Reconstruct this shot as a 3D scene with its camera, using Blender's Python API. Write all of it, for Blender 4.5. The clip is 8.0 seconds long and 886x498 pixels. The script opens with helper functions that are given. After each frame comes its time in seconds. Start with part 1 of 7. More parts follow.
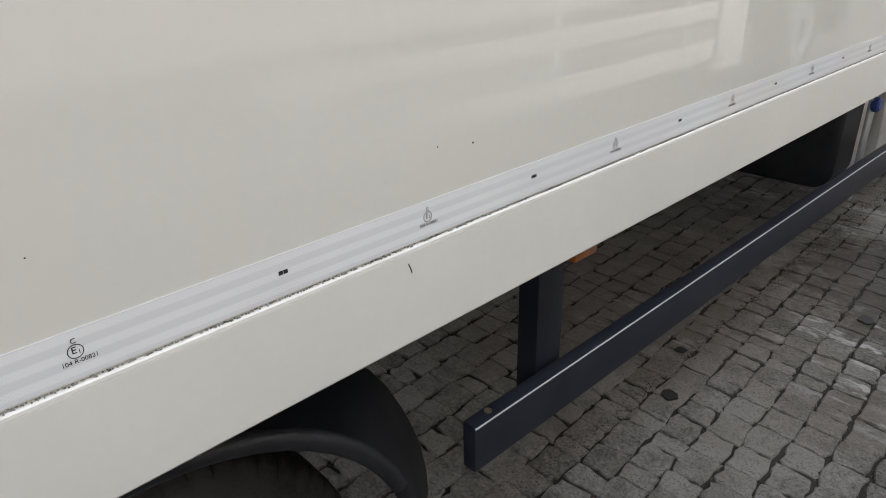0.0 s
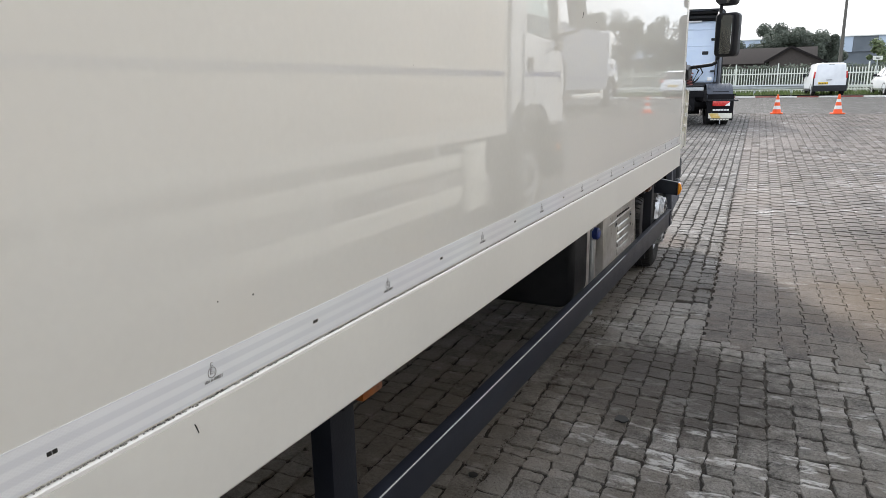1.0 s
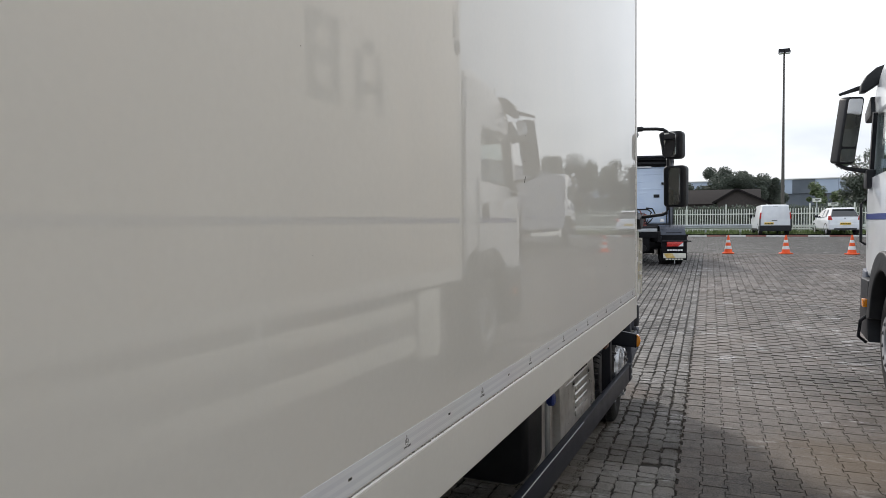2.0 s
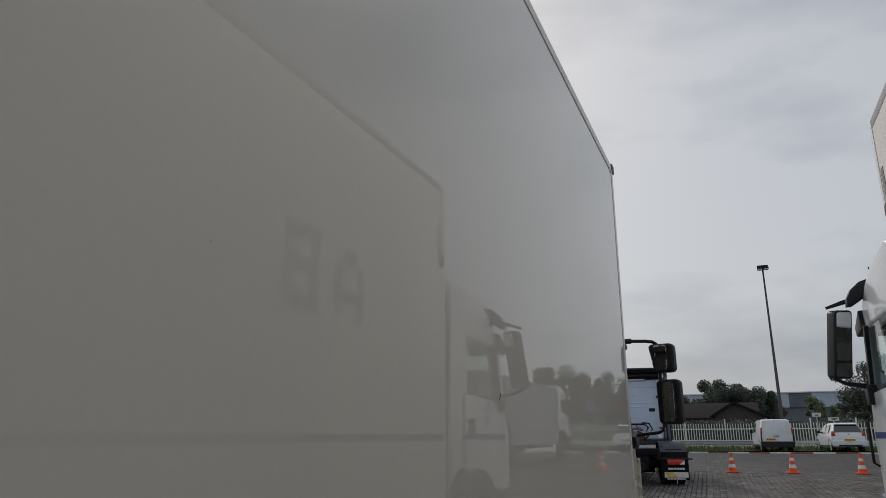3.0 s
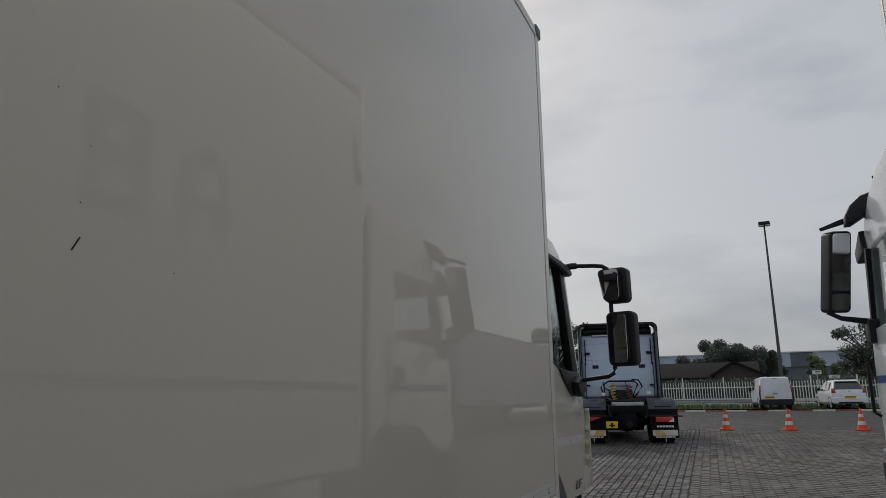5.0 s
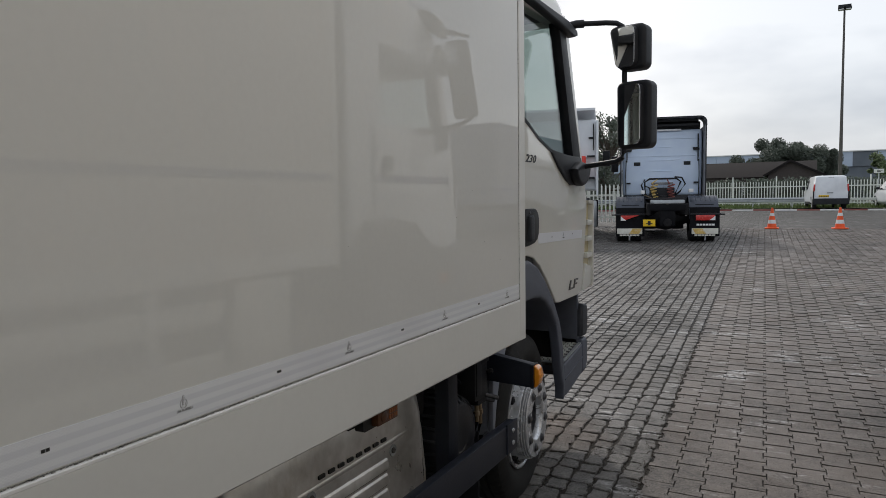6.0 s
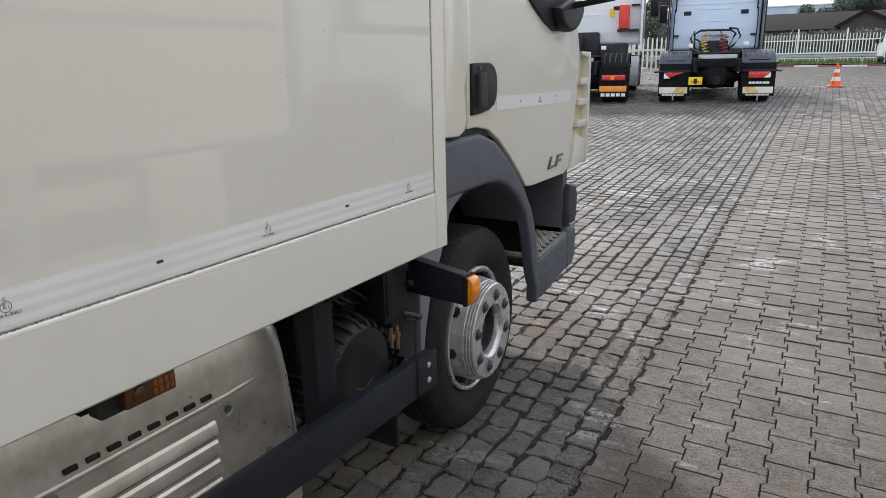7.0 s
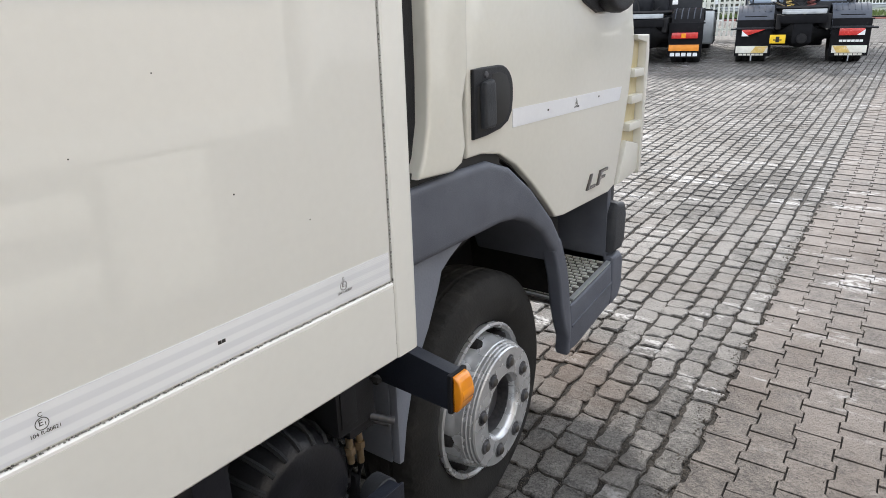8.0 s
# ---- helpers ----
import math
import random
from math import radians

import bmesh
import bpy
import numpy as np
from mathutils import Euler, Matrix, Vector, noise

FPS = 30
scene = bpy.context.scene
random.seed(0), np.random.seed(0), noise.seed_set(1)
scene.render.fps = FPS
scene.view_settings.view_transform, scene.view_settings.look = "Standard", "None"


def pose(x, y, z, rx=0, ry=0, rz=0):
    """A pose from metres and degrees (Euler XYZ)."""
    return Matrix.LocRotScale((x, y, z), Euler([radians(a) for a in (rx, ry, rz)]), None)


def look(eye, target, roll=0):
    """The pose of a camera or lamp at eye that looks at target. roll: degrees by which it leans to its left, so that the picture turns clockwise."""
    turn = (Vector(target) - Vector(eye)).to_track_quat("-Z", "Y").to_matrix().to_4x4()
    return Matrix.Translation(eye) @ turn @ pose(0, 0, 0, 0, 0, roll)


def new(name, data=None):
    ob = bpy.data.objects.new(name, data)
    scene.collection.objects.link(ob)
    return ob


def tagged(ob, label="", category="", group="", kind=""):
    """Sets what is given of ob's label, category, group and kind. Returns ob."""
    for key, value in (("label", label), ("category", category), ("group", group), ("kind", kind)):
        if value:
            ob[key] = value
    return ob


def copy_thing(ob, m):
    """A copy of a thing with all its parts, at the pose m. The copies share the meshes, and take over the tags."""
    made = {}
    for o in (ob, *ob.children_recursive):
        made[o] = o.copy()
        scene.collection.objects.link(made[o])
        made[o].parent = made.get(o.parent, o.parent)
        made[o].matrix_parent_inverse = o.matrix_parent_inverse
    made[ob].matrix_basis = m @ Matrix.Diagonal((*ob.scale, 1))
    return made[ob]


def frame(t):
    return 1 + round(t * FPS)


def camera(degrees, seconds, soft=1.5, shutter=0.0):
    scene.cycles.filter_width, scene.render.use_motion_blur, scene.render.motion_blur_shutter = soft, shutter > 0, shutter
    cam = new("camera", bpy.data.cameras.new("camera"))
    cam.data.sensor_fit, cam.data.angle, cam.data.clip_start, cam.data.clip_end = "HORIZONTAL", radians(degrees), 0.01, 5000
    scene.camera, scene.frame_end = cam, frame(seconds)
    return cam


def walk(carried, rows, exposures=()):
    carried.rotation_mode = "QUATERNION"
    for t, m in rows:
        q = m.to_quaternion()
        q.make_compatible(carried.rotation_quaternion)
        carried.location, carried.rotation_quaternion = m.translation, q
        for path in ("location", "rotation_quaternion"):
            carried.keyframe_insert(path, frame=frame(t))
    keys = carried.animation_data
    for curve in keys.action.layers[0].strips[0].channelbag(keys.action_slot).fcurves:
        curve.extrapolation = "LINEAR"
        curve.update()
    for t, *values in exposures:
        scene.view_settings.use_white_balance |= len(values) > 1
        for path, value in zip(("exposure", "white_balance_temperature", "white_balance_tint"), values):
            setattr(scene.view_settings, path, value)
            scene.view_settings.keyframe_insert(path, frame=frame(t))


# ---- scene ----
# A lorry yard: a box lorry parked beside another one, tractor units, cones, a fence and trees further off.
cam = camera(65.8, 8.0, soft=0.2)

PATH = [
    (0, (0.641, -0.125, 1.396), (-0.672, 1.123, 0.549), -1.4),
    (0.2, (0.626, -0.15, 1.409), (-0.531, 1.292, 0.646), -1.1),
    (0.5, (0.623, -0.169, 1.417), (-0.354, 1.443, 0.747), -1.0),
    (1, (0.668, -0.17, 1.41), (-0.209, 1.567, 0.95), -0.9),
    (1.5, (0.686, -0.083, 1.426), (-0.137, 1.705, 1.071), -0.8),
    (2, (0.651, 0.088, 1.505), (-0.151, 1.918, 1.428), -0.5),
    (2.2, (0.615, 0.138, 1.539), (-0.177, 1.973, 1.617), -0.3),
    (3.3, (0.672, 0.441, 1.533), (-0.072, 2.201, 2.125), -0.5),
    (3.5, (0.703, 0.561, 1.539), (-0.041, 2.317, 2.141), -0.7),
    (4, (0.701, 0.869, 1.554), (-0.046, 2.623, 2.159), -0.7),
    (4.2, (0.688, 0.977, 1.522), (-0.055, 2.731, 2.131), -1.0),
    (5.3, (0.874, 1.859, 1.414), (0.07, 3.675, 1.649), -0.7),
    (5.5, (0.894, 2.015, 1.402), (0.06, 3.832, 1.478), -0.7),
    (6, (0.888, 2.44, 1.367), (-0.033, 4.209, 1.225), -0.8),
    (6.5, (0.919, 2.863, 1.321), (-0.055, 4.573, 0.963), -1.0),
    (7, (0.921, 3.264, 1.34), (-0.083, 4.908, 0.804), -1.2),
    (7.5, (0.83, 3.618, 1.352), (-0.203, 5.187, 0.666), -1.3),
    (8, (0.74, 3.896, 1.452), (-0.391, 5.41, 0.796), -1.7),
]
walk(cam, [(t, look(eye, target, roll)) for t, eye, target, roll in PATH],
     exposures=[(0, 1.20), (0.5, 1.18), (1, 1.08), (1.5, 0.80), (2, 0.36), (3.3, -0.95), (4.2, -0.95), (5.3, -0.88), (5.5, -0.80), (6, -0.12), (6.5, 0.36), (7, 0.84), (7.5, 1.31), (8, 1.33)])

# ---- light: hazy sun from ahead and to the left, bright clouded sky ----
SUN_AZIMUTH, SUN_HEIGHT = radians(-35), radians(38)
world = bpy.data.worlds.new("sky")
scene.world = world
world.use_nodes = True
wn, wl = world.node_tree.nodes, world.node_tree.links
wn.clear()
w_out, w_bg, w_sky = wn.new("ShaderNodeOutputWorld"), wn.new("ShaderNodeBackground"), wn.new("ShaderNodeTexSky")
w_sky.sky_type, w_sky.sun_disc = "NISHITA", False
w_sky.sun_elevation, w_sky.sun_rotation, w_sky.dust_density, w_sky.air_density = SUN_HEIGHT, SUN_AZIMUTH, 4.0, 1.0
w_co, w_map, w_noise = wn.new("ShaderNodeTexCoord"), wn.new("ShaderNodeMapping"), wn.new("ShaderNodeTexNoise")
w_map.inputs["Scale"].default_value = (1.0, 1.0, 2.6)
w_noise.inputs["Scale"].default_value, w_noise.inputs["Detail"].default_value, w_noise.inputs["Roughness"].default_value = 2.3, 5.0, 0.5
w_ramp = wn.new("ShaderNodeValToRGB")
w_ramp.color_ramp.elements[0].position, w_ramp.color_ramp.elements[0].color = 0.30, (3.2, 3.65, 4.4, 1)
w_ramp.color_ramp.elements[1].position, w_ramp.color_ramp.elements[1].color = 0.55, (6.6, 6.9, 7.3, 1)
w_mix = wn.new("ShaderNodeMix")
w_mix.data_type = "RGBA"
w_mix.inputs["Factor"].default_value = 0.8
w_bg.inputs["Strength"].default_value = 0.148
wl.new(w_co.outputs["Generated"], w_map.inputs["Vector"])
wl.new(w_map.outputs["Vector"], w_noise.inputs["Vector"])
wl.new(w_noise.outputs["Fac"], w_ramp.inputs["Fac"])
wl.new(w_sky.outputs["Color"], w_mix.inputs["A"])
wl.new(w_ramp.outputs["Color"], w_mix.inputs["B"])
wl.new(w_mix.outputs["Result"], w_bg.inputs["Color"])
wl.new(w_bg.outputs["Background"], w_out.inputs["Surface"])

sun = new("sun", bpy.data.lights.new("sun", "SUN"))
sun.data.energy, sun.data.angle, sun.data.color = 1.9, radians(5), (1.0, 0.945, 0.885)
sun_way = Vector((math.sin(SUN_AZIMUTH) * math.cos(SUN_HEIGHT), math.cos(SUN_AZIMUTH) * math.cos(SUN_HEIGHT), math.sin(SUN_HEIGHT)))
sun.matrix_world = look(sun_way * 50, (0, 0, 0))


# ---- materials ----
def surface(name, dark, light, scale=6.0, rough=0.5, spread=0.1, metal=0.0, bump=0.0, bump_scale=60.0, coat=0.0, coat_rough=0.05, coat_ior=1.5,
            island=0.0, spots=None, spot_stretch=(1, 1, 1), wave=0.0, stretch=(1, 1, 1), specular=0.5, grain=0.35):
    """A two-scale procedural surface: broad and fine variation of colour, roughness and relief."""
    m = bpy.data.materials.new(name)
    m.use_nodes = True
    n, l = m.node_tree.nodes, m.node_tree.links
    b = n["Principled BSDF"]
    co, mp = n.new("ShaderNodeTexCoord"), n.new("ShaderNodeMapping")
    mp.inputs["Scale"].default_value = stretch
    l.new(co.outputs["Object"], mp.inputs["Vector"])
    broad, fine = n.new("ShaderNodeTexNoise"), n.new("ShaderNodeTexNoise")
    broad.inputs["Scale"].default_value, broad.inputs["Detail"].default_value = scale, 6.0
    fine.inputs["Scale"].default_value, fine.inputs["Detail"].default_value = bump_scale, 4.0
    l.new(mp.outputs["Vector"], broad.inputs["Vector"])
    l.new(mp.outputs["Vector"], fine.inputs["Vector"])
    add = n.new("ShaderNodeMath")
    add.operation = "MULTIPLY_ADD"
    add.inputs[1].default_value = grain
    l.new(fine.outputs["Fac"], add.inputs[0])
    l.new(broad.outputs["Fac"], add.inputs[2])
    value = add.outputs[0]
    if island:
        geo, info = n.new("ShaderNodeNewGeometry"), n.new("ShaderNodeObjectInfo")
        both, wrap, amount = n.new("ShaderNodeMath"), n.new("ShaderNodeMath"), n.new("ShaderNodeMath")
        both.operation, wrap.operation, amount.operation = "ADD", "FRACT", "MULTIPLY_ADD"
        l.new(geo.outputs["Random Per Island"], both.inputs[0])
        l.new(info.outputs["Random"], both.inputs[1])
        l.new(both.outputs[0], wrap.inputs[0])
        l.new(wrap.outputs[0], amount.inputs[0])
        amount.inputs[1].default_value = island
        l.new(value, amount.inputs[2])
        value = amount.outputs[0]
    ramp = n.new("ShaderNodeValToRGB")
    e = ramp.color_ramp.elements
    e[0].position, e[0].color, e[1].position, e[1].color = 0.45, (*dark, 1), 0.9 + island, (*light, 1)
    if island:
        e[1].position = min(1.0, 0.85 + island * 0.6)
    l.new(value, ramp.inputs["Fac"])
    colour = ramp.outputs["Color"]
    if spots:
        spot_colour, spot_scale, low, high = spots
        sn, sr, sm = n.new("ShaderNodeTexNoise"), n.new("ShaderNodeValToRGB"), n.new("ShaderNodeMix")
        sn.inputs["Scale"].default_value, sn.inputs["Detail"].default_value, sn.inputs["Roughness"].default_value = spot_scale, 8.0, 0.65
        sp = n.new("ShaderNodeMapping")
        sp.inputs["Scale"].default_value = spot_stretch
        l.new(co.outputs["Object"], sp.inputs["Vector"])
        l.new(sp.outputs["Vector"], sn.inputs["Vector"])
        sr.color_ramp.elements[0].position, sr.color_ramp.elements[1].position = low, high
        l.new(sn.outputs["Fac"], sr.inputs["Fac"])
        sm.data_type = "RGBA"
        l.new(sr.outputs["Color"], sm.inputs["Factor"])
        l.new(colour, sm.inputs["A"])
        sm.inputs["B"].default_value = (*spot_colour, 1)
        colour = sm.outputs["Result"]
    l.new(colour, b.inputs["Base Color"])
    rr = n.new("ShaderNodeMapRange")
    rr.inputs["To Min"].default_value, rr.inputs["To Max"].default_value = max(0.02, rough - spread), min(1.0, rough + spread)
    l.new(broad.outputs["Fac"], rr.inputs["Value"])
    l.new(rr.outputs["Result"], b.inputs["Roughness"])
    b.inputs["Metallic"].default_value, b.inputs["Specular IOR Level"].default_value = metal, specular
    b.inputs["Coat Weight"].default_value, b.inputs["Coat Roughness"].default_value, b.inputs["Coat IOR"].default_value = coat, coat_rough, coat_ior
    if bump:
        bp = n.new("ShaderNodeBump")
        bp.inputs["Strength"].default_value, bp.inputs["Distance"].default_value = bump, 0.004
        l.new(fine.outputs["Fac"], bp.inputs["Height"])
        l.new(bp.outputs["Normal"], b.inputs["Normal"])
    if wave:
        wv, wb = n.new("ShaderNodeTexNoise"), n.new("ShaderNodeBump")
        wv.inputs["Scale"].default_value, wv.inputs["Detail"].default_value = 1.6, 1.0
        l.new(co.outputs["Object"], wv.inputs["Vector"])
        wb.inputs["Strength"].default_value, wb.inputs["Distance"].default_value = wave, 0.02
        l.new(wv.outputs["Fac"], wb.inputs["Height"])
        l.new(wb.outputs["Normal"], b.inputs["Normal"])
        l.new(wb.outputs["Normal"], b.inputs["Coat Normal"])
    return m


def glass(name, tint=(0.8, 0.9, 0.88), rough=0.0):
    m = bpy.data.materials.new(name)
    m.use_nodes = True
    n, l = m.node_tree.nodes, m.node_tree.links
    n.clear()
    out, mix, clear, shine, facing = (n.new("ShaderNodeOutputMaterial"), n.new("ShaderNodeMixShader"), n.new("ShaderNodeBsdfTransparent"),
                                      n.new("ShaderNodeBsdfGlossy"), n.new("ShaderNodeLayerWeight"))
    power, amount = n.new("ShaderNodeMath"), n.new("ShaderNodeMath")
    power.operation, amount.operation = "POWER", "MULTIPLY_ADD"
    power.inputs[1].default_value, amount.inputs[1].default_value, amount.inputs[2].default_value = 4.0, 0.55, 0.04
    clear.inputs["Color"].default_value = (*tint, 1)
    shine.inputs["Roughness"].default_value = rough
    l.new(facing.outputs["Facing"], power.inputs[0])
    l.new(power.outputs[0], amount.inputs[0])
    l.new(amount.outputs[0], mix.inputs["Fac"])
    l.new(clear.outputs["BSDF"], mix.inputs[1])
    l.new(shine.outputs["BSDF"], mix.inputs[2])
    l.new(mix.outputs["Shader"], out.inputs["Surface"])
    return m


CREAM = surface("cream_gelcoat", (0.668, 0.670, 0.643), (0.720, 0.722, 0.694), scale=0.8, rough=0.55, spread=0.05, coat=0.92, coat_rough=0.014, coat_ior=1.5, specular=0.1, wave=0.012, spots=((0.705, 0.697, 0.662), 3.0, 0.52, 0.75), spot_stretch=(1, 1.6, 0.5))
NEXT_CREAM = surface("mottled_cream_gelcoat", (0.60, 0.55, 0.485), (0.80, 0.75, 0.68), scale=0.8, rough=0.45, coat=0.5, coat_rough=0.08, wave=0.03)
CREAM_RAIL = surface("cream_painted_rail", (0.715, 0.720, 0.693), (0.765, 0.770, 0.742), scale=3, rough=0.38, spread=0.06, coat=0.3, coat_rough=0.15)
CAB_CREAM = surface("cream_cab_paint", (0.69, 0.682, 0.62), (0.76, 0.752, 0.695), scale=2, rough=0.35, spread=0.05, coat=0.8, coat_rough=0.04)
YELLOWED = surface("yellowed_plastic", (0.55, 0.46, 0.24), (0.68, 0.62, 0.44), scale=14, rough=0.5)
SEALANT = surface("dirty_sealant", (0.008, 0.008, 0.008), (0.46, 0.46, 0.44), scale=90, rough=0.8, bump=0.5, bump_scale=240)
EDGE_WHITE = surface("white_edge_trim", (0.84, 0.84, 0.83), (0.92, 0.92, 0.91), scale=20, rough=0.4)
PLASTIC_GREY = surface("grey_fender_plastic", (0.078, 0.088, 0.114), (0.120, 0.132, 0.164), scale=9, rough=0.55, bump=0.25, bump_scale=400)
BLACK = surface("black_plastic", (0.010, 0.011, 0.014), (0.022, 0.023, 0.027), scale=12, rough=0.48, bump=0.2, bump_scale=300, specular=0.3)
RUBBER_TRIM = surface("dark_rubber_trim", (0.025, 0.028, 0.034), (0.05, 0.054, 0.062), scale=14, rough=0.55, bump=0.3, bump_scale=200, specular=0.35)
STEEL_DARK = surface("dark_blue_painted_steel", (0.012, 0.0145, 0.024), (0.024, 0.028, 0.040), scale=8, rough=0.42, bump=0.15, bump_scale=200, spots=((0.07, 0.065, 0.06), 16, 0.68, 0.85), specular=0.3)
POST_DARK = surface("blue_black_painted_steel", (0.010, 0.0115, 0.018), (0.019, 0.022, 0.031), scale=8, rough=0.5, bump=0.15, bump_scale=200, specular=0.3)
MUDGUARD_BLACK = surface("blue_black_guard_plastic", (0.005, 0.006, 0.010), (0.010, 0.0115, 0.017), scale=8, rough=0.45, bump=0.15, bump_scale=200, specular=0.3)
FLAP_BLACK = surface("black_flap_rubber", (0.005, 0.005, 0.006), (0.012, 0.012, 0.014), scale=9, rough=0.7, bump=0.2, bump_scale=120, specular=0.12, spots=((0.05, 0.046, 0.042), 7, 0.62, 0.9))
GUARD_BLUE = surface("dusty_blue_grey_guard_plastic", (0.018, 0.024, 0.038), (0.045, 0.054, 0.076), scale=7, rough=0.38, bump=0.2, bump_scale=120)
CHASSIS = surface("chassis_black", (0.009, 0.009, 0.011), (0.024, 0.023, 0.023), scale=6, rough=0.8, bump=0.3, specular=0.2)
RUBBER = surface("tyre_rubber", (0.013, 0.013, 0.013), (0.032, 0.031, 0.03), scale=7, rough=0.8, bump=0.4, bump_scale=150, spots=((0.085, 0.078, 0.07), 5, 0.58, 0.9), specular=0.3)
RIM_SILVER = surface("silver_wheel_paint", (0.58, 0.595, 0.62), (0.72, 0.735, 0.76), scale=15, rough=0.27, spread=0.08, metal=0.6, spots=((0.20, 0.18, 0.16), 26, 0.66, 0.85))
DRUM_BLACK = surface("satin_black_plastic", (0.011, 0.012, 0.017), (0.021, 0.023, 0.030), scale=10, rough=0.42, bump=0.2, bump_scale=150)
# lighter than the fender: the light on the flap is put into its colour
FLAP_LIT_GREY = surface("lit_grey_flap_plastic", (0.18, 0.20, 0.25), (0.23, 0.25, 0.30), scale=6, rough=0.55, bump=0.15, bump_scale=200, spots=((0.16, 0.15, 0.14), 5, 0.6, 0.85))
NUT_STEEL = surface("dark_nut_caps", (0.045, 0.046, 0.052), (0.10, 0.10, 0.11), scale=60, rough=0.45, metal=0.3)
HUB_STEEL = surface("dark_hub_steel", (0.06, 0.055, 0.05), (0.16, 0.15, 0.14), scale=25, rough=0.6, metal=0.6)
ALUMINIUM = surface("worn_aluminium_sheet", (0.54, 0.52, 0.49), (0.88, 0.87, 0.85), scale=4, rough=0.34, spread=0.16, metal=0.6, bump=0.18, bump_scale=28,
                    spots=((0.30, 0.235, 0.155), 5, 0.53, 0.86), spot_stretch=(1, 1, 0.7), grain=0.4)
AMBER = surface("amber_lens", (0.75, 0.22, 0.01), (0.95, 0.36, 0.02), scale=20, rough=0.2, coat=1.0)
AMBER_CELL = surface("amber_reflex_cell", (0.17, 0.050, 0.007), (0.32, 0.095, 0.011), scale=30, rough=0.3, coat=0.5)
AMBER_DARK = surface("dark_amber_lens", (0.045, 0.015, 0.004), (0.13, 0.040, 0.007), scale=25, rough=0.4, coat=0.5)
RED_LENS = surface("red_lens", (0.45, 0.02, 0.02), (0.65, 0.04, 0.03), scale=20, rough=0.25, coat=0.6)
CLEAR_LENS = surface("pale_lens", (0.7, 0.7, 0.7), (0.85, 0.85, 0.85), scale=20, rough=0.2)
REFLECT_YELLOW = surface("yellow_reflector_board", (0.56, 0.37, 0.09), (0.70, 0.50, 0.16), scale=10, rough=0.4, spots=((0.68, 0.62, 0.46), 12, 0.5, 0.7))
REFLECT_PALE = surface("pale_reflector_board", (0.62, 0.60, 0.52), (0.75, 0.73, 0.66), scale=10, rough=0.4)
ORANGE_BOARD = surface("orange_reflector_board", (0.75, 0.25, 0.03), (0.9, 0.35, 0.05), scale=10, rough=0.4)
MIRROR = surface("mirror_glass", (0.85, 0.86, 0.87), (0.9, 0.9, 0.9), rough=0.03, spread=0.01, metal=1.0)
BADGE = surface("dark_chrome_badge", (0.11, 0.11, 0.12), (0.22, 0.22, 0.23), scale=30, rough=0.25, metal=0.9)
CHROME = surface("chrome", (0.6, 0.6, 0.6), (0.72, 0.72, 0.72), rough=0.14, spread=0.05, metal=1.0)
INK = surface("black_print", (0.01, 0.01, 0.01), (0.02, 0.02, 0.02), rough=0.6)
WINDOW = glass("tinted_window_glass", (0.93, 0.97, 0.96))
# tinted deeper than the side glass so that the cab's shadow stays solid
SCREEN = glass("shaded_windscreen_glass", (0.50, 0.55, 0.54))
DARK_GLASS = surface("dark_screen_glass", (0.01, 0.012, 0.014), (0.02, 0.022, 0.025), rough=0.06, spread=0.02, coat=1.0)
WHITE_PAINT = surface("white_lorry_paint", (0.68, 0.70, 0.73), (0.78, 0.80, 0.82), scale=3, rough=0.35, coat=0.6)
LETTER_GREY = surface("faded_grey_lettering", (0.16, 0.155, 0.15), (0.25, 0.245, 0.24), scale=6, rough=0.6)
FAIRING_GREY = surface("dusty_grey_fairing", (0.16, 0.165, 0.18), (0.34, 0.35, 0.37), scale=4, rough=0.6, spots=((0.10, 0.09, 0.08), 3, 0.5, 0.8))
SKIRT_GREY = surface("dull_grey_panel_paint", (0.26, 0.26, 0.26), (0.36, 0.36, 0.36), scale=3, rough=0.6)
BLUE_WHITE = surface("pale_blue_cab_paint", (0.58, 0.69, 0.87), (0.66, 0.77, 0.92), scale=3, rough=0.4, coat=0.4)
BLUE = surface("blue_stripe", (0.015, 0.03, 0.16), (0.02, 0.045, 0.22), scale=5, rough=0.4)
RED_BOX = surface("red_plastic", (0.60, 0.03, 0.02), (0.75, 0.06, 0.03), scale=8, rough=0.45)
YELLOW = surface("yellow_plate", (0.80, 0.50, 0.01), (0.9, 0.6, 0.02), scale=8, rough=0.5)
COPPER = surface("brass_fitting", (0.26, 0.19, 0.11), (0.45, 0.36, 0.25), scale=40, rough=0.4, metal=0.9)
SEAT = surface("grey_seat_cloth", (0.05, 0.055, 0.06), (0.10, 0.10, 0.11), scale=30, rough=0.9)
CONE_ORANGE = surface("orange_cone_plastic", (0.80, 0.09, 0.015), (0.95, 0.14, 0.03), scale=6, rough=0.5)
CONE_WHITE = surface("white_cone_band", (0.72, 0.72, 0.70), (0.85, 0.85, 0.84), scale=20, rough=0.35)
FENCE_WHITE = surface("white_fence_paint", (0.62, 0.64, 0.60), (0.76, 0.77, 0.72), scale=5, rough=0.5)
GALVANISED = surface("galvanised_steel", (0.36, 0.38, 0.40), (0.50, 0.52, 0.53), scale=5, rough=0.5, metal=0.6)
ASPHALT = surface("asphalt", (0.034, 0.033, 0.032), (0.062, 0.058, 0.054), scale=1.2, rough=0.85, bump=0.6, bump_scale=90)
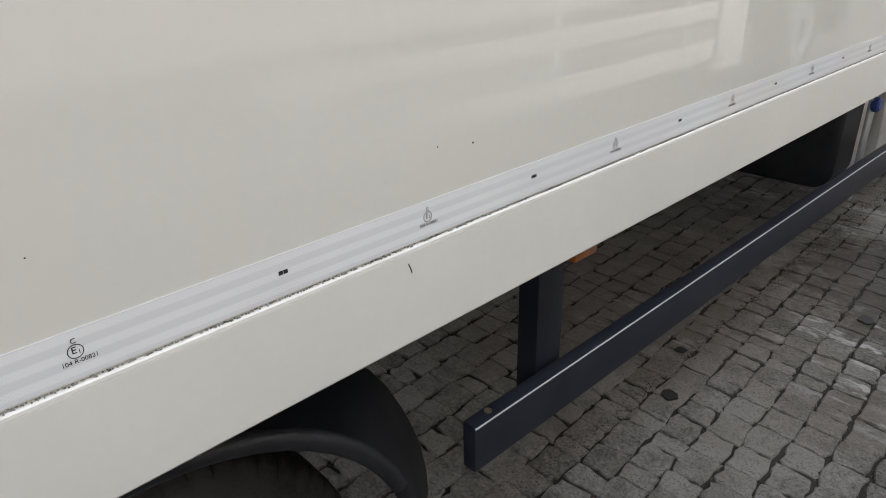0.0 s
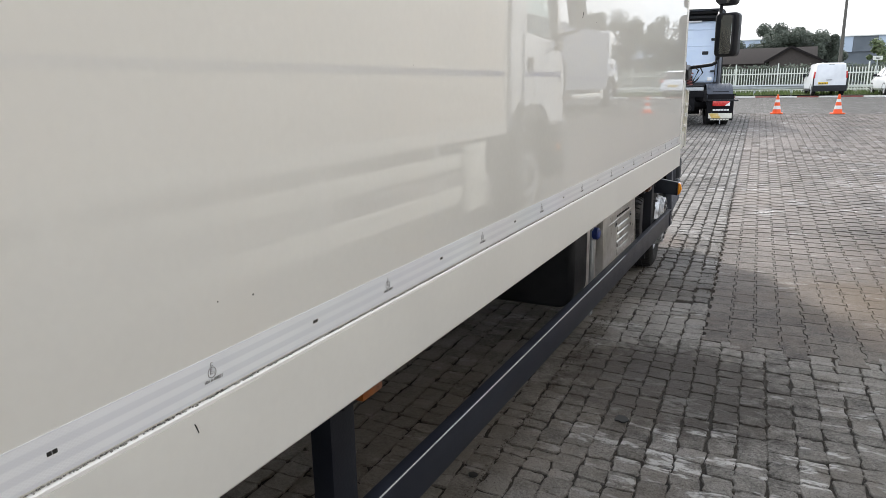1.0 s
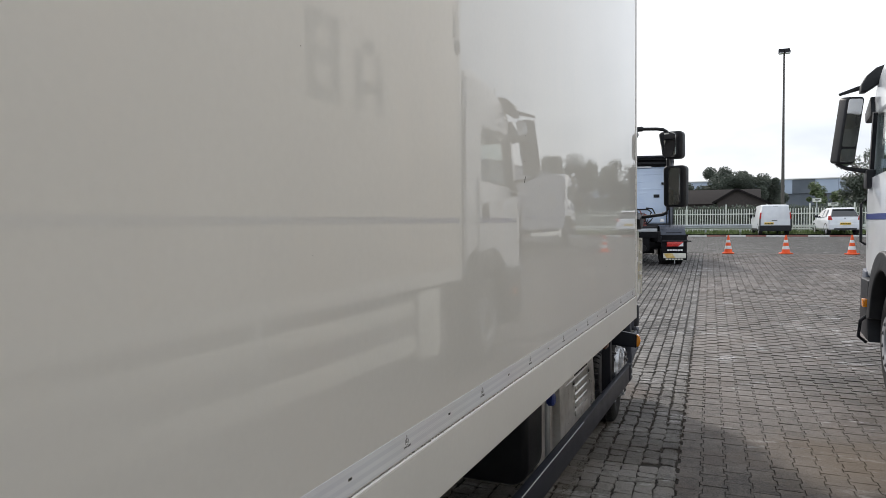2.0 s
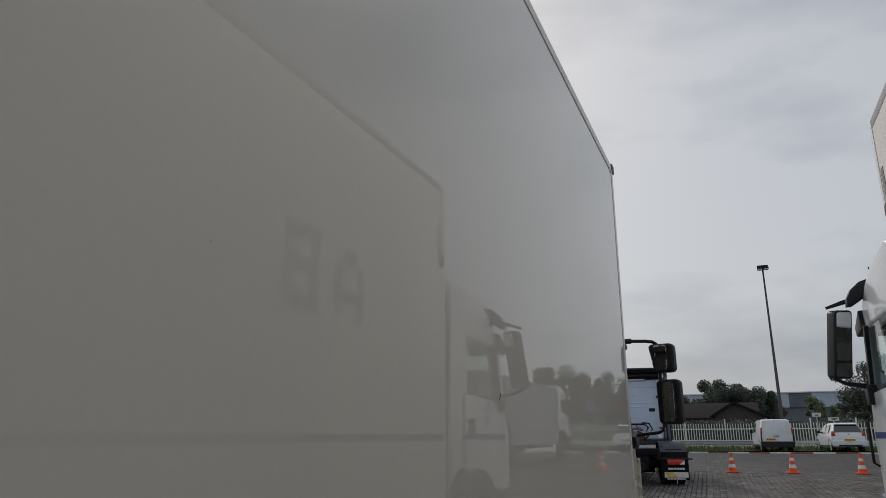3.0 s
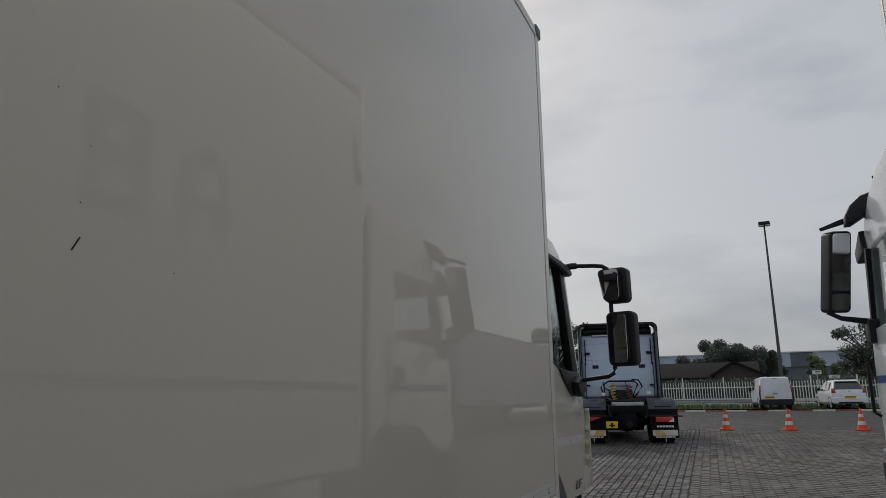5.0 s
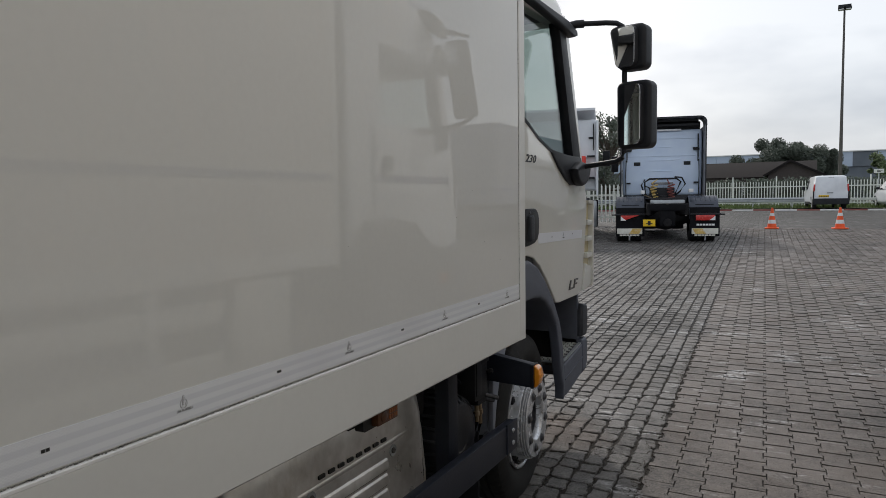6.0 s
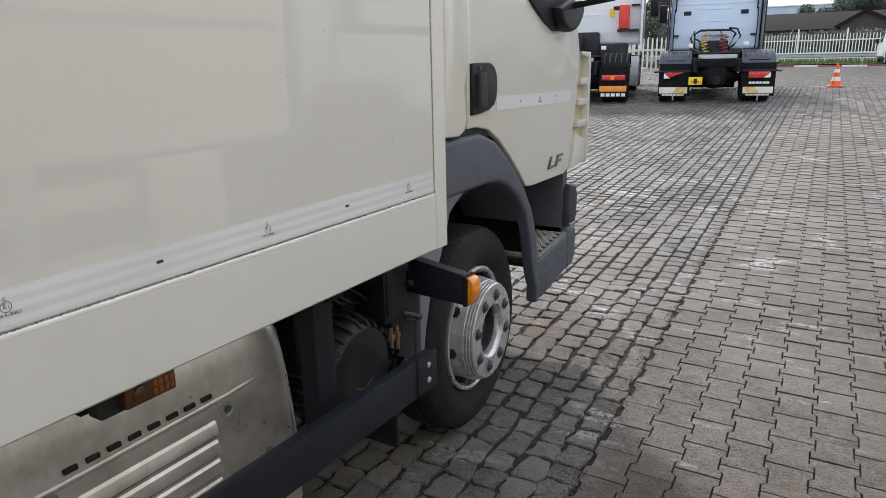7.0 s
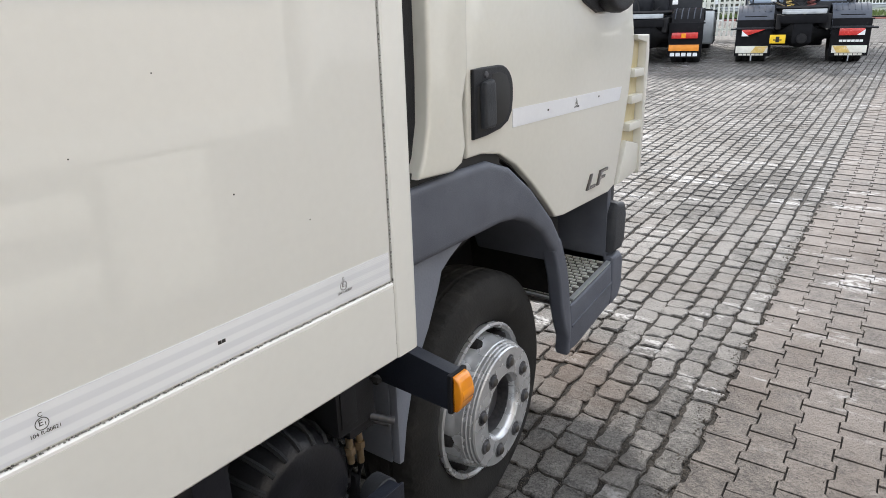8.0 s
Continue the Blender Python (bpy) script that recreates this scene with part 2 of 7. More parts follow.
SAND = surface("joint_sand", (0.009, 0.008, 0.007), (0.036, 0.031, 0.026), scale=3.5, rough=0.95, bump=0.8, bump_scale=120)


def paver(name, dark, light, tint, earth, scuffed=0.0, uneven=0.19):
    """Worn concrete block: tone by piece, broad stains, speckled grain, pale scuffs and one oily patch, all at their places in the yard."""
    m = bpy.data.materials.new(name)
    m.use_nodes = True
    n, l = m.node_tree.nodes, m.node_tree.links
    b = n["Principled BSDF"]
    geo, info = n.new("ShaderNodeNewGeometry"), n.new("ShaderNodeObjectInfo")

    def noise(scale, detail, rough=0.55, stretch=(1, 1, 1), shift=(0, 0, 0)):
        mp, t = n.new("ShaderNodeMapping"), n.new("ShaderNodeTexNoise")
        mp.inputs["Scale"].default_value, mp.inputs["Location"].default_value = stretch, shift
        t.inputs["Scale"].default_value, t.inputs["Detail"].default_value, t.inputs["Roughness"].default_value = scale, detail, rough
        l.new(geo.outputs["Position"], mp.inputs["Vector"])
        l.new(mp.outputs["Vector"], t.inputs["Vector"])
        return t.outputs["Fac"]

    def maths(kind, a, c, d=None):
        q = n.new("ShaderNodeMath")
        q.operation = kind
        for i, v in enumerate((a, c, d)):
            if v is None:
                continue
            if isinstance(v, (int, float)):
                q.inputs[i].default_value = v
            else:
                l.new(v, q.inputs[i])
        return q.outputs[0]

    def ramp(v, low, high, c0=(0, 0, 0), c1=(1, 1, 1)):
        r = n.new("ShaderNodeValToRGB")
        e = r.color_ramp.elements
        e[0].position, e[0].color, e[1].position, e[1].color = low, (*c0, 1), high, (*c1, 1)
        l.new(v, r.inputs["Fac"])
        return r.outputs["Color"]

    def blend(f, a, c):
        x = n.new("ShaderNodeMix")
        x.data_type = "RGBA"
        l.new(f, x.inputs["Factor"])
        l.new(a, x.inputs["A"])
        x.inputs["B"].default_value = (*c, 1)
        return x.outputs["Result"]
    broad, mid, grain, speck = noise(0.9, 4), noise(13, 8, 0.72), noise(85, 5, 0.75), noise(230, 2)
    piece = maths("FRACT", maths("ADD", geo.outputs["Random Per Island"], info.outputs["Random"]), 0)
    v = maths("MULTIPLY_ADD", piece, uneven, maths("MULTIPLY_ADD", mid, 0.52, maths("MULTIPLY_ADD", grain, 0.60, maths("MULTIPLY_ADD", broad, 0.5, -0.205 - uneven / 2))))
    colour = ramp(v, 0.425, 0.675, dark, light)
    colour = blend(maths("MULTIPLY", ramp(noise(2.2, 5, 0.6, shift=(3, 1, 0)), 0.50, 0.66), 0.55), colour, tint)
    colour = blend(maths("MULTIPLY", ramp(speck, 0.58, 0.65), 0.75), colour, (0.02, 0.019, 0.018))
    where = ramp(noise(1.1, 2, 0.5, shift=(7, 2, 0)), 0.46, 0.60)
    scuff = maths("MULTIPLY", ramp(noise(5.5, 5, 0.6, (0.55, 1.5, 1)), 0.572, 0.615), ramp(noise(45, 3, 0.6), 0.40, 0.54))
    scuff = maths("MULTIPLY", maths("MULTIPLY", scuff, where), 0.9)
    colour = blend(scuff, colour, (0.40, 0.395, 0.39))
    if scuffed:
        far = n.new("ShaderNodeVectorMath")
        far.operation = "DISTANCE"
        l.new(geo.outputs["Position"], far.inputs[0])
        far.inputs[1].default_value = (0.52, 2.60, 0.0)
        rub = maths("MULTIPLY", ramp(noise(8.0, 3, 0.55, (0.55, 1.5, 1), (2, 0, 0)), 0.52, 0.565), ramp(noise(28, 4, 0.65, (0.6, 1.6, 1)), 0.42, 0.52))
        rub = maths("MULTIPLY", maths("MULTIPLY", rub, ramp(piece, 0.38, 0.46)), ramp(far.outputs["Value"], 0.40, 0.85, (1, 1, 1), (0, 0, 0)))
        colour = blend(maths("MULTIPLY", rub, scuffed), colour, (0.70, 0.70, 0.70))
    gap = n.new("ShaderNodeVectorMath")
    gap.operation = "DISTANCE"
    l.new(geo.outputs["Position"], gap.inputs[0])
    gap.inputs[1].default_value = (0.25, 3.06, 0.0)
    oil = maths("MULTIPLY", ramp(maths("MULTIPLY_ADD", noise(14, 4), 0.7, gap.outputs["Value"]), 0.76, 1.0, (1, 1, 1), (0, 0, 0)), 0.8)
    colour = blend(oil, colour, (0.022, 0.016, 0.012))
    for centre, size, tone in earth:
        soil = n.new("ShaderNodeVectorMath")
        soil.operation = "DISTANCE"
        l.new(geo.outputs["Position"], soil.inputs[0])
        soil.inputs[1].default_value = centre
        spread = maths("MULTIPLY_ADD", noise(3, 5, 0.65, shift=(1, 5, 0)), 0.8 * size, maths("MULTIPLY", soil.outputs["Value"], 0.6))
        colour = blend(maths("MULTIPLY", ramp(maths("DIVIDE", spread, size), 0.45, 0.95, (1, 1, 1), (0, 0, 0)), 0.7), colour, tone)
    l.new(colour, b.inputs["Base Color"])
    l.new(maths("MULTIPLY_ADD", mid, 0.35, 0.46), b.inputs["Roughness"])
    b.inputs["Specular IOR Level"].default_value = 0.36
    bp = n.new("ShaderNodeBump")
    bp.inputs["Strength"].default_value, bp.inputs["Distance"].default_value = 1.0, 0.011
    l.new(maths("MULTIPLY_ADD", grain, 0.8, mid), bp.inputs["Height"])
    l.new(bp.outputs["Normal"], b.inputs["Normal"])
    return m


PAVER_KEYED = paver("worn_brownish_paver", (0.025, 0.023, 0.0215), (0.180, 0.158, 0.143), (0.094, 0.072, 0.058), [((1.35, 4.9, 0.0), 0.95, (0.13, 0.095, 0.06))], uneven=0.07)
# the pale dust patches under the lorry also lift the shade there
PAVER_SETT = paver("worn_grey_sett", (0.016, 0.015, 0.0145), (0.185, 0.176, 0.166), (0.085, 0.071, 0.059), [((-0.38, 6.25, 0.0), 0.42, (0.10, 0.062, 0.040)), ((-0.75, 4.75, 0.0), 1.1, (0.17, 0.152, 0.130))], uneven=0.11)
PAVER_REAR = paver("dusty_worn_sett", (0.038, 0.036, 0.034), (0.285, 0.272, 0.256), (0.14, 0.119, 0.098), [((-0.9, 2.2, 0.0), 1.6, (0.15, 0.124, 0.095)), ((-0.6, 4.2, 0.0), 0.9, (0.17, 0.152, 0.130))], 0.7, uneven=0.11)
PAVER_FAR = paver("far_worn_paving", (0.032, 0.030, 0.028), (0.094, 0.089, 0.082), (0.056, 0.048, 0.041), [((5.0, 33.0, 0.6), 2.0, (0.08, 0.068, 0.054))])
CRUMB = surface("joint_grit", (0.016, 0.014, 0.012), (0.115, 0.100, 0.085), scale=40, rough=0.95, island=0.4)
KERB_RED = surface("red_kerb_paint", (0.16, 0.05, 0.045), (0.30, 0.09, 0.075), scale=4, rough=0.7)
KERB_WHITE = surface("white_kerb_paint", (0.6, 0.6, 0.58), (0.75, 0.75, 0.72), scale=4, rough=0.7)
GRASS = surface("grass_blades", (0.05, 0.085, 0.02), (0.14, 0.18, 0.06), scale=3, rough=0.8, island=0.2)
# leaf colour greyed and lightened, with distance haze put into it
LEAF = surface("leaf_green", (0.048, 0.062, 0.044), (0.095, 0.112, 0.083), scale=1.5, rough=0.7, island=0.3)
LEAF_PALE = surface("pale_leaf_green", (0.06, 0.09, 0.03), (0.13, 0.17, 0.07), scale=1.5, rough=0.7, island=0.3)
BARK = surface("bark", (0.05, 0.04, 0.03), (0.12, 0.10, 0.08), scale=8, rough=0.9, bump=0.8, bump_scale=20)
ROOF_TILE = surface("brown_roof_tile", (0.015, 0.0135, 0.0135), (0.026, 0.0225, 0.022), scale=3, rough=0.9, island=0.2, specular=0.08)
BRICK = surface("brown_brick", (0.05, 0.042, 0.038), (0.08, 0.066, 0.058), scale=5, rough=0.85)
HALL_PANEL = surface("pale_blue_hall_panel", (0.40, 0.48, 0.58), (0.48, 0.56, 0.66), scale=0.4, rough=0.5)
HALL_DARK = surface("dark_hall_wall", (0.10, 0.12, 0.14), (0.15, 0.17, 0.19), scale=0.4, rough=0.6)


def tape_material():
    """Silver retroreflective film: soft sheen with long pale bands and a fine cell pattern."""
    m = surface("reflective_film", (0.70, 0.71, 0.73), (0.78, 0.79, 0.81), scale=3, rough=0.3, spread=0.06, metal=0.06, coat=0.2)
    n, l = m.node_tree.nodes, m.node_tree.links
    b = n["Principled BSDF"]
    co, sep, wave, ramp, mix = (n.new("ShaderNodeTexCoord"), n.new("ShaderNodeSeparateXYZ"), n.new("ShaderNodeMath"), n.new("ShaderNodeValToRGB"), n.new("ShaderNodeMix"))
    l.new(co.outputs["Object"], sep.inputs["Vector"])
    wave.operation = "PINGPONG"
    wave.inputs[1].default_value = 0.0092
    l.new(sep.outputs["Z"], wave.inputs[0])
    scale = n.new("ShaderNodeMath")
    scale.operation = "MULTIPLY"
    scale.inputs[1].default_value = 108.0
    l.new(wave.outputs[0], scale.inputs[0])
    l.new(scale.outputs[0], ramp.inputs["Fac"])
    ramp.color_ramp.elements[0].position, ramp.color_ramp.elements[0].color = 0.40, (0.77, 0.80, 0.85, 1)
    ramp.color_ramp.elements[1].position, ramp.color_ramp.elements[1].color = 0.60, (0.86, 0.89, 0.93, 1)
    cells = []
    for slant in (1.5, -1.5):  # crossing slanted lines of the cell pattern
        lean, fold = n.new("ShaderNodeMath"), n.new("ShaderNodeMath")
        lean.operation, fold.operation = "MULTIPLY_ADD", "PINGPONG"
        lean.inputs[1].default_value, fold.inputs[1].default_value = slant, 0.0032
        l.new(sep.outputs["Z"], lean.inputs[0])
        l.new(sep.outputs["Y"], lean.inputs[2])
        l.new(lean.outputs[0], fold.inputs[0])
        cells.append(fold)
    least, edge, worn, patch = n.new("ShaderNodeMath"), n.new("ShaderNodeMath"), n.new("ShaderNodeTexNoise"), n.new("ShaderNodeMapRange")
    least.operation, edge.operation = "MINIMUM", "GREATER_THAN"
    l.new(cells[0].outputs[0], least.inputs[0])
    l.new(cells[1].outputs[0], least.inputs[1])
    l.new(least.outputs[0], edge.inputs[0])
    edge.inputs[1].default_value = 0.0009
    worn.inputs["Scale"].default_value = 2.4
    l.new(co.outputs["Object"], worn.inputs["Vector"])
    patch.inputs["From Min"].default_value, patch.inputs["From Max"].default_value, patch.inputs["To Max"].default_value = 0.48, 0.60, 0.5
    l.new(worn.outputs["Fac"], patch.inputs["Value"])
    both, tint = n.new("ShaderNodeMath"), n.new("ShaderNodeMix")
    both.operation, tint.data_type = "MULTIPLY", "RGBA"
    l.new(edge.outputs[0], both.inputs[0])
    l.new(patch.outputs["Result"], both.inputs[1])
    l.new(both.outputs[0], tint.inputs["Factor"])
    l.new(ramp.outputs["Color"], tint.inputs["A"])
    tint.inputs["B"].default_value = (0.68, 0.70, 0.74, 1)
    l.new(tint.outputs["Result"], b.inputs["Base Color"])
    shift, wide = n.new("ShaderNodeTexNoise"), n.new("ShaderNodeMapRange")
    shift.inputs["Scale"].default_value, shift.inputs["Detail"].default_value = 1.1, 1.0
    l.new(co.outputs["Object"], shift.inputs["Vector"])
    wide.inputs["From Min"].default_value, wide.inputs["From Max"].default_value = 0.3, 0.7
    wide.inputs["To Min"].default_value, wide.inputs["To Max"].default_value = 250, 620
    l.new(shift.outputs["Fac"], wide.inputs["Value"])
    l.new(wide.outputs["Result"], b.inputs["Thin Film Thickness"])
    b.inputs["Thin Film IOR"].default_value = 1.4
    return m


TAPE = tape_material()
TAPE_PLAIN = surface("plain_reflective_film", (0.76, 0.78, 0.82), (0.84, 0.86, 0.90), scale=3, rough=0.3, coat=0.2)


# ---- mesh helpers ----
def part(name, bm, material, parent=None, label="", smooth=38):
    """Links a bmesh, made in world coordinates, as one mesh object under a thing or part."""
    me = bpy.data.meshes.new(name)
    bmesh.ops.recalc_face_normals(bm, faces=bm.faces)
    root = parent
    while root is not None and root.parent is not None:
        root = root.parent
    if root is not None:
        bmesh.ops.translate(bm, verts=bm.verts, vec=-root.location)
    bm.to_mesh(me)
    bm.free()
    me.materials.append(material)
    me.shade_smooth()
    me.set_sharp_from_angle(angle=radians(smooth))
    ob = new(name, me)
    ob.parent = parent
    if label:
        tagged(ob, label)
    return ob


def thing(name, place, label, category, group="", kind=""):
    ob = new(name)
    ob.location = place
    ob.empty_display_size = 0.2
    return tagged(ob, label, category, group, kind)


def boxes(*rows, bevel=0.0, seg=2):
    """Bevelled boxes, each x0, x1, y0, y1, z0, z1."""
    bm = bmesh.new()
    for x0, x1, y0, y1, z0, z1 in rows:
        bmesh.ops.create_cube(bm, size=1, matrix=Matrix.LocRotScale(((x0 + x1) / 2, (y0 + y1) / 2, (z0 + z1) / 2), None, (abs(x1 - x0), abs(y1 - y0), abs(z1 - z0))))
    if bevel:
        bmesh.ops.bevel(bm, geom=list(bm.edges), offset=bevel, segments=seg, affect="EDGES", profile=0.6)
    return bm


def prism(outline, axis, a, b, bevel=0.0, seg=2, bm=None):
    """An outline pushed along an axis from a to b. axis x: outline (y, z); y: (x, z); z: (x, y)."""
    own = bm is None
    bm = bm or bmesh.new()
    at = {"x": lambda p, d: (d, p[0], p[1]), "y": lambda p, d: (p[0], d, p[1]), "z": lambda p, d: (p[0], p[1], d)}[axis]
    lo, hi = [bm.verts.new(at(p, a)) for p in outline], [bm.verts.new(at(p, b)) for p in outline]
    n = len(outline)
    faces = [bm.faces.new(lo), bm.faces.new(list(reversed(hi)))]
    faces += [bm.faces.new((lo[i], hi[i], hi[(i + 1) % n], lo[(i + 1) % n])) for i in range(n)]
    if bevel:
        bmesh.ops.recalc_face_normals(bm, faces=faces)
        edges = {e for f in faces[:2] for e in f.edges}
        bmesh.ops.bevel(bm, geom=list(edges), offset=bevel, segments=seg, affect="EDGES", profile=0.6)
    return bm


def lathe(profile, centre, axis="x", steps=40, close=False, bm=None, turn=(0, 2 * math.pi)):
    """A profile of (radius, offset along the axis) turned round the axis through centre."""
    bm = bm or bmesh.new()
    full = abs(turn[1] - turn[0] - 2 * math.pi) < 1e-6
    rings = []
    for i in range(steps + (0 if full else 1)):
        a = turn[0] + (turn[1] - turn[0]) * i / steps
        c, s = math.cos(a), math.sin(a)
        rings.append([bm.verts.new({"x": (centre[0] + o, centre[1] + r * c, centre[2] + r * s), "y": (centre[0] + r * c, centre[1] + o, centre[2] + r * s),
                                    "z": (centre[0] + r * c, centre[1] + r * s, centre[2] + o)}[axis]) for r, o in profile])
    pairs = list(zip(rings, rings[1:] + rings[:1])) if full else list(zip(rings, rings[1:]))
    m = len(profile)
    for p, q in pairs:
        for j in range(m if close else m - 1):
            k = (j + 1) % m
            bm.faces.new((p[j], q[j], q[k], p[k]))
    bmesh.ops.remove_doubles(bm, verts=bm.verts, dist=1e-5)
    return bm


def tube(points, r, sides=10, bm=None):
    """A round bar along points, with closed ends."""
    bm = bm or bmesh.new()
    points = [Vector(p) for p in points]
    rings, up = [], Vector((0, 0, 1))
    for i, p in enumerate(points):
        d = (points[min(i + 1, len(points) - 1)] - points[max(i - 1, 0)]).normalized()
        ref = up if abs(d.dot(up)) < 0.95 else Vector((1, 0, 0))
        u = d.cross(ref).normalized()
        v = d.cross(u)
        rings.append([bm.verts.new(p + (u * math.cos(2 * math.pi * k / sides) + v * math.sin(2 * math.pi * k / sides)) * r) for k in range(sides)])
    for p, q in zip(rings, rings[1:]):
        for k in range(sides):
            bm.faces.new((p[k], p[(k + 1) % sides], q[(k + 1) % sides], q[k]))
    bm.faces.new(rings[0])
    bm.faces.new(list(reversed(rings[-1])))
    return bm


def loft(rings):
    """A closed skin over rings of points, one after the other, with flat ends."""
    bm = bmesh.new()
    rows = [[bm.verts.new(p) for p in ring] for ring in rings]
    for r0, r1 in zip(rows, rows[1:]):
        for i in range(len(r0)):
            j = (i + 1) % len(r0)
            bm.faces.new((r0[i], r0[j], r1[j], r1[i]))
    bm.faces.new(rows[0])
    bm.faces.new(list(reversed(rows[-1])))
    return bm


def slab(corners, push):
    """A flat pane: corners in order, and the vector that gives it thickness."""
    push = Vector(push)
    return loft([[Vector(p) for p in corners], [Vector(p) + push for p in corners]])


def car_ring(y, low, w, belt, top, wt):
    """One cross-section of a car body: floor, sill, belt line and roof, on both sides."""
    half = [(w * 0.90, low), (w, low + 0.10), (w * 1.005, (low + belt) / 2), (w * 0.985, belt), (wt + (w - wt) * 0.30, belt + (top - belt) * 0.60), (wt, top - 0.05), (wt * 0.86, top - 0.005), (wt * 0.4, top)]
    return [(x, y, z) for x, z in half] + [(-x, y, z) for x, z in reversed(half)]


def arc(cy, cz, r, a0, a1, n):
    return [(cy + r * math.cos(radians(a0 + (a1 - a0) * i / n)), cz + r * math.sin(radians(a0 + (a1 - a0) * i / n))) for i in range(n + 1)]


def rounded(x0, x1, z0, z1, r, n=4):
    """A rectangle outline with rounded corners."""
    out = []
    for cx, cz, a in ((x1 - r, z1 - r, 0), (x0 + r, z1 - r, 90), (x0 + r, z0 + r, 180), (x1 - r, z0 + r, 270)):
        out += arc(cx, cz, r, a, a + 90, n)
    return out


def lettering(text, size, m, name, material, parent, label=""):
    """Raised print from the built-in font, at the pose m."""
    cu = bpy.data.curves.new(name, "FONT")
    cu.body, cu.size, cu.extrude, cu.align_x, cu.align_y = text, size, 0.0004, "CENTER", "CENTER"
    tmp = new(name, cu)
    me = bpy.data.meshes.new_from_object(tmp)
    bpy.data.objects.remove(tmp)
    bm = bmesh.new()
    bm.from_mesh(me)
    bmesh.ops.transform(bm, matrix=m, verts=bm.verts)
    return part(name, bm, material, parent, label)


def ground_height(y):
    """The yard is level beside the lorries, then climbs gently to the far kerb."""
    if y < 5:
        return 0.0
    if y < 7:
        return 0.0284 * (y - 5) ** 2 / 4
    if y < 22.9:
        return 0.0284 * (y - 6)
    if y < 40:
        return 0.48 + 0.0105 * (y - 22.9)
    return 0.66


# ---- ground: one sheet of asphalt and joint sand that reaches the horizon ----
def sheet(xs, ys, lift):
    bm = bmesh.new()
    grid = [[bm.verts.new((x, y, ground_height(y) + lift)) for x in xs] for y in ys]
    for a, b in zip(grid, grid[1:]):
        for i in range(len(xs) - 1):
            bm.faces.new((a[i], a[i + 1], b[i + 1], b[i]))
    return bm


GROUND = part("ground", sheet([-1500, -60, -20, -8, 0, 8, 20, 60, 1500], [-1500, -60, -12, 0, 5, 5.5, 6, 6.5, 7, 12, 22.9, 23.5, 30, 40, 48, 80, 200, 1500], -0.05), ASPHALT)
tagged(GROUND, "dark worn asphalt ground reaching to the horizon", "ground", kind="structure")
PAVEMENT = part("pavement", sheet([-14, -6, 0, 6, 14], [-10, 0, 5, 5.5, 6, 6.5, 7, 12, 18, 23.2], -0.010), SAND)
tagged(PAVEMENT, "yard paving of worn grey concrete blocks with sandy joints", "pavement", kind="structure")

FAR_PAVING = part("pavement", sheet([-22, -6, 6, 22], [23.2, 24, 30, 38.9], -0.008), SAND)
tagged(FAR_PAVING, "worn grey block paving up to the far kerb", "pavement", kind="structure")
FACE_RIGHT = Matrix(((0, 0, 1, 0), (1, 0, 0, 0), (0, 1, 0, 0), (0, 0, 0, 1)))  # print that reads from the +x side


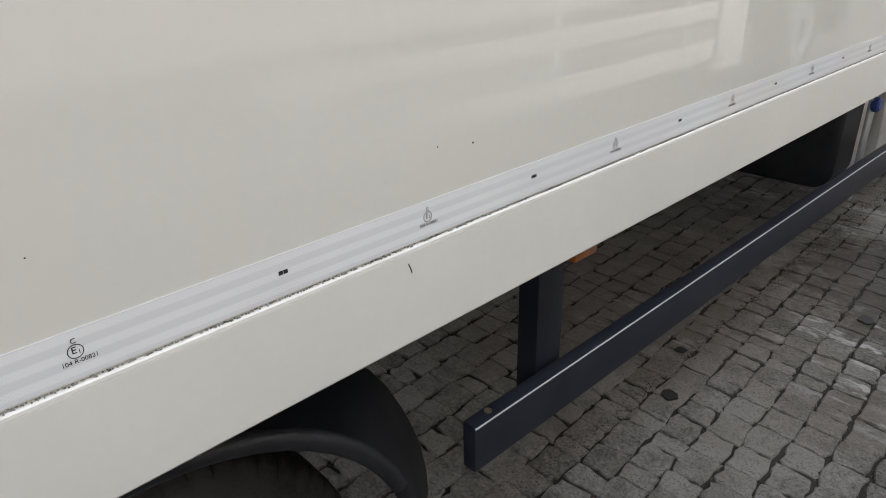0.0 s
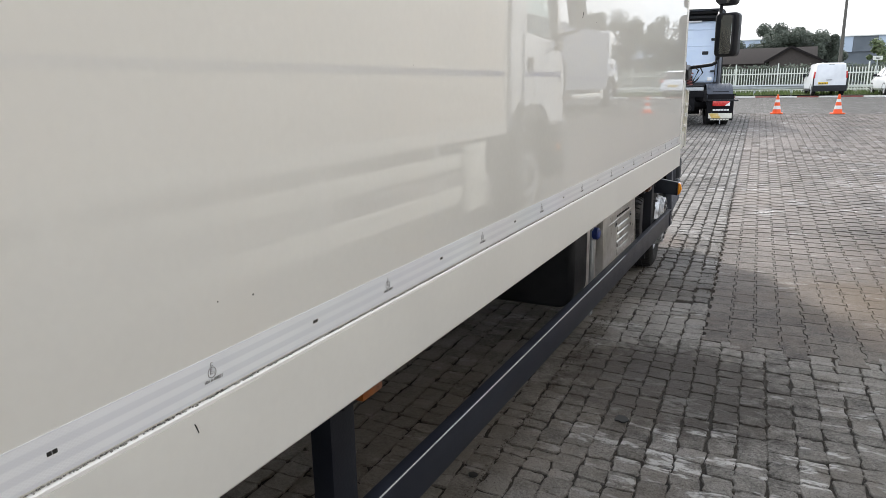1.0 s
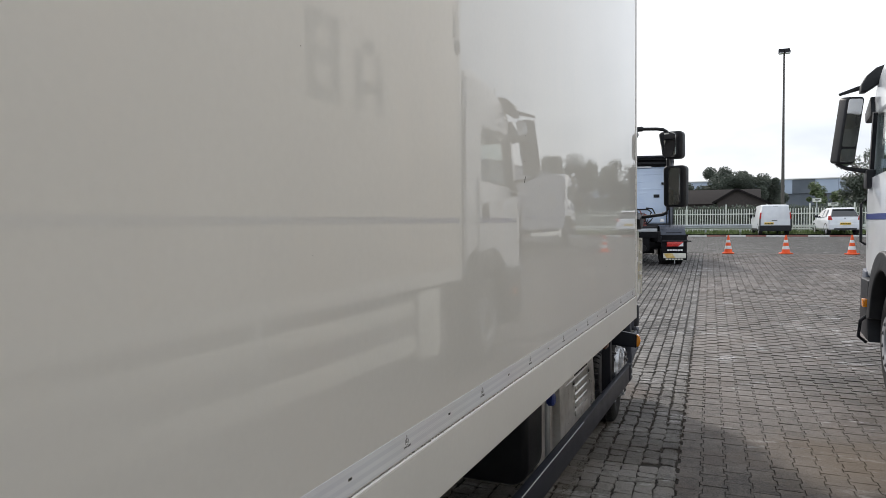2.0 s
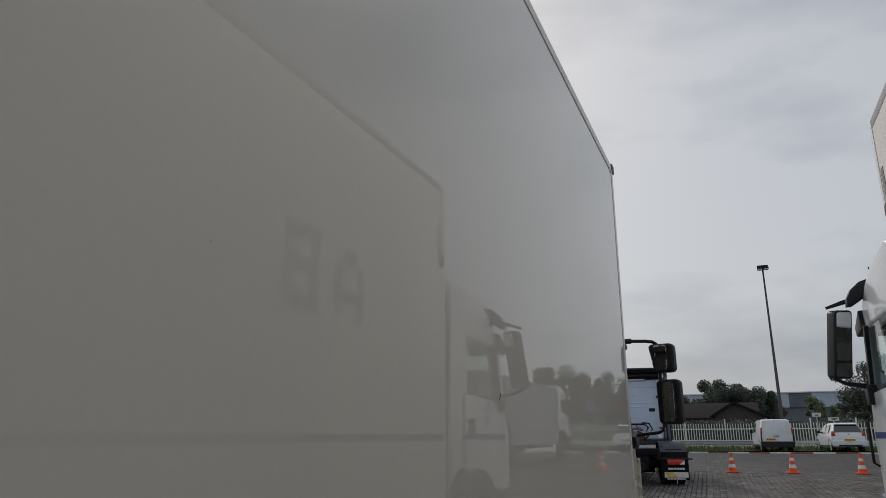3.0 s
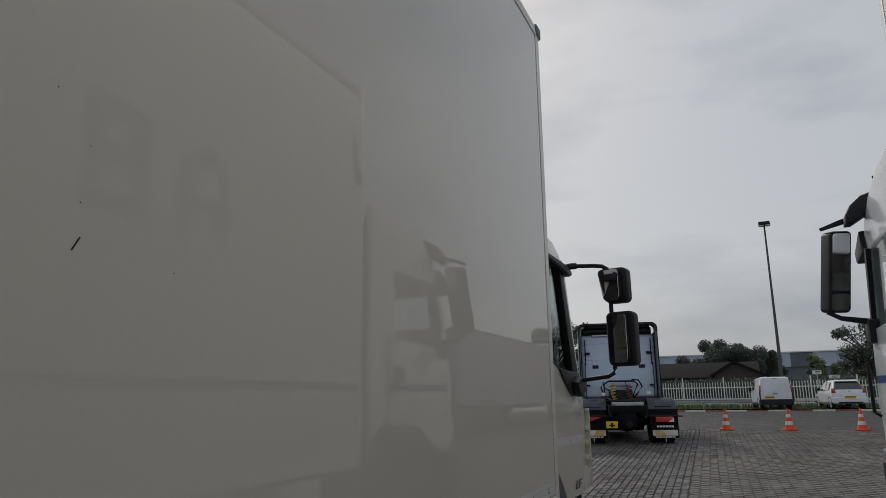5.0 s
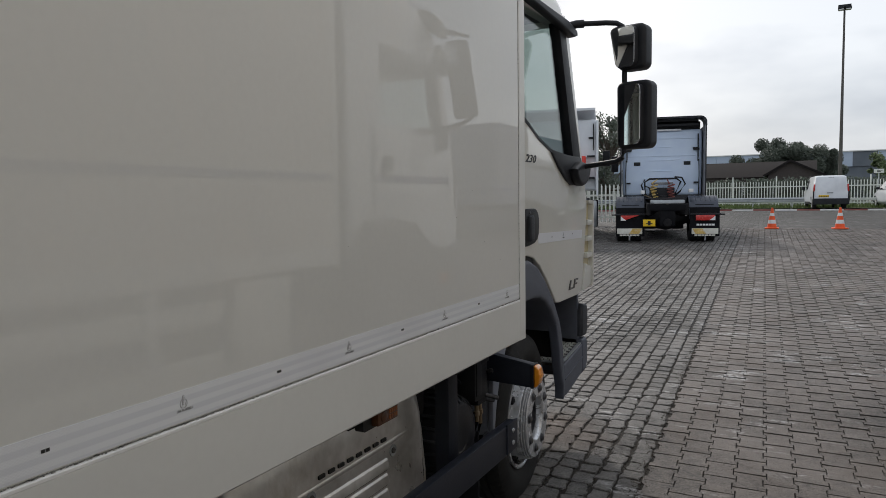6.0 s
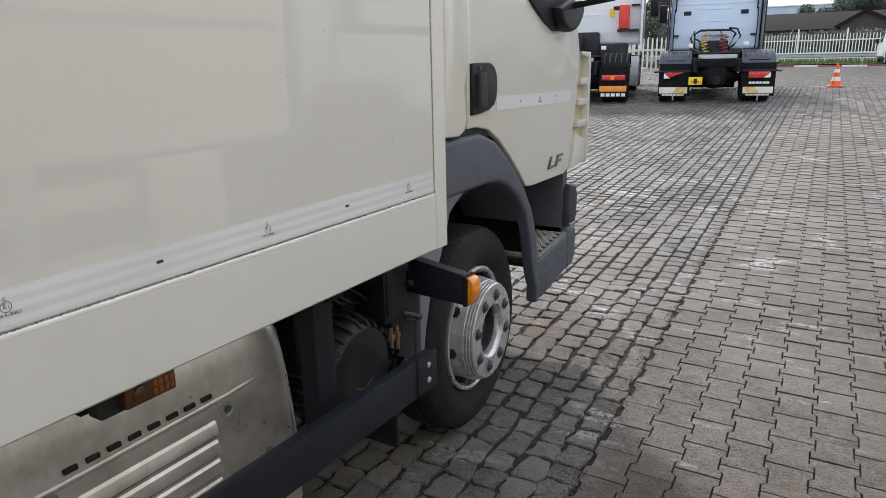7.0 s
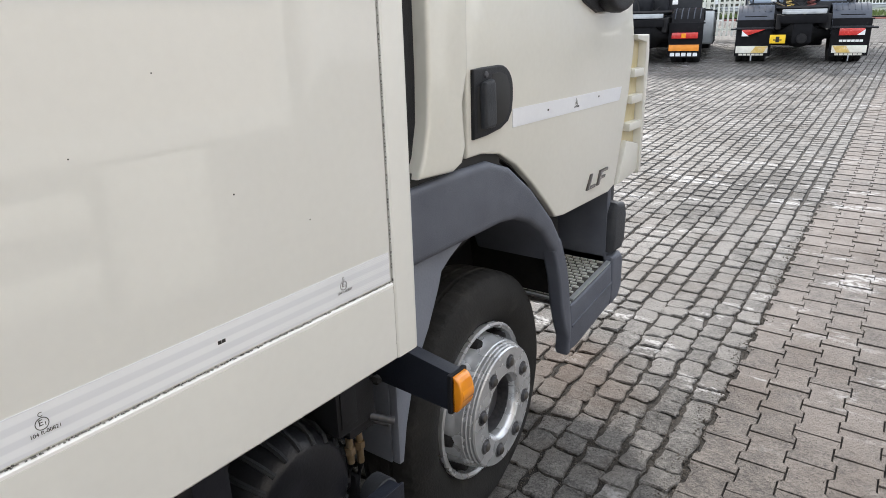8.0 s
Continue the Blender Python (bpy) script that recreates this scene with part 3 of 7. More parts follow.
def wheel(parent, x, y, z, radius=0.385, width=0.22, rim=0.235, nuts=8, out=1, outer_face=True, rim_material=None, dish=0.0, turn=0.0):
    """A steel lorry wheel whose outer face looks along +x (out=1) or -x; the rim carries its tyre, nuts and dark plugs
    for vent holes.
    dish: how far lip and tyre stand back; turn: degrees of steering."""
    rim_material = rim_material or RIM_SILVER
    k = rim / 0.235
    lip = [(rim + 0.004, -0.045), (rim + 0.011, -0.032), (rim + 0.010, -0.022), (rim + 0.002, -0.019), (rim - 0.006, -0.024), (rim - 0.010, -0.044), (rim - 0.014, -0.070), (rim - 0.020, -0.096)]
    prof = [(r, o - dish) for r, o in lip] + [(0.214 * k, -0.102 - dish), (0.207 * k, -0.085 - dish), (0.203 * k, -0.055), (0.197 * k, -0.020),
            (0.194 * k, -0.018), (0.194 * k, -0.009), (0.190 * k, -0.007), (0.190 * k, 0.001), (0.186 * k, 0.003), (0.186 * k, 0.010), (0.182 * k, 0.0135), (0.106 * k, 0.0135), (0.101 * k, 0.010), (0.096 * k, 0.004), (0.094 * k, -0.002), (0.092 * k, -0.020)]
    if not outer_face:
        prof = [(rim, -0.035), (rim + 0.006, -0.028), (rim - 0.012, -0.030), (rim - 0.03, -0.10), (0.19 * k, -0.13), (0.15 * k, -0.14), (0.10 * k, -0.14), (0.09 * k, -0.08), (0.05 * k, -0.06), (0.0, -0.06)]
    w = part("wheel", lathe([(r, o * out) for r, o in prof], (x, y, z), steps=56), rim_material, parent, "silver painted steel wheel", smooth=26)
    side = [(rim + 0.004, -0.045), (rim + 0.012, -0.036), (rim + 0.022, -0.026), (rim + 0.06, -0.008), (rim + 0.10, -0.004), (radius - 0.03, -0.016), (radius - 0.012, -0.026), (radius - 0.004, -0.036), (radius, -0.055),
            (radius, -0.078), (radius - 0.012, -0.081), (radius - 0.012, -0.087), (radius + 0.001, -0.09), (radius + 0.001, -0.118), (radius - 0.012, -0.121), (radius - 0.012, -0.127), (radius, -0.13),
            (radius, -0.16), (radius - 0.012, -0.163), (radius - 0.012, -0.168), (radius - 0.001, -0.17), (radius - 0.004, -width + 0.02), (radius - 0.03, -width), (rim + 0.06, -width - 0.01), (rim - 0.004, -width + 0.02)]
    bm = lathe([(r, (o - dish) * out) for r, o in side], (x, y, z), steps=180 if outer_face else 240)
    for v in bm.verts:  # notched shoulder blocks
        d = math.hypot(v.co.y - y, v.co.z - z)
        off = abs(v.co.x - x) - dish
        a = int(round(math.degrees(math.atan2(v.co.z - z, v.co.y - y)) / (2 if outer_face else 1.5)))
        cut = (0.007 if off < 0.06 and a % 3 == 0 else 0.0) if outer_face else (0.011 if off < 0.079 and a % 4 == 0 else 0.006 if 0.085 < off < 0.165 and a % 4 == 2 else 0.0)
        if d > radius - (0.006 if outer_face else 0.028) and cut:
            v.co.y, v.co.z = y + (v.co.y - y) * (1 - cut / d), z + (v.co.z - z) * (1 - cut / d)
    part("tyre", bm, RUBBER, w, "black worn rubber tyre", smooth=30)
    if outer_face:
        # dark hub; the shade of its deep recess is in the colour too
        part("hub", lathe([(0.092 * k, -0.018 * out), (0.091 * k, -0.070 * out), (0.086 * k, -0.072 * out), (0.082 * k, -0.060 * out), (0.076 * k, -0.060 * out), (0.070 * k, -0.045 * out), (0.060 * k, -0.040 * out), (0.0, -0.040 * out)], (x, y, z), steps=32), NUT_STEEL, w, "dark hub centre with recess shade in its colour")
        for i in range(nuts):
            a = 2 * math.pi * (i + 0.69) / nuts
            ring = 0.140 * k
            ny, nz = y + ring * math.cos(a), z + ring * math.sin(a)
            nut = lathe([(0.0225, 0.012 * out), (0.0225, 0.0148 * out), (0.0165, 0.0150 * out), (0.0160, 0.0195 * out), (0.011, 0.0225 * out), (0.0, 0.023 * out)], (x, ny, nz), steps=12)
            part("wheel_nut", nut, NUT_STEEL, w, "dark steel wheel nut")
            part("nut_cap", lathe([(0.012, 0.0225 * out), (0.0105, 0.0245 * out), (0.006, 0.0262 * out), (0.0, 0.0266 * out)], (x, ny, nz), steps=12), HUB_STEEL, w, "dull metal bolt end")
            b = a + math.pi / nuts
            hy, hz = y + 0.199 * k * math.cos(b), z + 0.199 * k * math.sin(b)
            # solid dark plug in place of a hole, for the shade inside it
            hole = lathe([(0.0, (-0.094 - dish) * out), (0.018, (-0.088 - dish) * out), (0.0255, (-0.070 - dish * 0.7) * out), (0.018, -0.050 * out), (0.0, -0.042 * out)], (x, hy, hz), steps=14)
            part("vent_hole", hole, CHASSIS, w)
    else:
        part("hub", lathe([(0.09 * k, -0.07 * out), (0.085 * k, -0.02 * out), (0.07 * k, 0.0), (0.0, 0.0)], (x, y, z), steps=28), HUB_STEEL, w)
    if turn:
        steer = Matrix.Translation((x, y, z)) @ Matrix.Rotation(radians(turn), 4, "Z") @ Matrix.Translation((-x, -y, -z))
        shift = Matrix.Translation(parent.location)
        for ob in (w, *w.children):
            ob.data.transform(shift.inverted() @ steer @ shift)
    return w


# ---- the box lorry ----
LORRY = thing("box_lorry", (-1.25, 2.6, 0), "cream box lorry with grey plastic fenders parked on block paving", "lorry")
CARGO = part("cargo_box", boxes((-2.46, -0.045, -1.86, 4.76, 0.90, 3.27), bevel=0.01), CREAM, LORRY, "tall plain cream cargo body")
part("side_panel", boxes((-0.04, 0.0, -1.9, 4.732, 1.0095, 3.246)), CREAM, CARGO, "glossy flat cream side panel")
part("side_panel", boxes((-2.5, -2.462, -1.9, 4.732, 1.0095, 3.246)), CREAM, CARGO)
part("bottom_rail", prism([(-0.05, 0.857), (0.001, 0.857), (0.004, 0.861), (0.004, 0.999), (-0.002, 1.0045), (-0.05, 1.0045)], "y", -1.9, 4.733), CREAM_RAIL, CARGO, "cream lower edge rail", smooth=12)
part("edge_trim", prism([(-0.03, 1.0045), (0.0042, 1.0005), (0.0042, 1.0045), (0.001, 1.0065), (-0.03, 1.0065)], "y", -1.9, 4.733), EDGE_WHITE, CARGO, "thin white rail edge")
part("front_post", prism([(-0.07, 4.7375), (0.001, 4.7375), (0.003, 4.742), (0.003, 4.790), (-0.004, 4.801), (-0.016, 4.806), (-0.07, 4.806)], "z", 0.857, 3.262), CREAM_RAIL, CARGO, "cream corner post", smooth=12)
part("top_rail", prism([(-0.07, 3.2475), (0.004, 3.2475), (0.006, 3.252), (0.006, 3.262), (0.001, 3.266), (0.004, 3.270), (0.004, 3.296), (-0.008, 3.306), (-0.07, 3.306)], "y", -1.9, 4.790), CREAM_RAIL, CARGO, "cream roof edge rail")
part("corner_cap", boxes((-0.09, 0.012, 4.735, 4.815, 3.25, 3.312), bevel=0.012, seg=3), PLASTIC_GREY, CARGO, "dark grey roof corner cap")
part("roof_panel", boxes((-2.46, -0.06, -1.88, 4.79, 3.272, 3.300)), CREAM, CARGO)
part("front_wall", boxes((-2.44, -0.065, 4.762, 4.80, 0.90, 3.27)), CREAM, CARGO)
# ragged dirty sealant in the joints
def sealant(points_along, name):
    bm = bmesh.new()
    rnd = random.Random(7)
    vertical = name == "vertical"
    s, end = points_along
    while s < end:
        length = rnd.uniform(0.0007, 0.0032) * (2.0 if rnd.random() < 0.12 else 1)
        lift = rnd.uniform(0.0008, 0.0022)
        half = rnd.uniform(0.0003, 0.0010)
        mid = rnd.uniform(-0.0012, 0.0014)
        if vertical:
            bmesh.ops.create_cube(bm, size=1, matrix=Matrix.LocRotScale((lift / 2, 4.735 + mid * 0.6, s + length / 2), None, (lift, half * 2, length)))
        else:
            bmesh.ops.create_cube(bm, size=1, matrix=Matrix.LocRotScale((lift / 2, s + length / 2, 1.0080 + mid), None, (lift, length, half * 2)))
        s += length * (rnd.uniform(1.5, 6.0) if vertical else rnd.uniform(0.8, 2.6))
    return bm


tagged(part("joint_sealant", sealant((-0.6, 4.73), "level"), SEALANT, CARGO, "black flaking joint sealant"), kind="stuff")
tagged(part("joint_sealant", sealant((0.87, 3.24), "vertical"), SEALANT, CARGO, "black flaking joint sealant"), kind="stuff")
# small chips and specks on the panel
rnd = random.Random(11)
for y, z, s in ((0.547, 1.125, 0.0017), (0.479, 1.134, 0.0012), (-0.017, 1.145, 0.0009), (4.433, 1.233, 0.0014), (4.560, 1.166, 0.0012), (4.344, 1.395, 0.001), (4.234, 1.316, 0.001), (2.42, 1.63, 0.0012)):
    part("paint_chip", lathe([(s, 0), (s * 0.7, 0.0006), (0, 0.0007)], (0, y, z), steps=7), INK, CARGO)
for i in range(10):
    y, z, s = rnd.uniform(0.2, 4.6), rnd.uniform(1.15, 2.4), rnd.uniform(0.0006, 0.0012)
    part("paint_chip", lathe([(s, 0), (s * 0.7, 0.0006), (0, 0.0007)], (0, y, z), steps=7), INK, CARGO)
part("scratch", tube([(0.0042, 0.415, 0.985), (0.0044, 0.418, 0.978), (0.0042, 0.4205, 0.970)], 0.0008, 6), INK, CARGO)
part("scratch", tube([(0.0002, 2.235, 1.632), (0.0004, 2.242, 1.645), (0.0002, 2.246, 1.652)], 0.0012, 6), INK, CARGO)

TAPE_STRIP = part("reflective_tape", boxes((0.0003, 0.0012, -1.9, 4.728, 1.0120, 1.0640)), TAPE, LORRY, "silver reflective marking tape with approval marks")
mark = bmesh.new()


def stamp(bm, text, size, y, z):
    cu = bpy.data.curves.new("stamp", "FONT")
    cu.body, cu.size, cu.extrude, cu.align_x, cu.align_y = text, size, 0.0002, "CENTER", "CENTER"
    tmp = new("stamp", cu)
    me = bpy.data.meshes.new_from_object(tmp)
    bpy.data.objects.remove(tmp)
    me.transform(Matrix.Translation((0.0013, y, z)) @ FACE_RIGHT)
    bm.from_mesh(me)


stamp(mark, "C", 0.0075, 0, 1.0525)
stamp(mark, "E", 0.0105, -0.0012, 1.0425)
stamp(mark, "1", 0.0065, 0.0035, 1.0400)
stamp(mark, "104 R-00821", 0.0066, 0.002, 1.0305)
lathe([(0.0068, 0.0002), (0.0076, 0.0002), (0.0076, 0.0005), (0.0068, 0.0005)], (0.0011, 0, 1.0415), steps=28, close=True, bm=mark)
first = part("approval_mark", mark, INK, TAPE_STRIP, "small black approval mark and number")
logo = part("maker_mark", boxes((0.0011, 0.0016, -0.006, -0.0005, 1.0385, 1.0435), (0.0011, 0.0016, 0.0003, 0.006, 1.0385, 1.0435)), INK, TAPE_STRIP, "small black printed maker mark")
for k in range(-3, 11):
    y = 0.455 * k + 0.00066 * k * abs(k)
    if k:
        o = new("approval_mark", first.data)
        o.parent, o.location = TAPE_STRIP, (0, y, 0)
    y = 0.455 * (k + 0.5) + 0.00066 * (k + 0.5) ** 2
    if k < 10:
        o = logo if k == -3 else new("maker_mark", logo.data)
        o.parent, o.location = TAPE_STRIP, (0, y, 0)

# chassis, axles and the dark underside
part("chassis_rail", boxes((-0.86, -0.78, -1.7, 5.9, 0.55, 0.80), bevel=0.008), CHASSIS, LORRY, "black steel chassis rail")
part("chassis_rail", boxes((-1.72, -1.64, -1.7, 5.9, 0.55, 0.80), bevel=0.008), CHASSIS, LORRY)
part("subframe", boxes(*[(-2.42, -0.09, y, y + 0.06, 0.80, 0.90) for y in (-1.6, -1.0, -0.4, 0.2, 0.8, 1.4, 2.0, 2.6, 3.2, 3.8, 4.4)]), CHASSIS, LORRY)
# these four blocks are unseen bulk, added to stop light below the lorry
part("gearbox", boxes((-1.55, -0.95, 3.2, 5.6, 0.34, 0.82), bevel=0.06), CHASSIS, LORRY, "black gearbox block added to keep light from under the lorry")
part("underbody_tray", boxes((-1.75, -0.75, 0.9, 5.2, 0.33, 0.80), bevel=0.05), CHASSIS, LORRY)
part("battery_box", boxes((-2.36, -1.85, 1.0, 2.6, 0.30, 0.84), bevel=0.03), CHASSIS, LORRY)
part("air_tank", boxes((-2.36, -1.85, 2.7, 4.9, 0.28, 0.84), bevel=0.06), CHASSIS, LORRY)
part("propeller_shaft", lathe([(0.0, -0.01), (0.05, 0), (0.05, 3.0), (0.0, 3.01)], (-1.25, 0.2, 0.50), "y", 20), CHASSIS, LORRY)
part("rear_axle", lathe([(0.0, -2.0), (0.07, -1.98), (0.07, -1.0), (0.17, -0.85), (0.17, -0.6), (0.07, -0.45), (0.07, 0.0), (0.0, 0.02)], (-0.30, 0.0, 0.37), "x", 20), CHASSIS, LORRY)
part("front_axle", boxes((-2.1, -0.42, 5.33, 5.47, 0.30, 0.40), bevel=0.02), CHASSIS, LORRY)
wheel(LORRY, -0.180, 5.385, 0.359, rim=0.226, width=0.20, dish=0.032, turn=4)
wheel(LORRY, -2.308, 5.405, 0.362, out=-1)
wheel(LORRY, -0.10, 0.0, 0.372, outer_face=False)
wheel(LORRY, -0.36, 0.0, 0.372, outer_face=False)
wheel(LORRY, -2.40, 0.0, 0.372, outer_face=False, out=-1)
wheel(LORRY, -2.14, 0.0, 0.372, outer_face=False, out=-1)
# rear mudguard and its rubber lip
near = [(0.455 * math.cos(radians(v)), 0.372 + 0.455 * math.sin(radians(v))) for v in range(0, 156, 6)]
far_edge = [(0.70, 0.18), (0.697, 0.24), (0.683, 0.316), (0.66, 0.39), (0.632, 0.458), (0.597, 0.53), (0.557, 0.591), (0.50, 0.65), (0.42, 0.70), (0.34, 0.755), (0.25, 0.80), (0.15, 0.83), (0.05, 0.845),
            (-0.05, 0.845), (-0.12, 0.835), (-0.18, 0.825), (-0.22, 0.81), (-0.26, 0.79), (-0.30, 0.77), (-0.33, 0.74), (-0.36, 0.71), (-0.39, 0.68), (-0.41, 0.64), (-0.43, 0.60), (-0.45, 0.56), (-0.46, 0.52)]
guard = bmesh.new()
rows = [[guard.verts.new((-0.05 - 0.25 * k, ny + (fy - ny) * k, nz + (fz - nz) * k - lift)) for (ny, nz), (fy, fz) in zip(near, far_edge)] for k, lift in ((0, 0), (0.35, 0), (0.7, 0), (1, 0), (1, 0.012), (0.5, 0.012), (0, 0.012))]
for r0, r1 in zip(rows, rows[1:] + rows[:1]):
    for i in range(len(r0) - 1):
        guard.faces.new((r0[i], r0[i + 1], r1[i + 1], r1[i]))
part("mudguard", guard, MUDGUARD_BLACK, LORRY, "black plastic rear mudguard")
part("mudguard_lip", tube([(-0.05, ny, nz) for ny, nz in near], 0.016, 10), BLACK, LORRY, "dark rubber mudguard lip")
# side guard
def outward(bm):
    for v in bm.verts:
        v.co.x += 0.009 + 0.007 * (v.co.y - 0.6)
    return bm


GUARD = part("side_guard", outward(boxes((-0.095, -0.062, 0.605, 4.757, 0.448, 0.557), bevel=0.006)), STEEL_DARK, LORRY, "dark blue steel side guard rail")
# pale strip paints the glint that runs along the rail's rear stretch
part("guard_edge", outward(prism([(-0.0655, 0.5505), (-0.0613, 0.5505), (-0.0613, 0.5530), (-0.0655, 0.5557)], "y", 0.607, 3.3)), GALVANISED, GUARD, "pale strip that draws the glint on the rail edge")
for y in (0.838, 4.358):
    part("guard_post", prism([(-0.15, 0.44), (-0.15, 0.88), (-0.098, 0.88), (-0.098, 0.44)], "y", y, y + (0.085 if y < 1 else 0.068), bevel=0.005), POST_DARK, GUARD, "dark blue steel guard post")
part("rail_bracket", outward(boxes((-0.064, -0.0575, 4.665, 4.759, 0.452, 0.562), bevel=0.003)), STEEL_DARK, GUARD)
for z in (0.485, 0.53):
    part("bolt", outward(lathe([(0.0085, 0), (0.0085, 0.003), (0.005, 0.005), (0.0, 0.006)], (-0.0575, 4.715, z), steps=14)), RIM_SILVER, GUARD)
part("bolt", lathe([(0.008, 0), (0.008, 0.002), (0.0, 0.003)], (-0.071, 0.66, 0.557), "z", 12), COPPER, GUARD)
# amber markers
MARK_REAR = part("marker_lamp", boxes((-0.080, -0.045, 0.880, 0.955, 0.800, 0.842), bevel=0.006), AMBER_CELL, LORRY, "amber side marker lamp")
part("marker_base", boxes((-0.085, -0.072, 0.850, 0.965, 0.788, 0.85), bevel=0.003), BLACK, MARK_REAR)
part("marker_arm", prism([(-0.42, 0.66), (-0.26, 0.64), (-0.024, 0.628), (-0.019, 0.640), (-0.019, 0.716), (-0.025, 0.722), (-0.30, 0.765), (-0.42, 0.77)], "y", 4.935, 4.972, bevel=0.004), STEEL_DARK, LORRY, "dark steel marker lamp arm")
lens = [(-0.019, 0.632)] + [(-0.015 + 0.021 * math.cos(radians(a)), 0.675 + 0.043 * math.sin(radians(a))) for a in range(-90, 91, 15)] + [(-0.019, 0.718)]
FRONT_MARK = part("front_marker_lamp", prism(lens, "y", 4.930, 4.978, bevel=0.005, seg=3), AMBER, LORRY, "amber half-round front corner marker lamp")
part("lens_band", prism([(px + 0.0022, 0.675 + (pz - 0.675) * 0.55) for px, pz in lens[2:-2]], "y", 4.9335, 4.9745, bevel=0.001), AMBER, FRONT_MARK)
for z in (0.650, 0.700):
    part("bolt", lathe([(0.006, 0.0), (0.006, 0.002), (0.0, 0.003)], (-0.060, 4.935, z), "y", 10), RIM_SILVER, FRONT_MARK)
part("marker_base", boxes((-0.030, -0.018, 4.925, 4.985, 0.628, 0.722), bevel=0.003), BLACK, LORRY)
# black tank
part("tank", prism(rounded(-0.70, -0.17, 0.385, 0.84, 0.08, 6), "y", 2.82, 3.07, bevel=0.03, seg=3), BLACK, LORRY, "black plastic fuel tank")
# aluminium cover
section = [(-0.34, 0.82), (-0.28, 0.815), (-0.235, 0.80), (-0.208, 0.768), (-0.197, 0.70), (-0.192, 0.27), (-0.20, 0.235), (-0.23, 0.215), (-0.34, 0.21)]
cover, rings = bmesh.new(), []
for y, drop in ((3.50, 0.05), (3.506, 0.025), (3.53, 0.006), (3.56, 0.0), (4.24, 0.0), (4.295, 0.008), (4.330, 0.024), (4.352, 0.050), (4.360, 0.085)):
    rings.append([cover.verts.new((x - (drop * 0.12 if z > 0.5 else 0), y + (0.010 if y > 4.2 and z < 0.5 else 0), z - drop * max(0.0, (z - 0.6) / 0.22))) for x, z in section])
for r0, r1 in zip(rings, rings[1:]):
    for i in range(len(section) - 1):
        cover.faces.new((r0[i], r0[i + 1], r1[i + 1], r1[i]))
cover.faces.new(rings[0])
cover.faces.new(rings[-1])
COVER = part("aluminium_cover", cover, ALUMINIUM, LORRY, "scratched aluminium heat shield with louvres")
for i in range(8):
    y = 3.808 + i * 0.0425
    # black inlay on the sheet stands for the shade in a slot
    part("slot", prism(rounded(y, y + 0.026, 0.6540, 0.6640, 0.0012, 2), "x", -0.1975, -0.1915), INK, COVER)
for i in range(4):
    z = 0.576 - i * 0.046
    part("louvre", prism([(-0.195, z + 0.024), (-0.190, z + 0.018), (-0.1855, z + 0.003), (-0.1845, z - 0.006), (-0.195, z - 0.009)], "y", 3.815, 4.135, bevel=0.002), ALUMINIUM, COVER, smooth=14)
    # thin black strip puts a line of shade under the louvre
    part("slot", boxes((-0.194, -0.190, 3.82, 4.13, z - 0.0115, z - 0.0075)), INK, COVER)
for y, z in ((4.168, 0.612), (3.775, 0.618), (4.175, 0.36), (3.775, 0.36)):
    dish = part("bolt_dish", lathe([(0.019, 0.0), (0.0175, 0.003), (0.012, 0.001), (0.0, 0.001)], (-0.1935, y, z), steps=20), GALVANISED, COVER, "dirty dished washer")
    part("bolt", lathe([(0.009, 0.0), (0.0085, 0.005), (0.005, 0.006), (0.0, 0.004)], (-0.1925, y, z), steps=6), HUB_STEEL, dish)
part("crease", tube([(-0.2060, 3.60, 0.634), (-0.2030, 3.64, 0.635), (-0.2020, 3.9, 0.637), (-0.2020, 4.18, 0.640), (-0.2060, 4.27, 0.645)], 0.0095, 14), ALUMINIUM, COVER)
part("edge_lip", tube([(-0.1945, 4.369, 0.27), (-0.1965, 4.3685, 0.48), (-0.2045, 4.360, 0.62), (-0.2125, 4.358, 0.665), (-0.228, 4.356, 0.715)], 0.0035, 8), ALUMINIUM, COVER, "bright worn sheet edge")
rnd = random.Random(5)
for i in range(34):  # chips, dents and rust specks
    near_edge = i < 18
    y = rnd.uniform(4.345, 4.368) if near_edge else rnd.uniform(3.6, 4.3)
    z, s = rnd.uniform(0.3, 0.68), rnd.uniform(0.0012, 0.003)
    part("chip", lathe([(s, 0), (s * 0.7, 0.0006), (0, 0.0007)], (-0.1955 + (0.0012 if z < 0.5 else 0), y, z), steps=6), INK if i % 3 else HUB_STEEL, COVER)
LAMP = part("marker_lamp", boxes((-0.062, -0.030, 3.842, 3.937, 0.806, 0.85), bevel=0.004), AMBER_DARK, LORRY, "dark amber side marker lamp")
part("marker_base", prism(rounded(3.805, 3.950, 0.799, 0.87, 0.008), "x", -0.075, -0.050), INK, LAMP)
for i in range(4):
    for j in range(2):
        part("reflex_cell", boxes((-0.031, -0.0285, 3.893 + i * 0.0105, 3.901 + i * 0.0105, 0.812 + j * 0.0145, 0.823 + j * 0.0145), bevel=0.001), AMBER_CELL, LAMP)
part("bulb_dome", lathe([(0.015, 0.0), (0.013, 0.004), (0.007, 0.006), (0.0, 0.0065)], (-0.0305, 3.868, 0.826), steps=18), AMBER_DARK, LAMP)
part("side_plate", boxes((-0.235, -0.220, 3.16, 3.43, 0.28, 0.80), bevel=0.004), ALUMINIUM, LORRY, "dull aluminium battery cover plate")
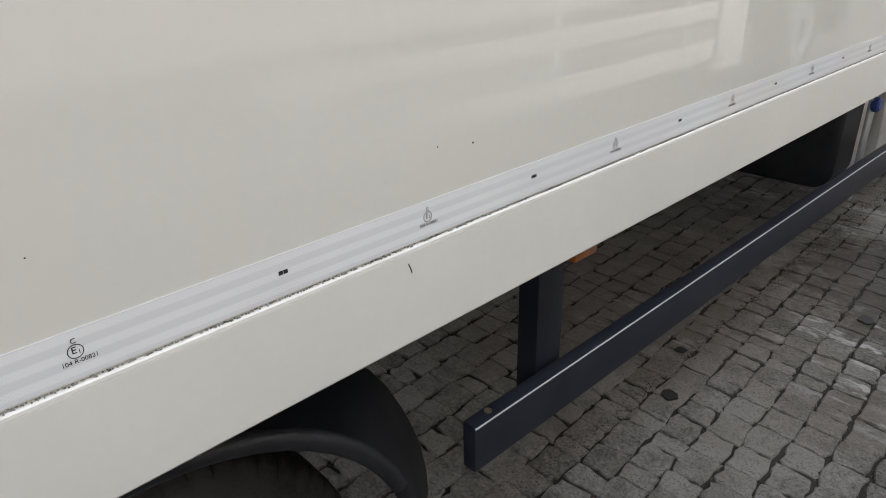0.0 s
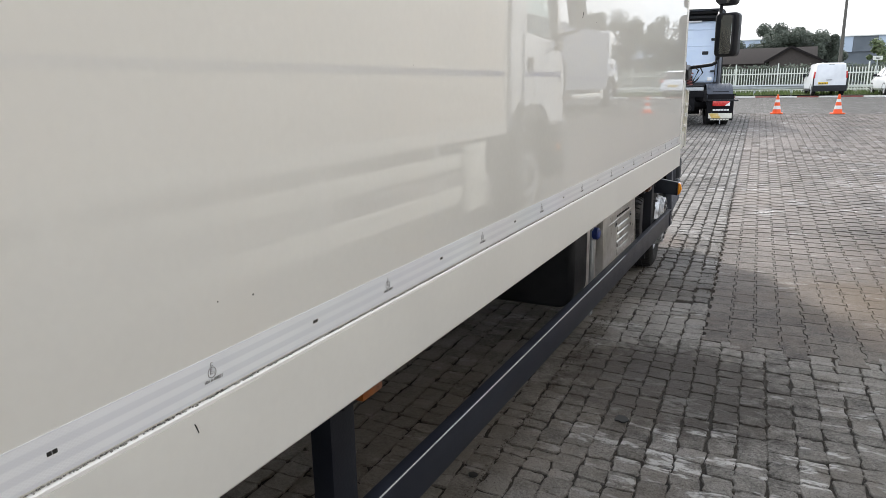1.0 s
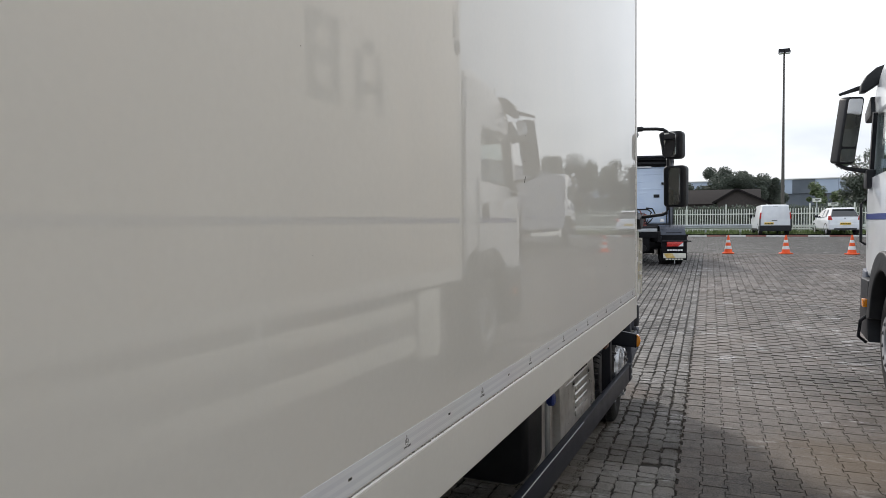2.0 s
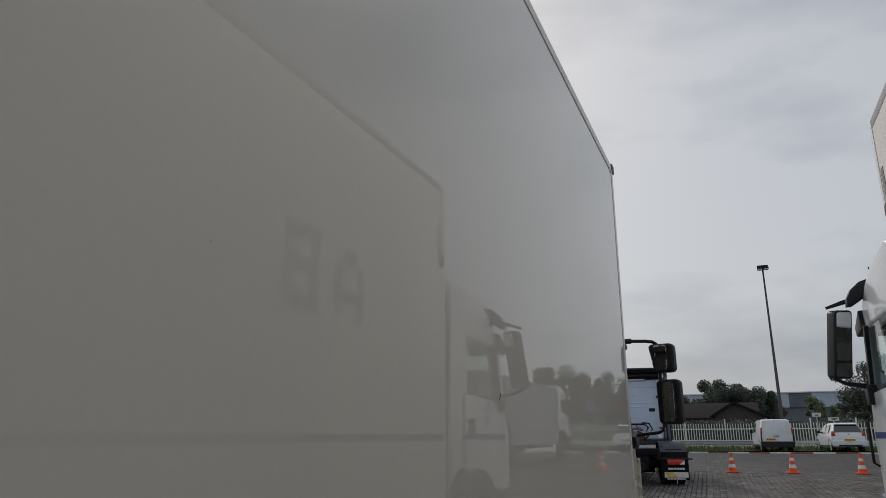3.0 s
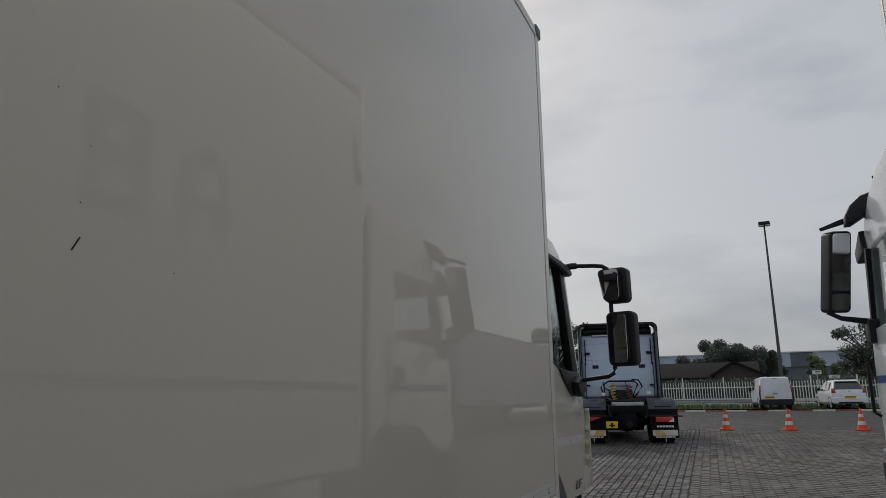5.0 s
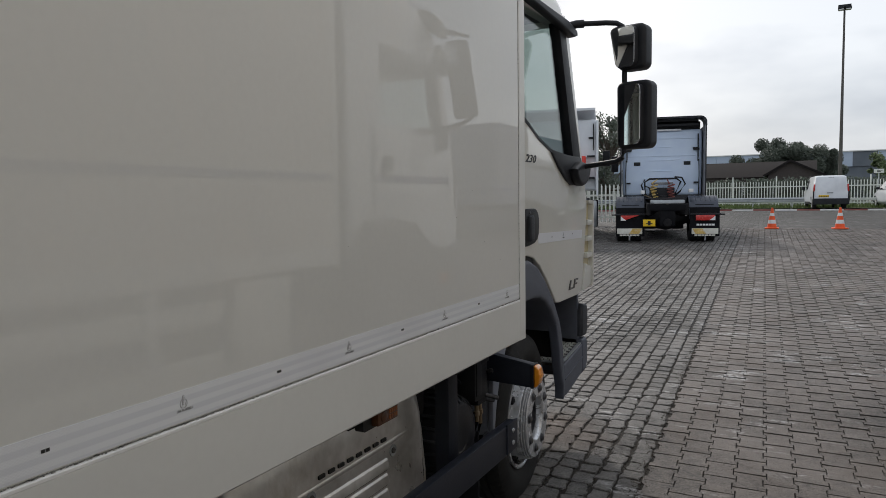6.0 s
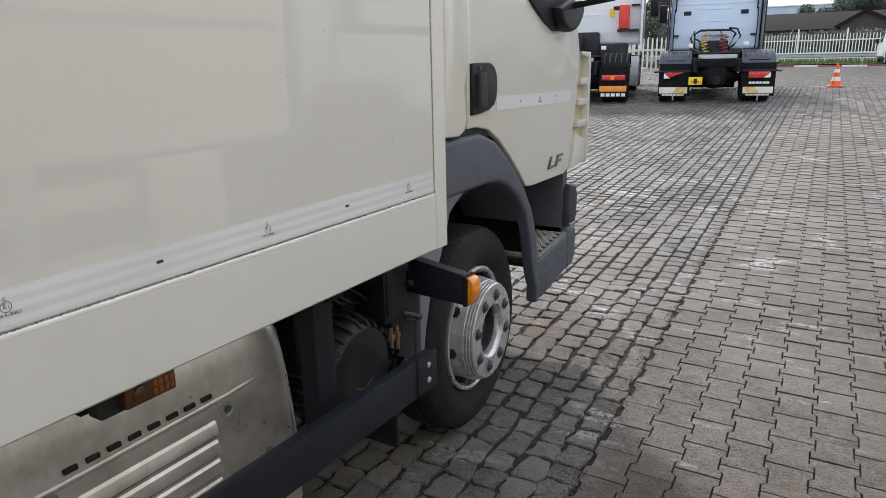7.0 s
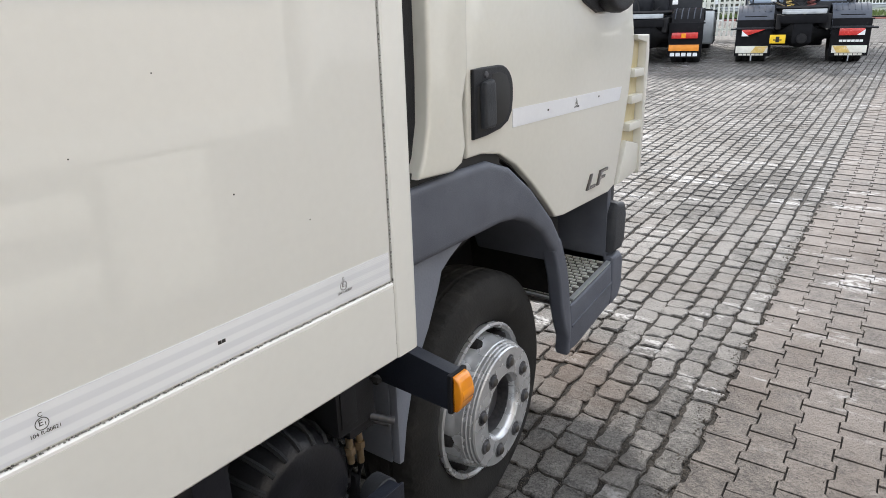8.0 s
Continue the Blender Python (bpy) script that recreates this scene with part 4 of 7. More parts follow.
part("side_plate", boxes((-0.165, -0.150, 3.075, 3.125, 0.28, 0.83), bevel=0.004), GALVANISED, LORRY)
part("drain_cap", lathe([(0.03, 0), (0.03, 0.025), (0.022, 0.032), (0.0, 0.033)], (-0.155, 3.10, 0.70), steps=18), BLUE, LORRY, "dark blue filler cap")
# air filter drum and valve block behind the front wheel
DY, DZ, DX = 4.655, 0.492, -0.20
DRUM = part("air_filter", lathe([(0.0, -0.004), (0.045, -0.004), (0.060, 0.0), (0.118, 0.0), (0.128, -0.004), (0.138, -0.016), (0.146, -0.030), (0.151, -0.05), (0.153, -0.16), (0.157, -0.165), (0.157, -0.18), (0.152, -0.185), (0.15, -0.40), (0.0, -0.40)], (DX, DY, DZ), steps=56), DRUM_BLACK, LORRY, "black ribbed plastic air filter drum", smooth=30)
for i in range(22):
    a = 2 * math.pi * (i + 0.4) / 22
    c, s = math.cos(a), math.sin(a)
    part("rib", tube([(DX - 0.004, DY + 0.128 * c, DZ + 0.128 * s), (DX - 0.02, DY + 0.143 * c, DZ + 0.143 * s), (DX - 0.05, DY + 0.154 * c, DZ + 0.154 * s), (DX - 0.20, DY + 0.156 * c, DZ + 0.156 * s)], 0.0066, 6), RUBBER_TRIM, DRUM)
part("drum_ring", lathe([(0.049, -0.001), (0.0515, 0.0014), (0.054, 0.001)], (DX, DY, DZ), steps=24, turn=(radians(215), radians(325))), HUB_STEEL, DRUM)
VALVE = part("valve_block", boxes((-0.30, -0.185, 4.748, 4.866, 0.60, 0.775), (-0.26, -0.179, 4.79, 4.872, 0.735, 0.782), (-0.27, -0.190, 4.785, 4.872, 0.575, 0.61), bevel=0.008), BLACK, LORRY, "black air valve block with brass fittings")
part("valve_cover", boxes((-0.186, -0.181, 4.758, 4.805, 0.62, 0.76), bevel=0.003), BLACK, VALVE)
part("knob", lathe([(0.0, 0.026), (0.008, 0.025), (0.011, 0.020), (0.011, 0.012), (0.006, 0.009), (0.006, 0.0)], (-0.185, 4.857, 0.70), steps=6), CHASSIS, VALVE)
part("fitting", tube([(-0.19, 4.85, 0.605), (-0.175, 4.862, 0.60), (-0.15, 4.885, 0.588)], 0.009, 10), NUT_STEEL, VALVE)
part("fitting", tube([(-0.20, 4.86, 0.585), (-0.185, 4.875, 0.578), (-0.165, 4.885, 0.575)], 0.007, 10), NUT_STEEL, VALVE)
for y, z in ((4.790, 0.515), (4.820, 0.50)):
    part("fitting", tube([(-0.200, y, 0.578), (-0.199, y, 0.558), (-0.1985, y, z)], 0.0085, 10), COPPER, VALVE)
    part("fitting_nut", tube([(-0.1995, y, 0.555), (-0.199, y, 0.538)], 0.0125, 6), COPPER, VALVE)
    part("hose", tube([(-0.1985, y, z), (-0.21, y - 0.005, z - 0.06), (-0.25, y - 0.02, z - 0.12), (-0.35, y - 0.05, z - 0.15)], 0.0075, 8), BLACK, VALVE)
part("hose_clip", lathe([(0.018, -0.004), (0.022, 0.0), (0.018, 0.004), (0.014, 0.0)], (-0.185, 4.872, 0.795), "y", 16, close=True), NUT_STEEL, VALVE)
part("hanging_flap", boxes((-0.46, -0.20, 4.80, 4.812, 0.17, 0.47), bevel=0.003), BLACK, LORRY, "black hanging rubber flap")
part("rail_end_cap", lathe([(0.0, 0.0), (0.034, 0.0), (0.042, -0.01), (0.042, -0.05), (0.0, -0.05)], (-0.13, 4.83, 0.425), steps=24), RUBBER_TRIM, LORRY)
part("rear_bracket", boxes((-0.36, -0.30, 4.50, 4.56, 0.50, 0.92), (-0.34, -0.24, 4.70, 4.90, 0.79, 0.83), bevel=0.006), CHASSIS, LORRY)
for i, (y, z) in enumerate(((4.62, 0.70), (4.66, 0.69), (4.55, 0.72), (4.76, 0.66))):
    part("hose", tube([(-0.33, y - 0.10, z + 0.09), (-0.27, y - 0.04, z + 0.04), (-0.24, y, z), (-0.25, y + 0.05, z - 0.02), (-0.33, y + 0.10, z + 0.05)], 0.006, 8), BLACK, LORRY)

# ---- the lorry's cab ----
CAB = part("cab_shell", prism([(5.10, 1.12), (5.10, 2.30), (5.13, 2.375), (5.30, 2.40), (5.70, 2.385), (5.86, 2.33), (5.92, 2.25), (5.80, 2.23), (5.72, 2.27), (5.16, 2.27), (5.13, 2.24), (5.13, 1.12)], "x", -2.30, -0.20, bevel=0.02, seg=3), CAB_CREAM, LORRY, "cream cab roof and back wall")
part("floor_pan", boxes((-2.28, -0.42, 5.05, 6.25, 0.88, 0.96)), CHASSIS, CAB)
# unseen bumper, added to close the cab front against leaking sun
part("front_bumper", boxes((-2.26, -0.24, 6.20, 6.32, 0.34, 0.90), bevel=0.03), RUBBER_TRIM, CAB, "unseen dark bumper that closes the cab front")
# unseen block, added so that the cab's shadow on the ground stays whole
part("engine", boxes((-1.95, -0.55, 5.55, 6.15, 0.32, 0.88), bevel=0.05), CHASSIS, LORRY)
# made-up dark panel that covers a gap where sunlit ground would show
part("inner_panel", boxes((-0.76, -0.70, 4.3, 5.15, 0.12, 0.62)), CHASSIS, LORRY)
part("front_panel", prism([(6.24, 0.86), (6.33, 0.88), (6.335, 1.30), (6.27, 1.46), (6.19, 1.50), (6.19, 1.44), (6.24, 1.30)], "x", -2.28, -0.22, bevel=0.015), CAB_CREAM, CAB)
part("windscreen", prism([(6.19, 1.50), (6.215, 1.50), (5.915, 2.26), (5.89, 2.26)], "x", -2.24, -0.27), SCREEN, CAB, "raked tinted windscreen glass")
part("cab_lining", boxes((-2.26, -0.24, 5.134, 5.15, 1.0, 2.25), (-2.24, -0.26, 5.10, 5.78, 2.245, 2.262), (-2.275, -2.262, 5.10, 6.15, 1.0, 1.60), (-0.238, -0.225, 5.10, 6.15, 1.0, 1.56)), SEAT, CAB, "dark grey cab lining")
# made-up black box gives the gap behind the cab its shade
part("intake_duct", boxes((-0.52, -0.205, 4.97, 5.092, 1.0, 2.34), bevel=0.02), BLACK, CAB, "black box added as shade in the gap behind the cab")
part("dashboard", boxes((-2.25, -0.26, 5.90, 6.20, 1.10, 1.46), bevel=0.05), BLACK, CAB)


def cab_side(x, s):
    """One side of the cab: s = 1 looks along +x, -1 along -x."""
    X = lambda d: x + s * d  # noqa: E731
    outline = [(5.235, 1.115), (5.30, 1.115), (5.385, 1.10), (5.47, 1.055), (5.56, 0.985), (5.64, 0.915), (5.705, 0.850), (5.76, 0.842), (6.10, 0.840), (6.150, 0.855), (6.175, 0.93), (6.235, 1.16), (6.262, 1.34), (6.225, 1.45),
               (6.15, 1.53), (6.00, 1.575), (5.80, 1.588), (5.62, 1.60), (5.45, 1.645), (5.32, 1.70), (5.235, 1.725)]
    door = part("cab_door", prism(outline, "x", X(-0.05), X(0.0), bevel=0.007, seg=3), CAB_CREAM, CAB, "glossy cream cab door")
    # black sheet behind the door gives the shut line its shade
    part("door_gap", prism([(p[0] + (p[0] - 5.75) * 0.012, p[1] + (p[1] - 1.25) * 0.012) for p in outline], "x", X(-0.06), X(-0.022)), INK, door)
    part("rear_side_panel", prism([(5.035, 1.105), (5.165, 1.098), (5.20, 1.112), (5.215, 1.15), (5.206, 1.25), (5.228, 1.33), (5.228, 2.30), (5.10, 2.36), (5.082, 2.30), (5.080, 1.32), (5.072, 1.22), (5.055, 1.15), (5.038, 1.12)], "x", X(-0.075), X(0.012), bevel=0.010, seg=3), CAB_CREAM, CAB, "cream panel behind the door")
    part("windscreen_pillar", prism([(6.16, 1.515), (6.24, 1.44), (6.265, 1.40), (6.262, 1.46), (5.955, 2.24), (5.90, 2.30), (5.83, 2.27)], "x", X(-0.07), X(-0.012), bevel=0.012, seg=3), CAB_CREAM, CAB)
    part("window_seal", prism([(6.00, 1.58), (6.16, 1.53), (5.845, 2.26), (5.76, 2.24)], "x", X(-0.055), X(0.0), bevel=0.004), BLACK, door)
    part("window_seal", prism([(5.235, 1.715), (5.32, 1.69), (5.45, 1.637), (5.62, 1.592), (5.80, 1.58), (6.00, 1.572), (6.00, 1.586), (5.80, 1.594), (5.62, 1.606), (5.45, 1.651), (5.32, 1.705), (5.25, 1.73)], "x", X(-0.05), X(0.003)), BLACK, door)
    part("window_seal", boxes((X(-0.05), X(0.002), 5.232, 5.262, 1.71, 2.24)), BLACK, door)
    part("window_glass", prism([(5.26, 1.73), (5.45, 1.65), (5.62, 1.60), (6.03, 1.58), (5.79, 2.24), (5.26, 2.24)], "x", X(-0.030), X(-0.025)), WINDOW, door, "clear greenish side window").visible_shadow = False
    part("roof_rail", prism([(5.22, 2.215), (5.86, 2.235), (5.93, 2.27), (5.80, 2.34), (5.30, 2.38), (5.10, 2.36), (5.10, 2.25)], "x", X(-0.09), X(-0.015), bevel=0.02, seg=3), CAB_CREAM, CAB)
    part("wind_deflector", prism([(5.27, 2.220), (5.80, 2.200), (5.92, 2.188), (5.975, 2.205), (5.965, 2.230), (5.82, 2.250), (5.27, 2.245)], "x", X(-0.01), X(0.034), bevel=0.010, seg=3), BLACK, CAB, "black plastic window wind deflector")
    # handle
    curve = arc(5.372, 1.262, 0.062, 0, 90, 6)
    handle = part("door_handle", prism([(5.254, 1.158), (5.31, 1.160), (5.375, 1.168), (5.410, 1.182), (5.428, 1.205), (5.434, 1.235)] + curve + [(5.30, 1.324), (5.254, 1.322)], "x", X(-0.004), X(0.010), bevel=0.005, seg=3), BLACK, door, "black plastic door handle")
    # flat black inlay, no hollow: it draws the recess by its shade
    part("handle_recess", prism([(5.266, 1.172), (5.335, 1.178), (5.385, 1.184), (5.410, 1.203), (5.418, 1.235), (5.416, 1.27), (5.400, 1.298), (5.37, 1.308), (5.335, 1.306), (5.330, 1.285), (5.300, 1.285), (5.268, 1.280)], "x", X(0.0085), X(0.0106), bevel=0.0008), INK, handle)
    part("handle_bar", prism([(5.282, 1.182), (5.322, 1.180), (5.330, 1.19), (5.326, 1.285), (5.318, 1.296), (5.284, 1.290), (5.278, 1.275)], "x", X(0.006), X(0.028), bevel=0.008, seg=3), RUBBER_TRIM, handle)
    part("lock", lathe([(0.008, 0), (0.007, 0.003 * s), (0.0, 0.004 * s)], (X(0.0098), 5.306, 1.307), steps=14), NUT_STEEL, handle)
    strip = part("reflective_tape", prism([(5.445, 1.160), (6.150, 1.150), (6.165, 1.194), (5.445, 1.208)], "x", X(0.0003), X(0.0015)), TAPE_PLAIN, door, "silver reflective tape on the door")
    for y in (5.64, 5.98):
        part("maker_mark", boxes((X(0.0012), X(0.0022), y - 0.004, y + 0.004, 1.179, 1.184)), INK, strip)
    o = new("approval_mark", first.data)
    o.parent, o.location = strip, (x + 0.0006, 5.82, 0.138)
    spread = lambda pts: [(5.912 + (p - 5.915) * 1.42, 0.886 + (q - 0.905) * 0.85) for p, q in pts]  # noqa: E731
    low = [(5.915, 0.905), (5.962, 0.905), (5.965, 0.916), (5.934, 0.916), (5.948, 0.962), (5.936, 0.962)]
    high = [(5.972, 0.905), (5.984, 0.905), (5.991, 0.926), (6.016, 0.926), (6.019, 0.936), (5.994, 0.936), (5.999, 0.951), (6.030, 0.951), (6.033, 0.962), (5.988, 0.962)]
    badge = part("model_badge", prism(spread(low), "x", X(-0.001), X(0.005), bevel=0.001), HUB_STEEL, door, "chrome model badge with dark outline")
    part("badge_stroke", prism(spread(high), "x", X(-0.001), X(0.005), bevel=0.001), HUB_STEEL, badge)
    part("badge_face", prism(spread([(5.9215, 0.9085), (5.9595, 0.9085), (5.9605, 0.9125), (5.9295, 0.9125), (5.9430, 0.9585), (5.9400, 0.9585)]), "x", X(0.004), X(0.0062)), CHROME, badge)
    part("badge_face", prism(spread([(5.9765, 0.9085), (5.9805, 0.9085), (5.9880, 0.9295), (6.0130, 0.9295), (6.0140, 0.9325), (5.9900, 0.9325), (5.9965, 0.9545), (6.0275, 0.9545), (6.0285, 0.9585), (5.9925, 0.9585)]), "x", X(0.004), X(0.0062)), CHROME, badge)
    if s > 0:
        slant = Matrix(((1.85, 0.55, 0, 0), (0, 1, 0, 0), (0, 0, 1, 0), (0, 0, 0, 1)))
        lettering("230", 0.050, Matrix.Translation((X(0.001), 5.352, 1.545)) @ FACE_RIGHT @ slant, "power_badge", INK, door, "dark outlined number badge")
        lettering("230", 0.044, Matrix.Translation((X(0.0022), 5.352, 1.545)) @ FACE_RIGHT @ slant, "badge_face", BADGE, door)
    # mirror foot and corner deflector
    foot = part("mirror_foot", prism([(5.62, 1.592), (5.74, 1.515), (5.85, 1.462), (5.93, 1.435), (6.03, 1.438), (6.11, 1.475), (6.155, 1.53), (6.11, 1.588)], "x", X(-0.02), X(0.012), bevel=0.008, seg=2), BLACK, CAB, "black mirror foot")
    part("foot_cup", prism([(5.89, 1.52), (5.905, 1.485), (5.935, 1.455), (5.975, 1.437), (6.02, 1.432), (6.065, 1.440), (6.105, 1.458), (6.14, 1.488), (6.155, 1.52), (6.15, 1.55), (6.02, 1.56)], "x", X(0.0), X(0.055), bevel=0.020, seg=4), BLACK, foot)
    part("deflector_backing", boxes((X(-0.10), X(-0.015), 6.21, 6.338, 0.90, 1.35)), YELLOWED, CAB)
    part("corner_deflector", prism([(6.340, 0.86), (6.362, 0.88), (6.374, 1.30), (6.364, 1.355), (6.25, 1.358), (6.262, 1.342), (6.340, 1.33)], "x", X(-0.09), X(0.014), bevel=0.006), CAB_CREAM, CAB, "cream slatted corner air deflector")
    part("corner_deflector", prism([(6.17, 0.850), (6.23, 0.855), (6.355, 0.87), (6.362, 0.97), (6.232, 1.0)], "x", X(-0.09), X(0.006), bevel=0.01), CAB_CREAM, CAB)
    for z in (1.03, 1.125, 1.215):
        part("deflector_slat", boxes((X(-0.06), X(0.011), 6.235 + (z - 1.03) * 0.1, 6.352, z, z + 0.030), bevel=0.006), CAB_CREAM, CAB, "cream slat over yellowed pocket")
    # fender, step and bumper end
    outer = [(4.985, 1.085), (5.06, 1.088), (5.20, 1.093), (5.33, 1.092), (5.435, 1.056), (5.55, 0.975), (5.684, 0.850), (5.744, 0.771), (5.789, 0.676), (5.812, 0.60), (5.824, 0.53), (5.836, 0.46), (5.842, 0.403), (5.836, 0.328)]
    inner = [(5.818, 0.328), (5.811, 0.345), (5.816, 0.395), (5.794, 0.437), (5.764, 0.523), (5.738, 0.640), (5.698, 0.738), (5.622, 0.822), (5.545, 0.872), (5.47, 0.902), (5.393, 0.912), (5.27, 0.910), (5.10, 0.908), (4.985, 0.906)]
    part("fender", prism(outer[:8] + [(5.772, 0.715), (5.716, 0.70)] + inner[6:], "x", X(-0.30), X(0.004), bevel=0.020, seg=4), PLASTIC_GREY, CAB, "grey plastic wheel arch fender")
    part("fender_leg", prism(outer[7:] + inner[:7], "x", X(-0.045), X(0.0035), bevel=0.010, seg=3), PLASTIC_GREY, CAB, "grey pointed fender leg")
    part("fender_flap", prism([(4.957, 0.92), (5.266, 0.912), (5.19, 0.876), (5.15, 0.850), (5.135, 0.81), (5.09, 0.72), (5.03, 0.63), (4.99, 0.50), (4.972, 0.405), (4.957, 0.405)], "x", X(-0.045), X(-0.022), bevel=0.004), FLAP_LIT_GREY, CAB, "grey plastic fender flap, lightened as if lit")
    part("fender_flap", prism([(X(-0.34), 0.40), (X(-0.050), 0.40), (X(-0.046), 0.92), (X(-0.34), 0.92)], "y", 4.957, 4.972), FLAP_LIT_GREY, CAB)
    part("arch_liner", prism(arc(5.405, 0.362, 0.555, 42, 140, 18) + arc(5.405, 0.362, 0.543, 140, 42, 18), "x", X(-0.50), X(-0.035)), CHASSIS, CAB, "black wheel arch liner")
    part("arch_liner", prism([(5.808, 0.545), (5.825, 0.545), (5.825, 0.72), (5.80, 0.87), (5.70, 0.87), (5.775, 0.74)], "x", X(-0.50), X(-0.046)), CHASSIS, CAB)
    # black strip added as the shade in the gap above the fender
    part("fender_seal", boxes((X(-0.25), X(-0.012), 4.99, 5.40, 1.070, 1.118)), INK, CAB)
    part("wheelhouse", prism([(4.80, 0.36), (5.90, 0.36), (5.84, 0.75), (5.74, 0.92), (5.5, 1.08), (4.80, 1.08)], "x", X(-0.62), X(-0.48)), CHASSIS, CAB)
    part("step_skirt", prism([(5.838, 0.333), (5.895, 0.333), (6.165, 0.386), (6.183, 0.42), (6.170, 0.552), (6.03, 0.530), (5.874, 0.508), (5.838, 0.504)], "x", X(-0.05), X(-0.001), bevel=0.010, seg=3), PLASTIC_GREY, CAB, "grey plastic step skirt")
    part("skirt_crease", prism([(5.85, 0.420), (6.174, 0.470), (6.176, 0.478), (5.85, 0.428)], "x", X(-0.01), X(0.003), bevel=0.002), PLASTIC_GREY, CAB)
    slope = lambda y: 0.514 + (y - 5.87) * 0.13  # noqa: E731
    step = part("step_plate", prism([(5.828, slope(5.828) - 0.012), (6.19, slope(6.19) - 0.012), (6.19, slope(6.19)), (5.828, slope(5.828))], "x", X(-0.24), X(-0.012)), HUB_STEEL, CAB, "grippy grey metal entry step")
    part("step_edge", prism([(5.862, slope(5.862)), (6.17, slope(6.17)), (6.17, slope(6.17) + 0.007), (5.862, slope(5.862) + 0.007)], "x", X(-0.022), X(-0.006)), GALVANISED, step)
    part("step_edge", boxes((X(-0.20), X(-0.006), 5.835, 5.848, slope(5.84), slope(5.84) + 0.007)), GALVANISED, step)
    for i in range(15):
        for j in range(6):
            y, dx = 5.866 + i * 0.0205, -0.030 - j * 0.032 - (0.016 if i % 2 else 0)
            part("tread_stud", boxes((X(dx - 0.025), X(dx), y, y + 0.007, slope(y) - 0.001, slope(y) + 0.006)), FENCE_WHITE, step)
    part("step_well", prism([(5.83, 0.54), (6.20, 0.54), (6.20, 0.87), (5.80, 0.87)], "x", X(-0.30), X(-0.25)), PLASTIC_GREY, CAB)
    part("step_well", boxes((X(-0.28), X(-0.03), 6.17, 6.20, 0.54, 0.87), bevel=0.004), PLASTIC_GREY, CAB)
    part("bumper_end", prism([(6.175, 0.59), (6.26, 0.585), (6.285, 0.62), (6.29, 0.72), (6.27, 0.765), (6.20, 0.775), (6.175, 0.74)], "x", X(-0.30), X(0.0), bevel=0.018, seg=3), RUBBER_TRIM, CAB, "dark plastic bumper corner")
    for z in (0.63, 0.735):
        part("bolt", lathe([(0.009, -0.001), (0.009, 0.003), (0.0, 0.004)], (X(-0.03), 6.176, z), "y", 10), INK, CAB)
    part("bumper_end", prism([(6.17, 0.38), (6.24, 0.39), (6.275, 0.43), (6.275, 0.55), (6.25, 0.578), (6.17, 0.575)], "x", X(-0.30), X(0.002), bevel=0.018, seg=3), PLASTIC_GREY, CAB)
    # mirrors
    yb = 6.02
    part("mirror_arm", tube([(X(-0.04), 5.93, 2.245), (X(0.03), 5.96, 2.262), (X(0.06), 5.98, 2.265)], 0.021, 12), BLACK, CAB)
    part("mirror_arm", tube([(X(0.05), 5.975, 2.264), (X(0.17), 6.01, 2.262), (X(0.22), 6.02, 2.256), (X(0.252), yb, 2.235), (X(0.262), yb, 2.20), (X(0.262), yb, 1.60), (X(0.255), yb, 1.575), (X(0.22), yb, 1.555), (X(0.05), 6.04, 1.535), (X(-0.02), 6.06, 1.525)], 0.0135, 12), BLACK, CAB, "black tubular mirror arm")
    def head(z0, z1, x0, x1, taper):
        outline = [(px + (0 if px > (x0 + x1) / 2 else taper * max(0.0, (z1 - pz) / (z1 - z0))), pz) for px, pz in rounded(x0, x1, z0, z1, 0.035, 5)]
        glass_line = [((x0 + x1) / 2 + (px - (x0 + x1) / 2) * 0.80 - 0.006, (z0 + z1) / 2 + (pz - (z0 + z1) / 2) * 0.88) for px, pz in outline]
        centre = (X((x0 + x1) / 2), yb, 0)
        swing, turned = Matrix.Rotation(radians(-13 * s), 3, "Z"), Matrix.Rotation(radians(-30.5 * s), 3, "Z")
        shell = prism([(X(px), pz) for px, pz in outline], "y", yb - 0.035, yb + 0.06, bevel=0.022, seg=3)
        bmesh.ops.rotate(shell, cent=centre, matrix=swing, verts=shell.verts)
        h = part("mirror_head", shell, BLACK, CAB, "black plastic wing mirror")
        for nm, d0, d1, mat in (("glass_rim", 0.044, 0.018, BLACK), ("mirror_glass", 0.0470, 0.0445, MIRROR)):
            g = prism([(X(px), pz) for px, pz in glass_line], "y", yb - d0, yb - d1)
            bmesh.ops.rotate(g, cent=centre, matrix=turned, verts=g.verts)
            part(nm, g, mat, h)
    head(2.01, 2.235, 0.185, 0.385, 0.05)
    head(1.615, 1.955, 0.228, 0.412, 0.004)


cab_side(-0.18, 1)
cab_side(-2.32, -1)
for x in (-0.85, -1.95):
    SEATB = part("seat", boxes((x - 0.25, x + 0.25, 5.20, 5.70, 1.05, 1.25), bevel=0.05), SEAT, CAB, "grey cloth seat")
    part("seat_back", boxes((x - 0.23, x + 0.23, 5.12, 5.25, 1.20, 1.85), (x - 0.13, x + 0.13, 5.12, 5.22, 1.86, 2.05), bevel=0.04), SEAT, SEATB)
part("roof_spoiler", prism([(5.12, 2.40), (5.80, 2.40), (5.52, 2.52), (5.42, 2.72), (5.40, 3.05), (5.34, 3.20), (5.12, 3.24)], "x", -2.22, -0.30, bevel=0.03, seg=3), CAB_CREAM, LORRY, "cream roof air deflector")
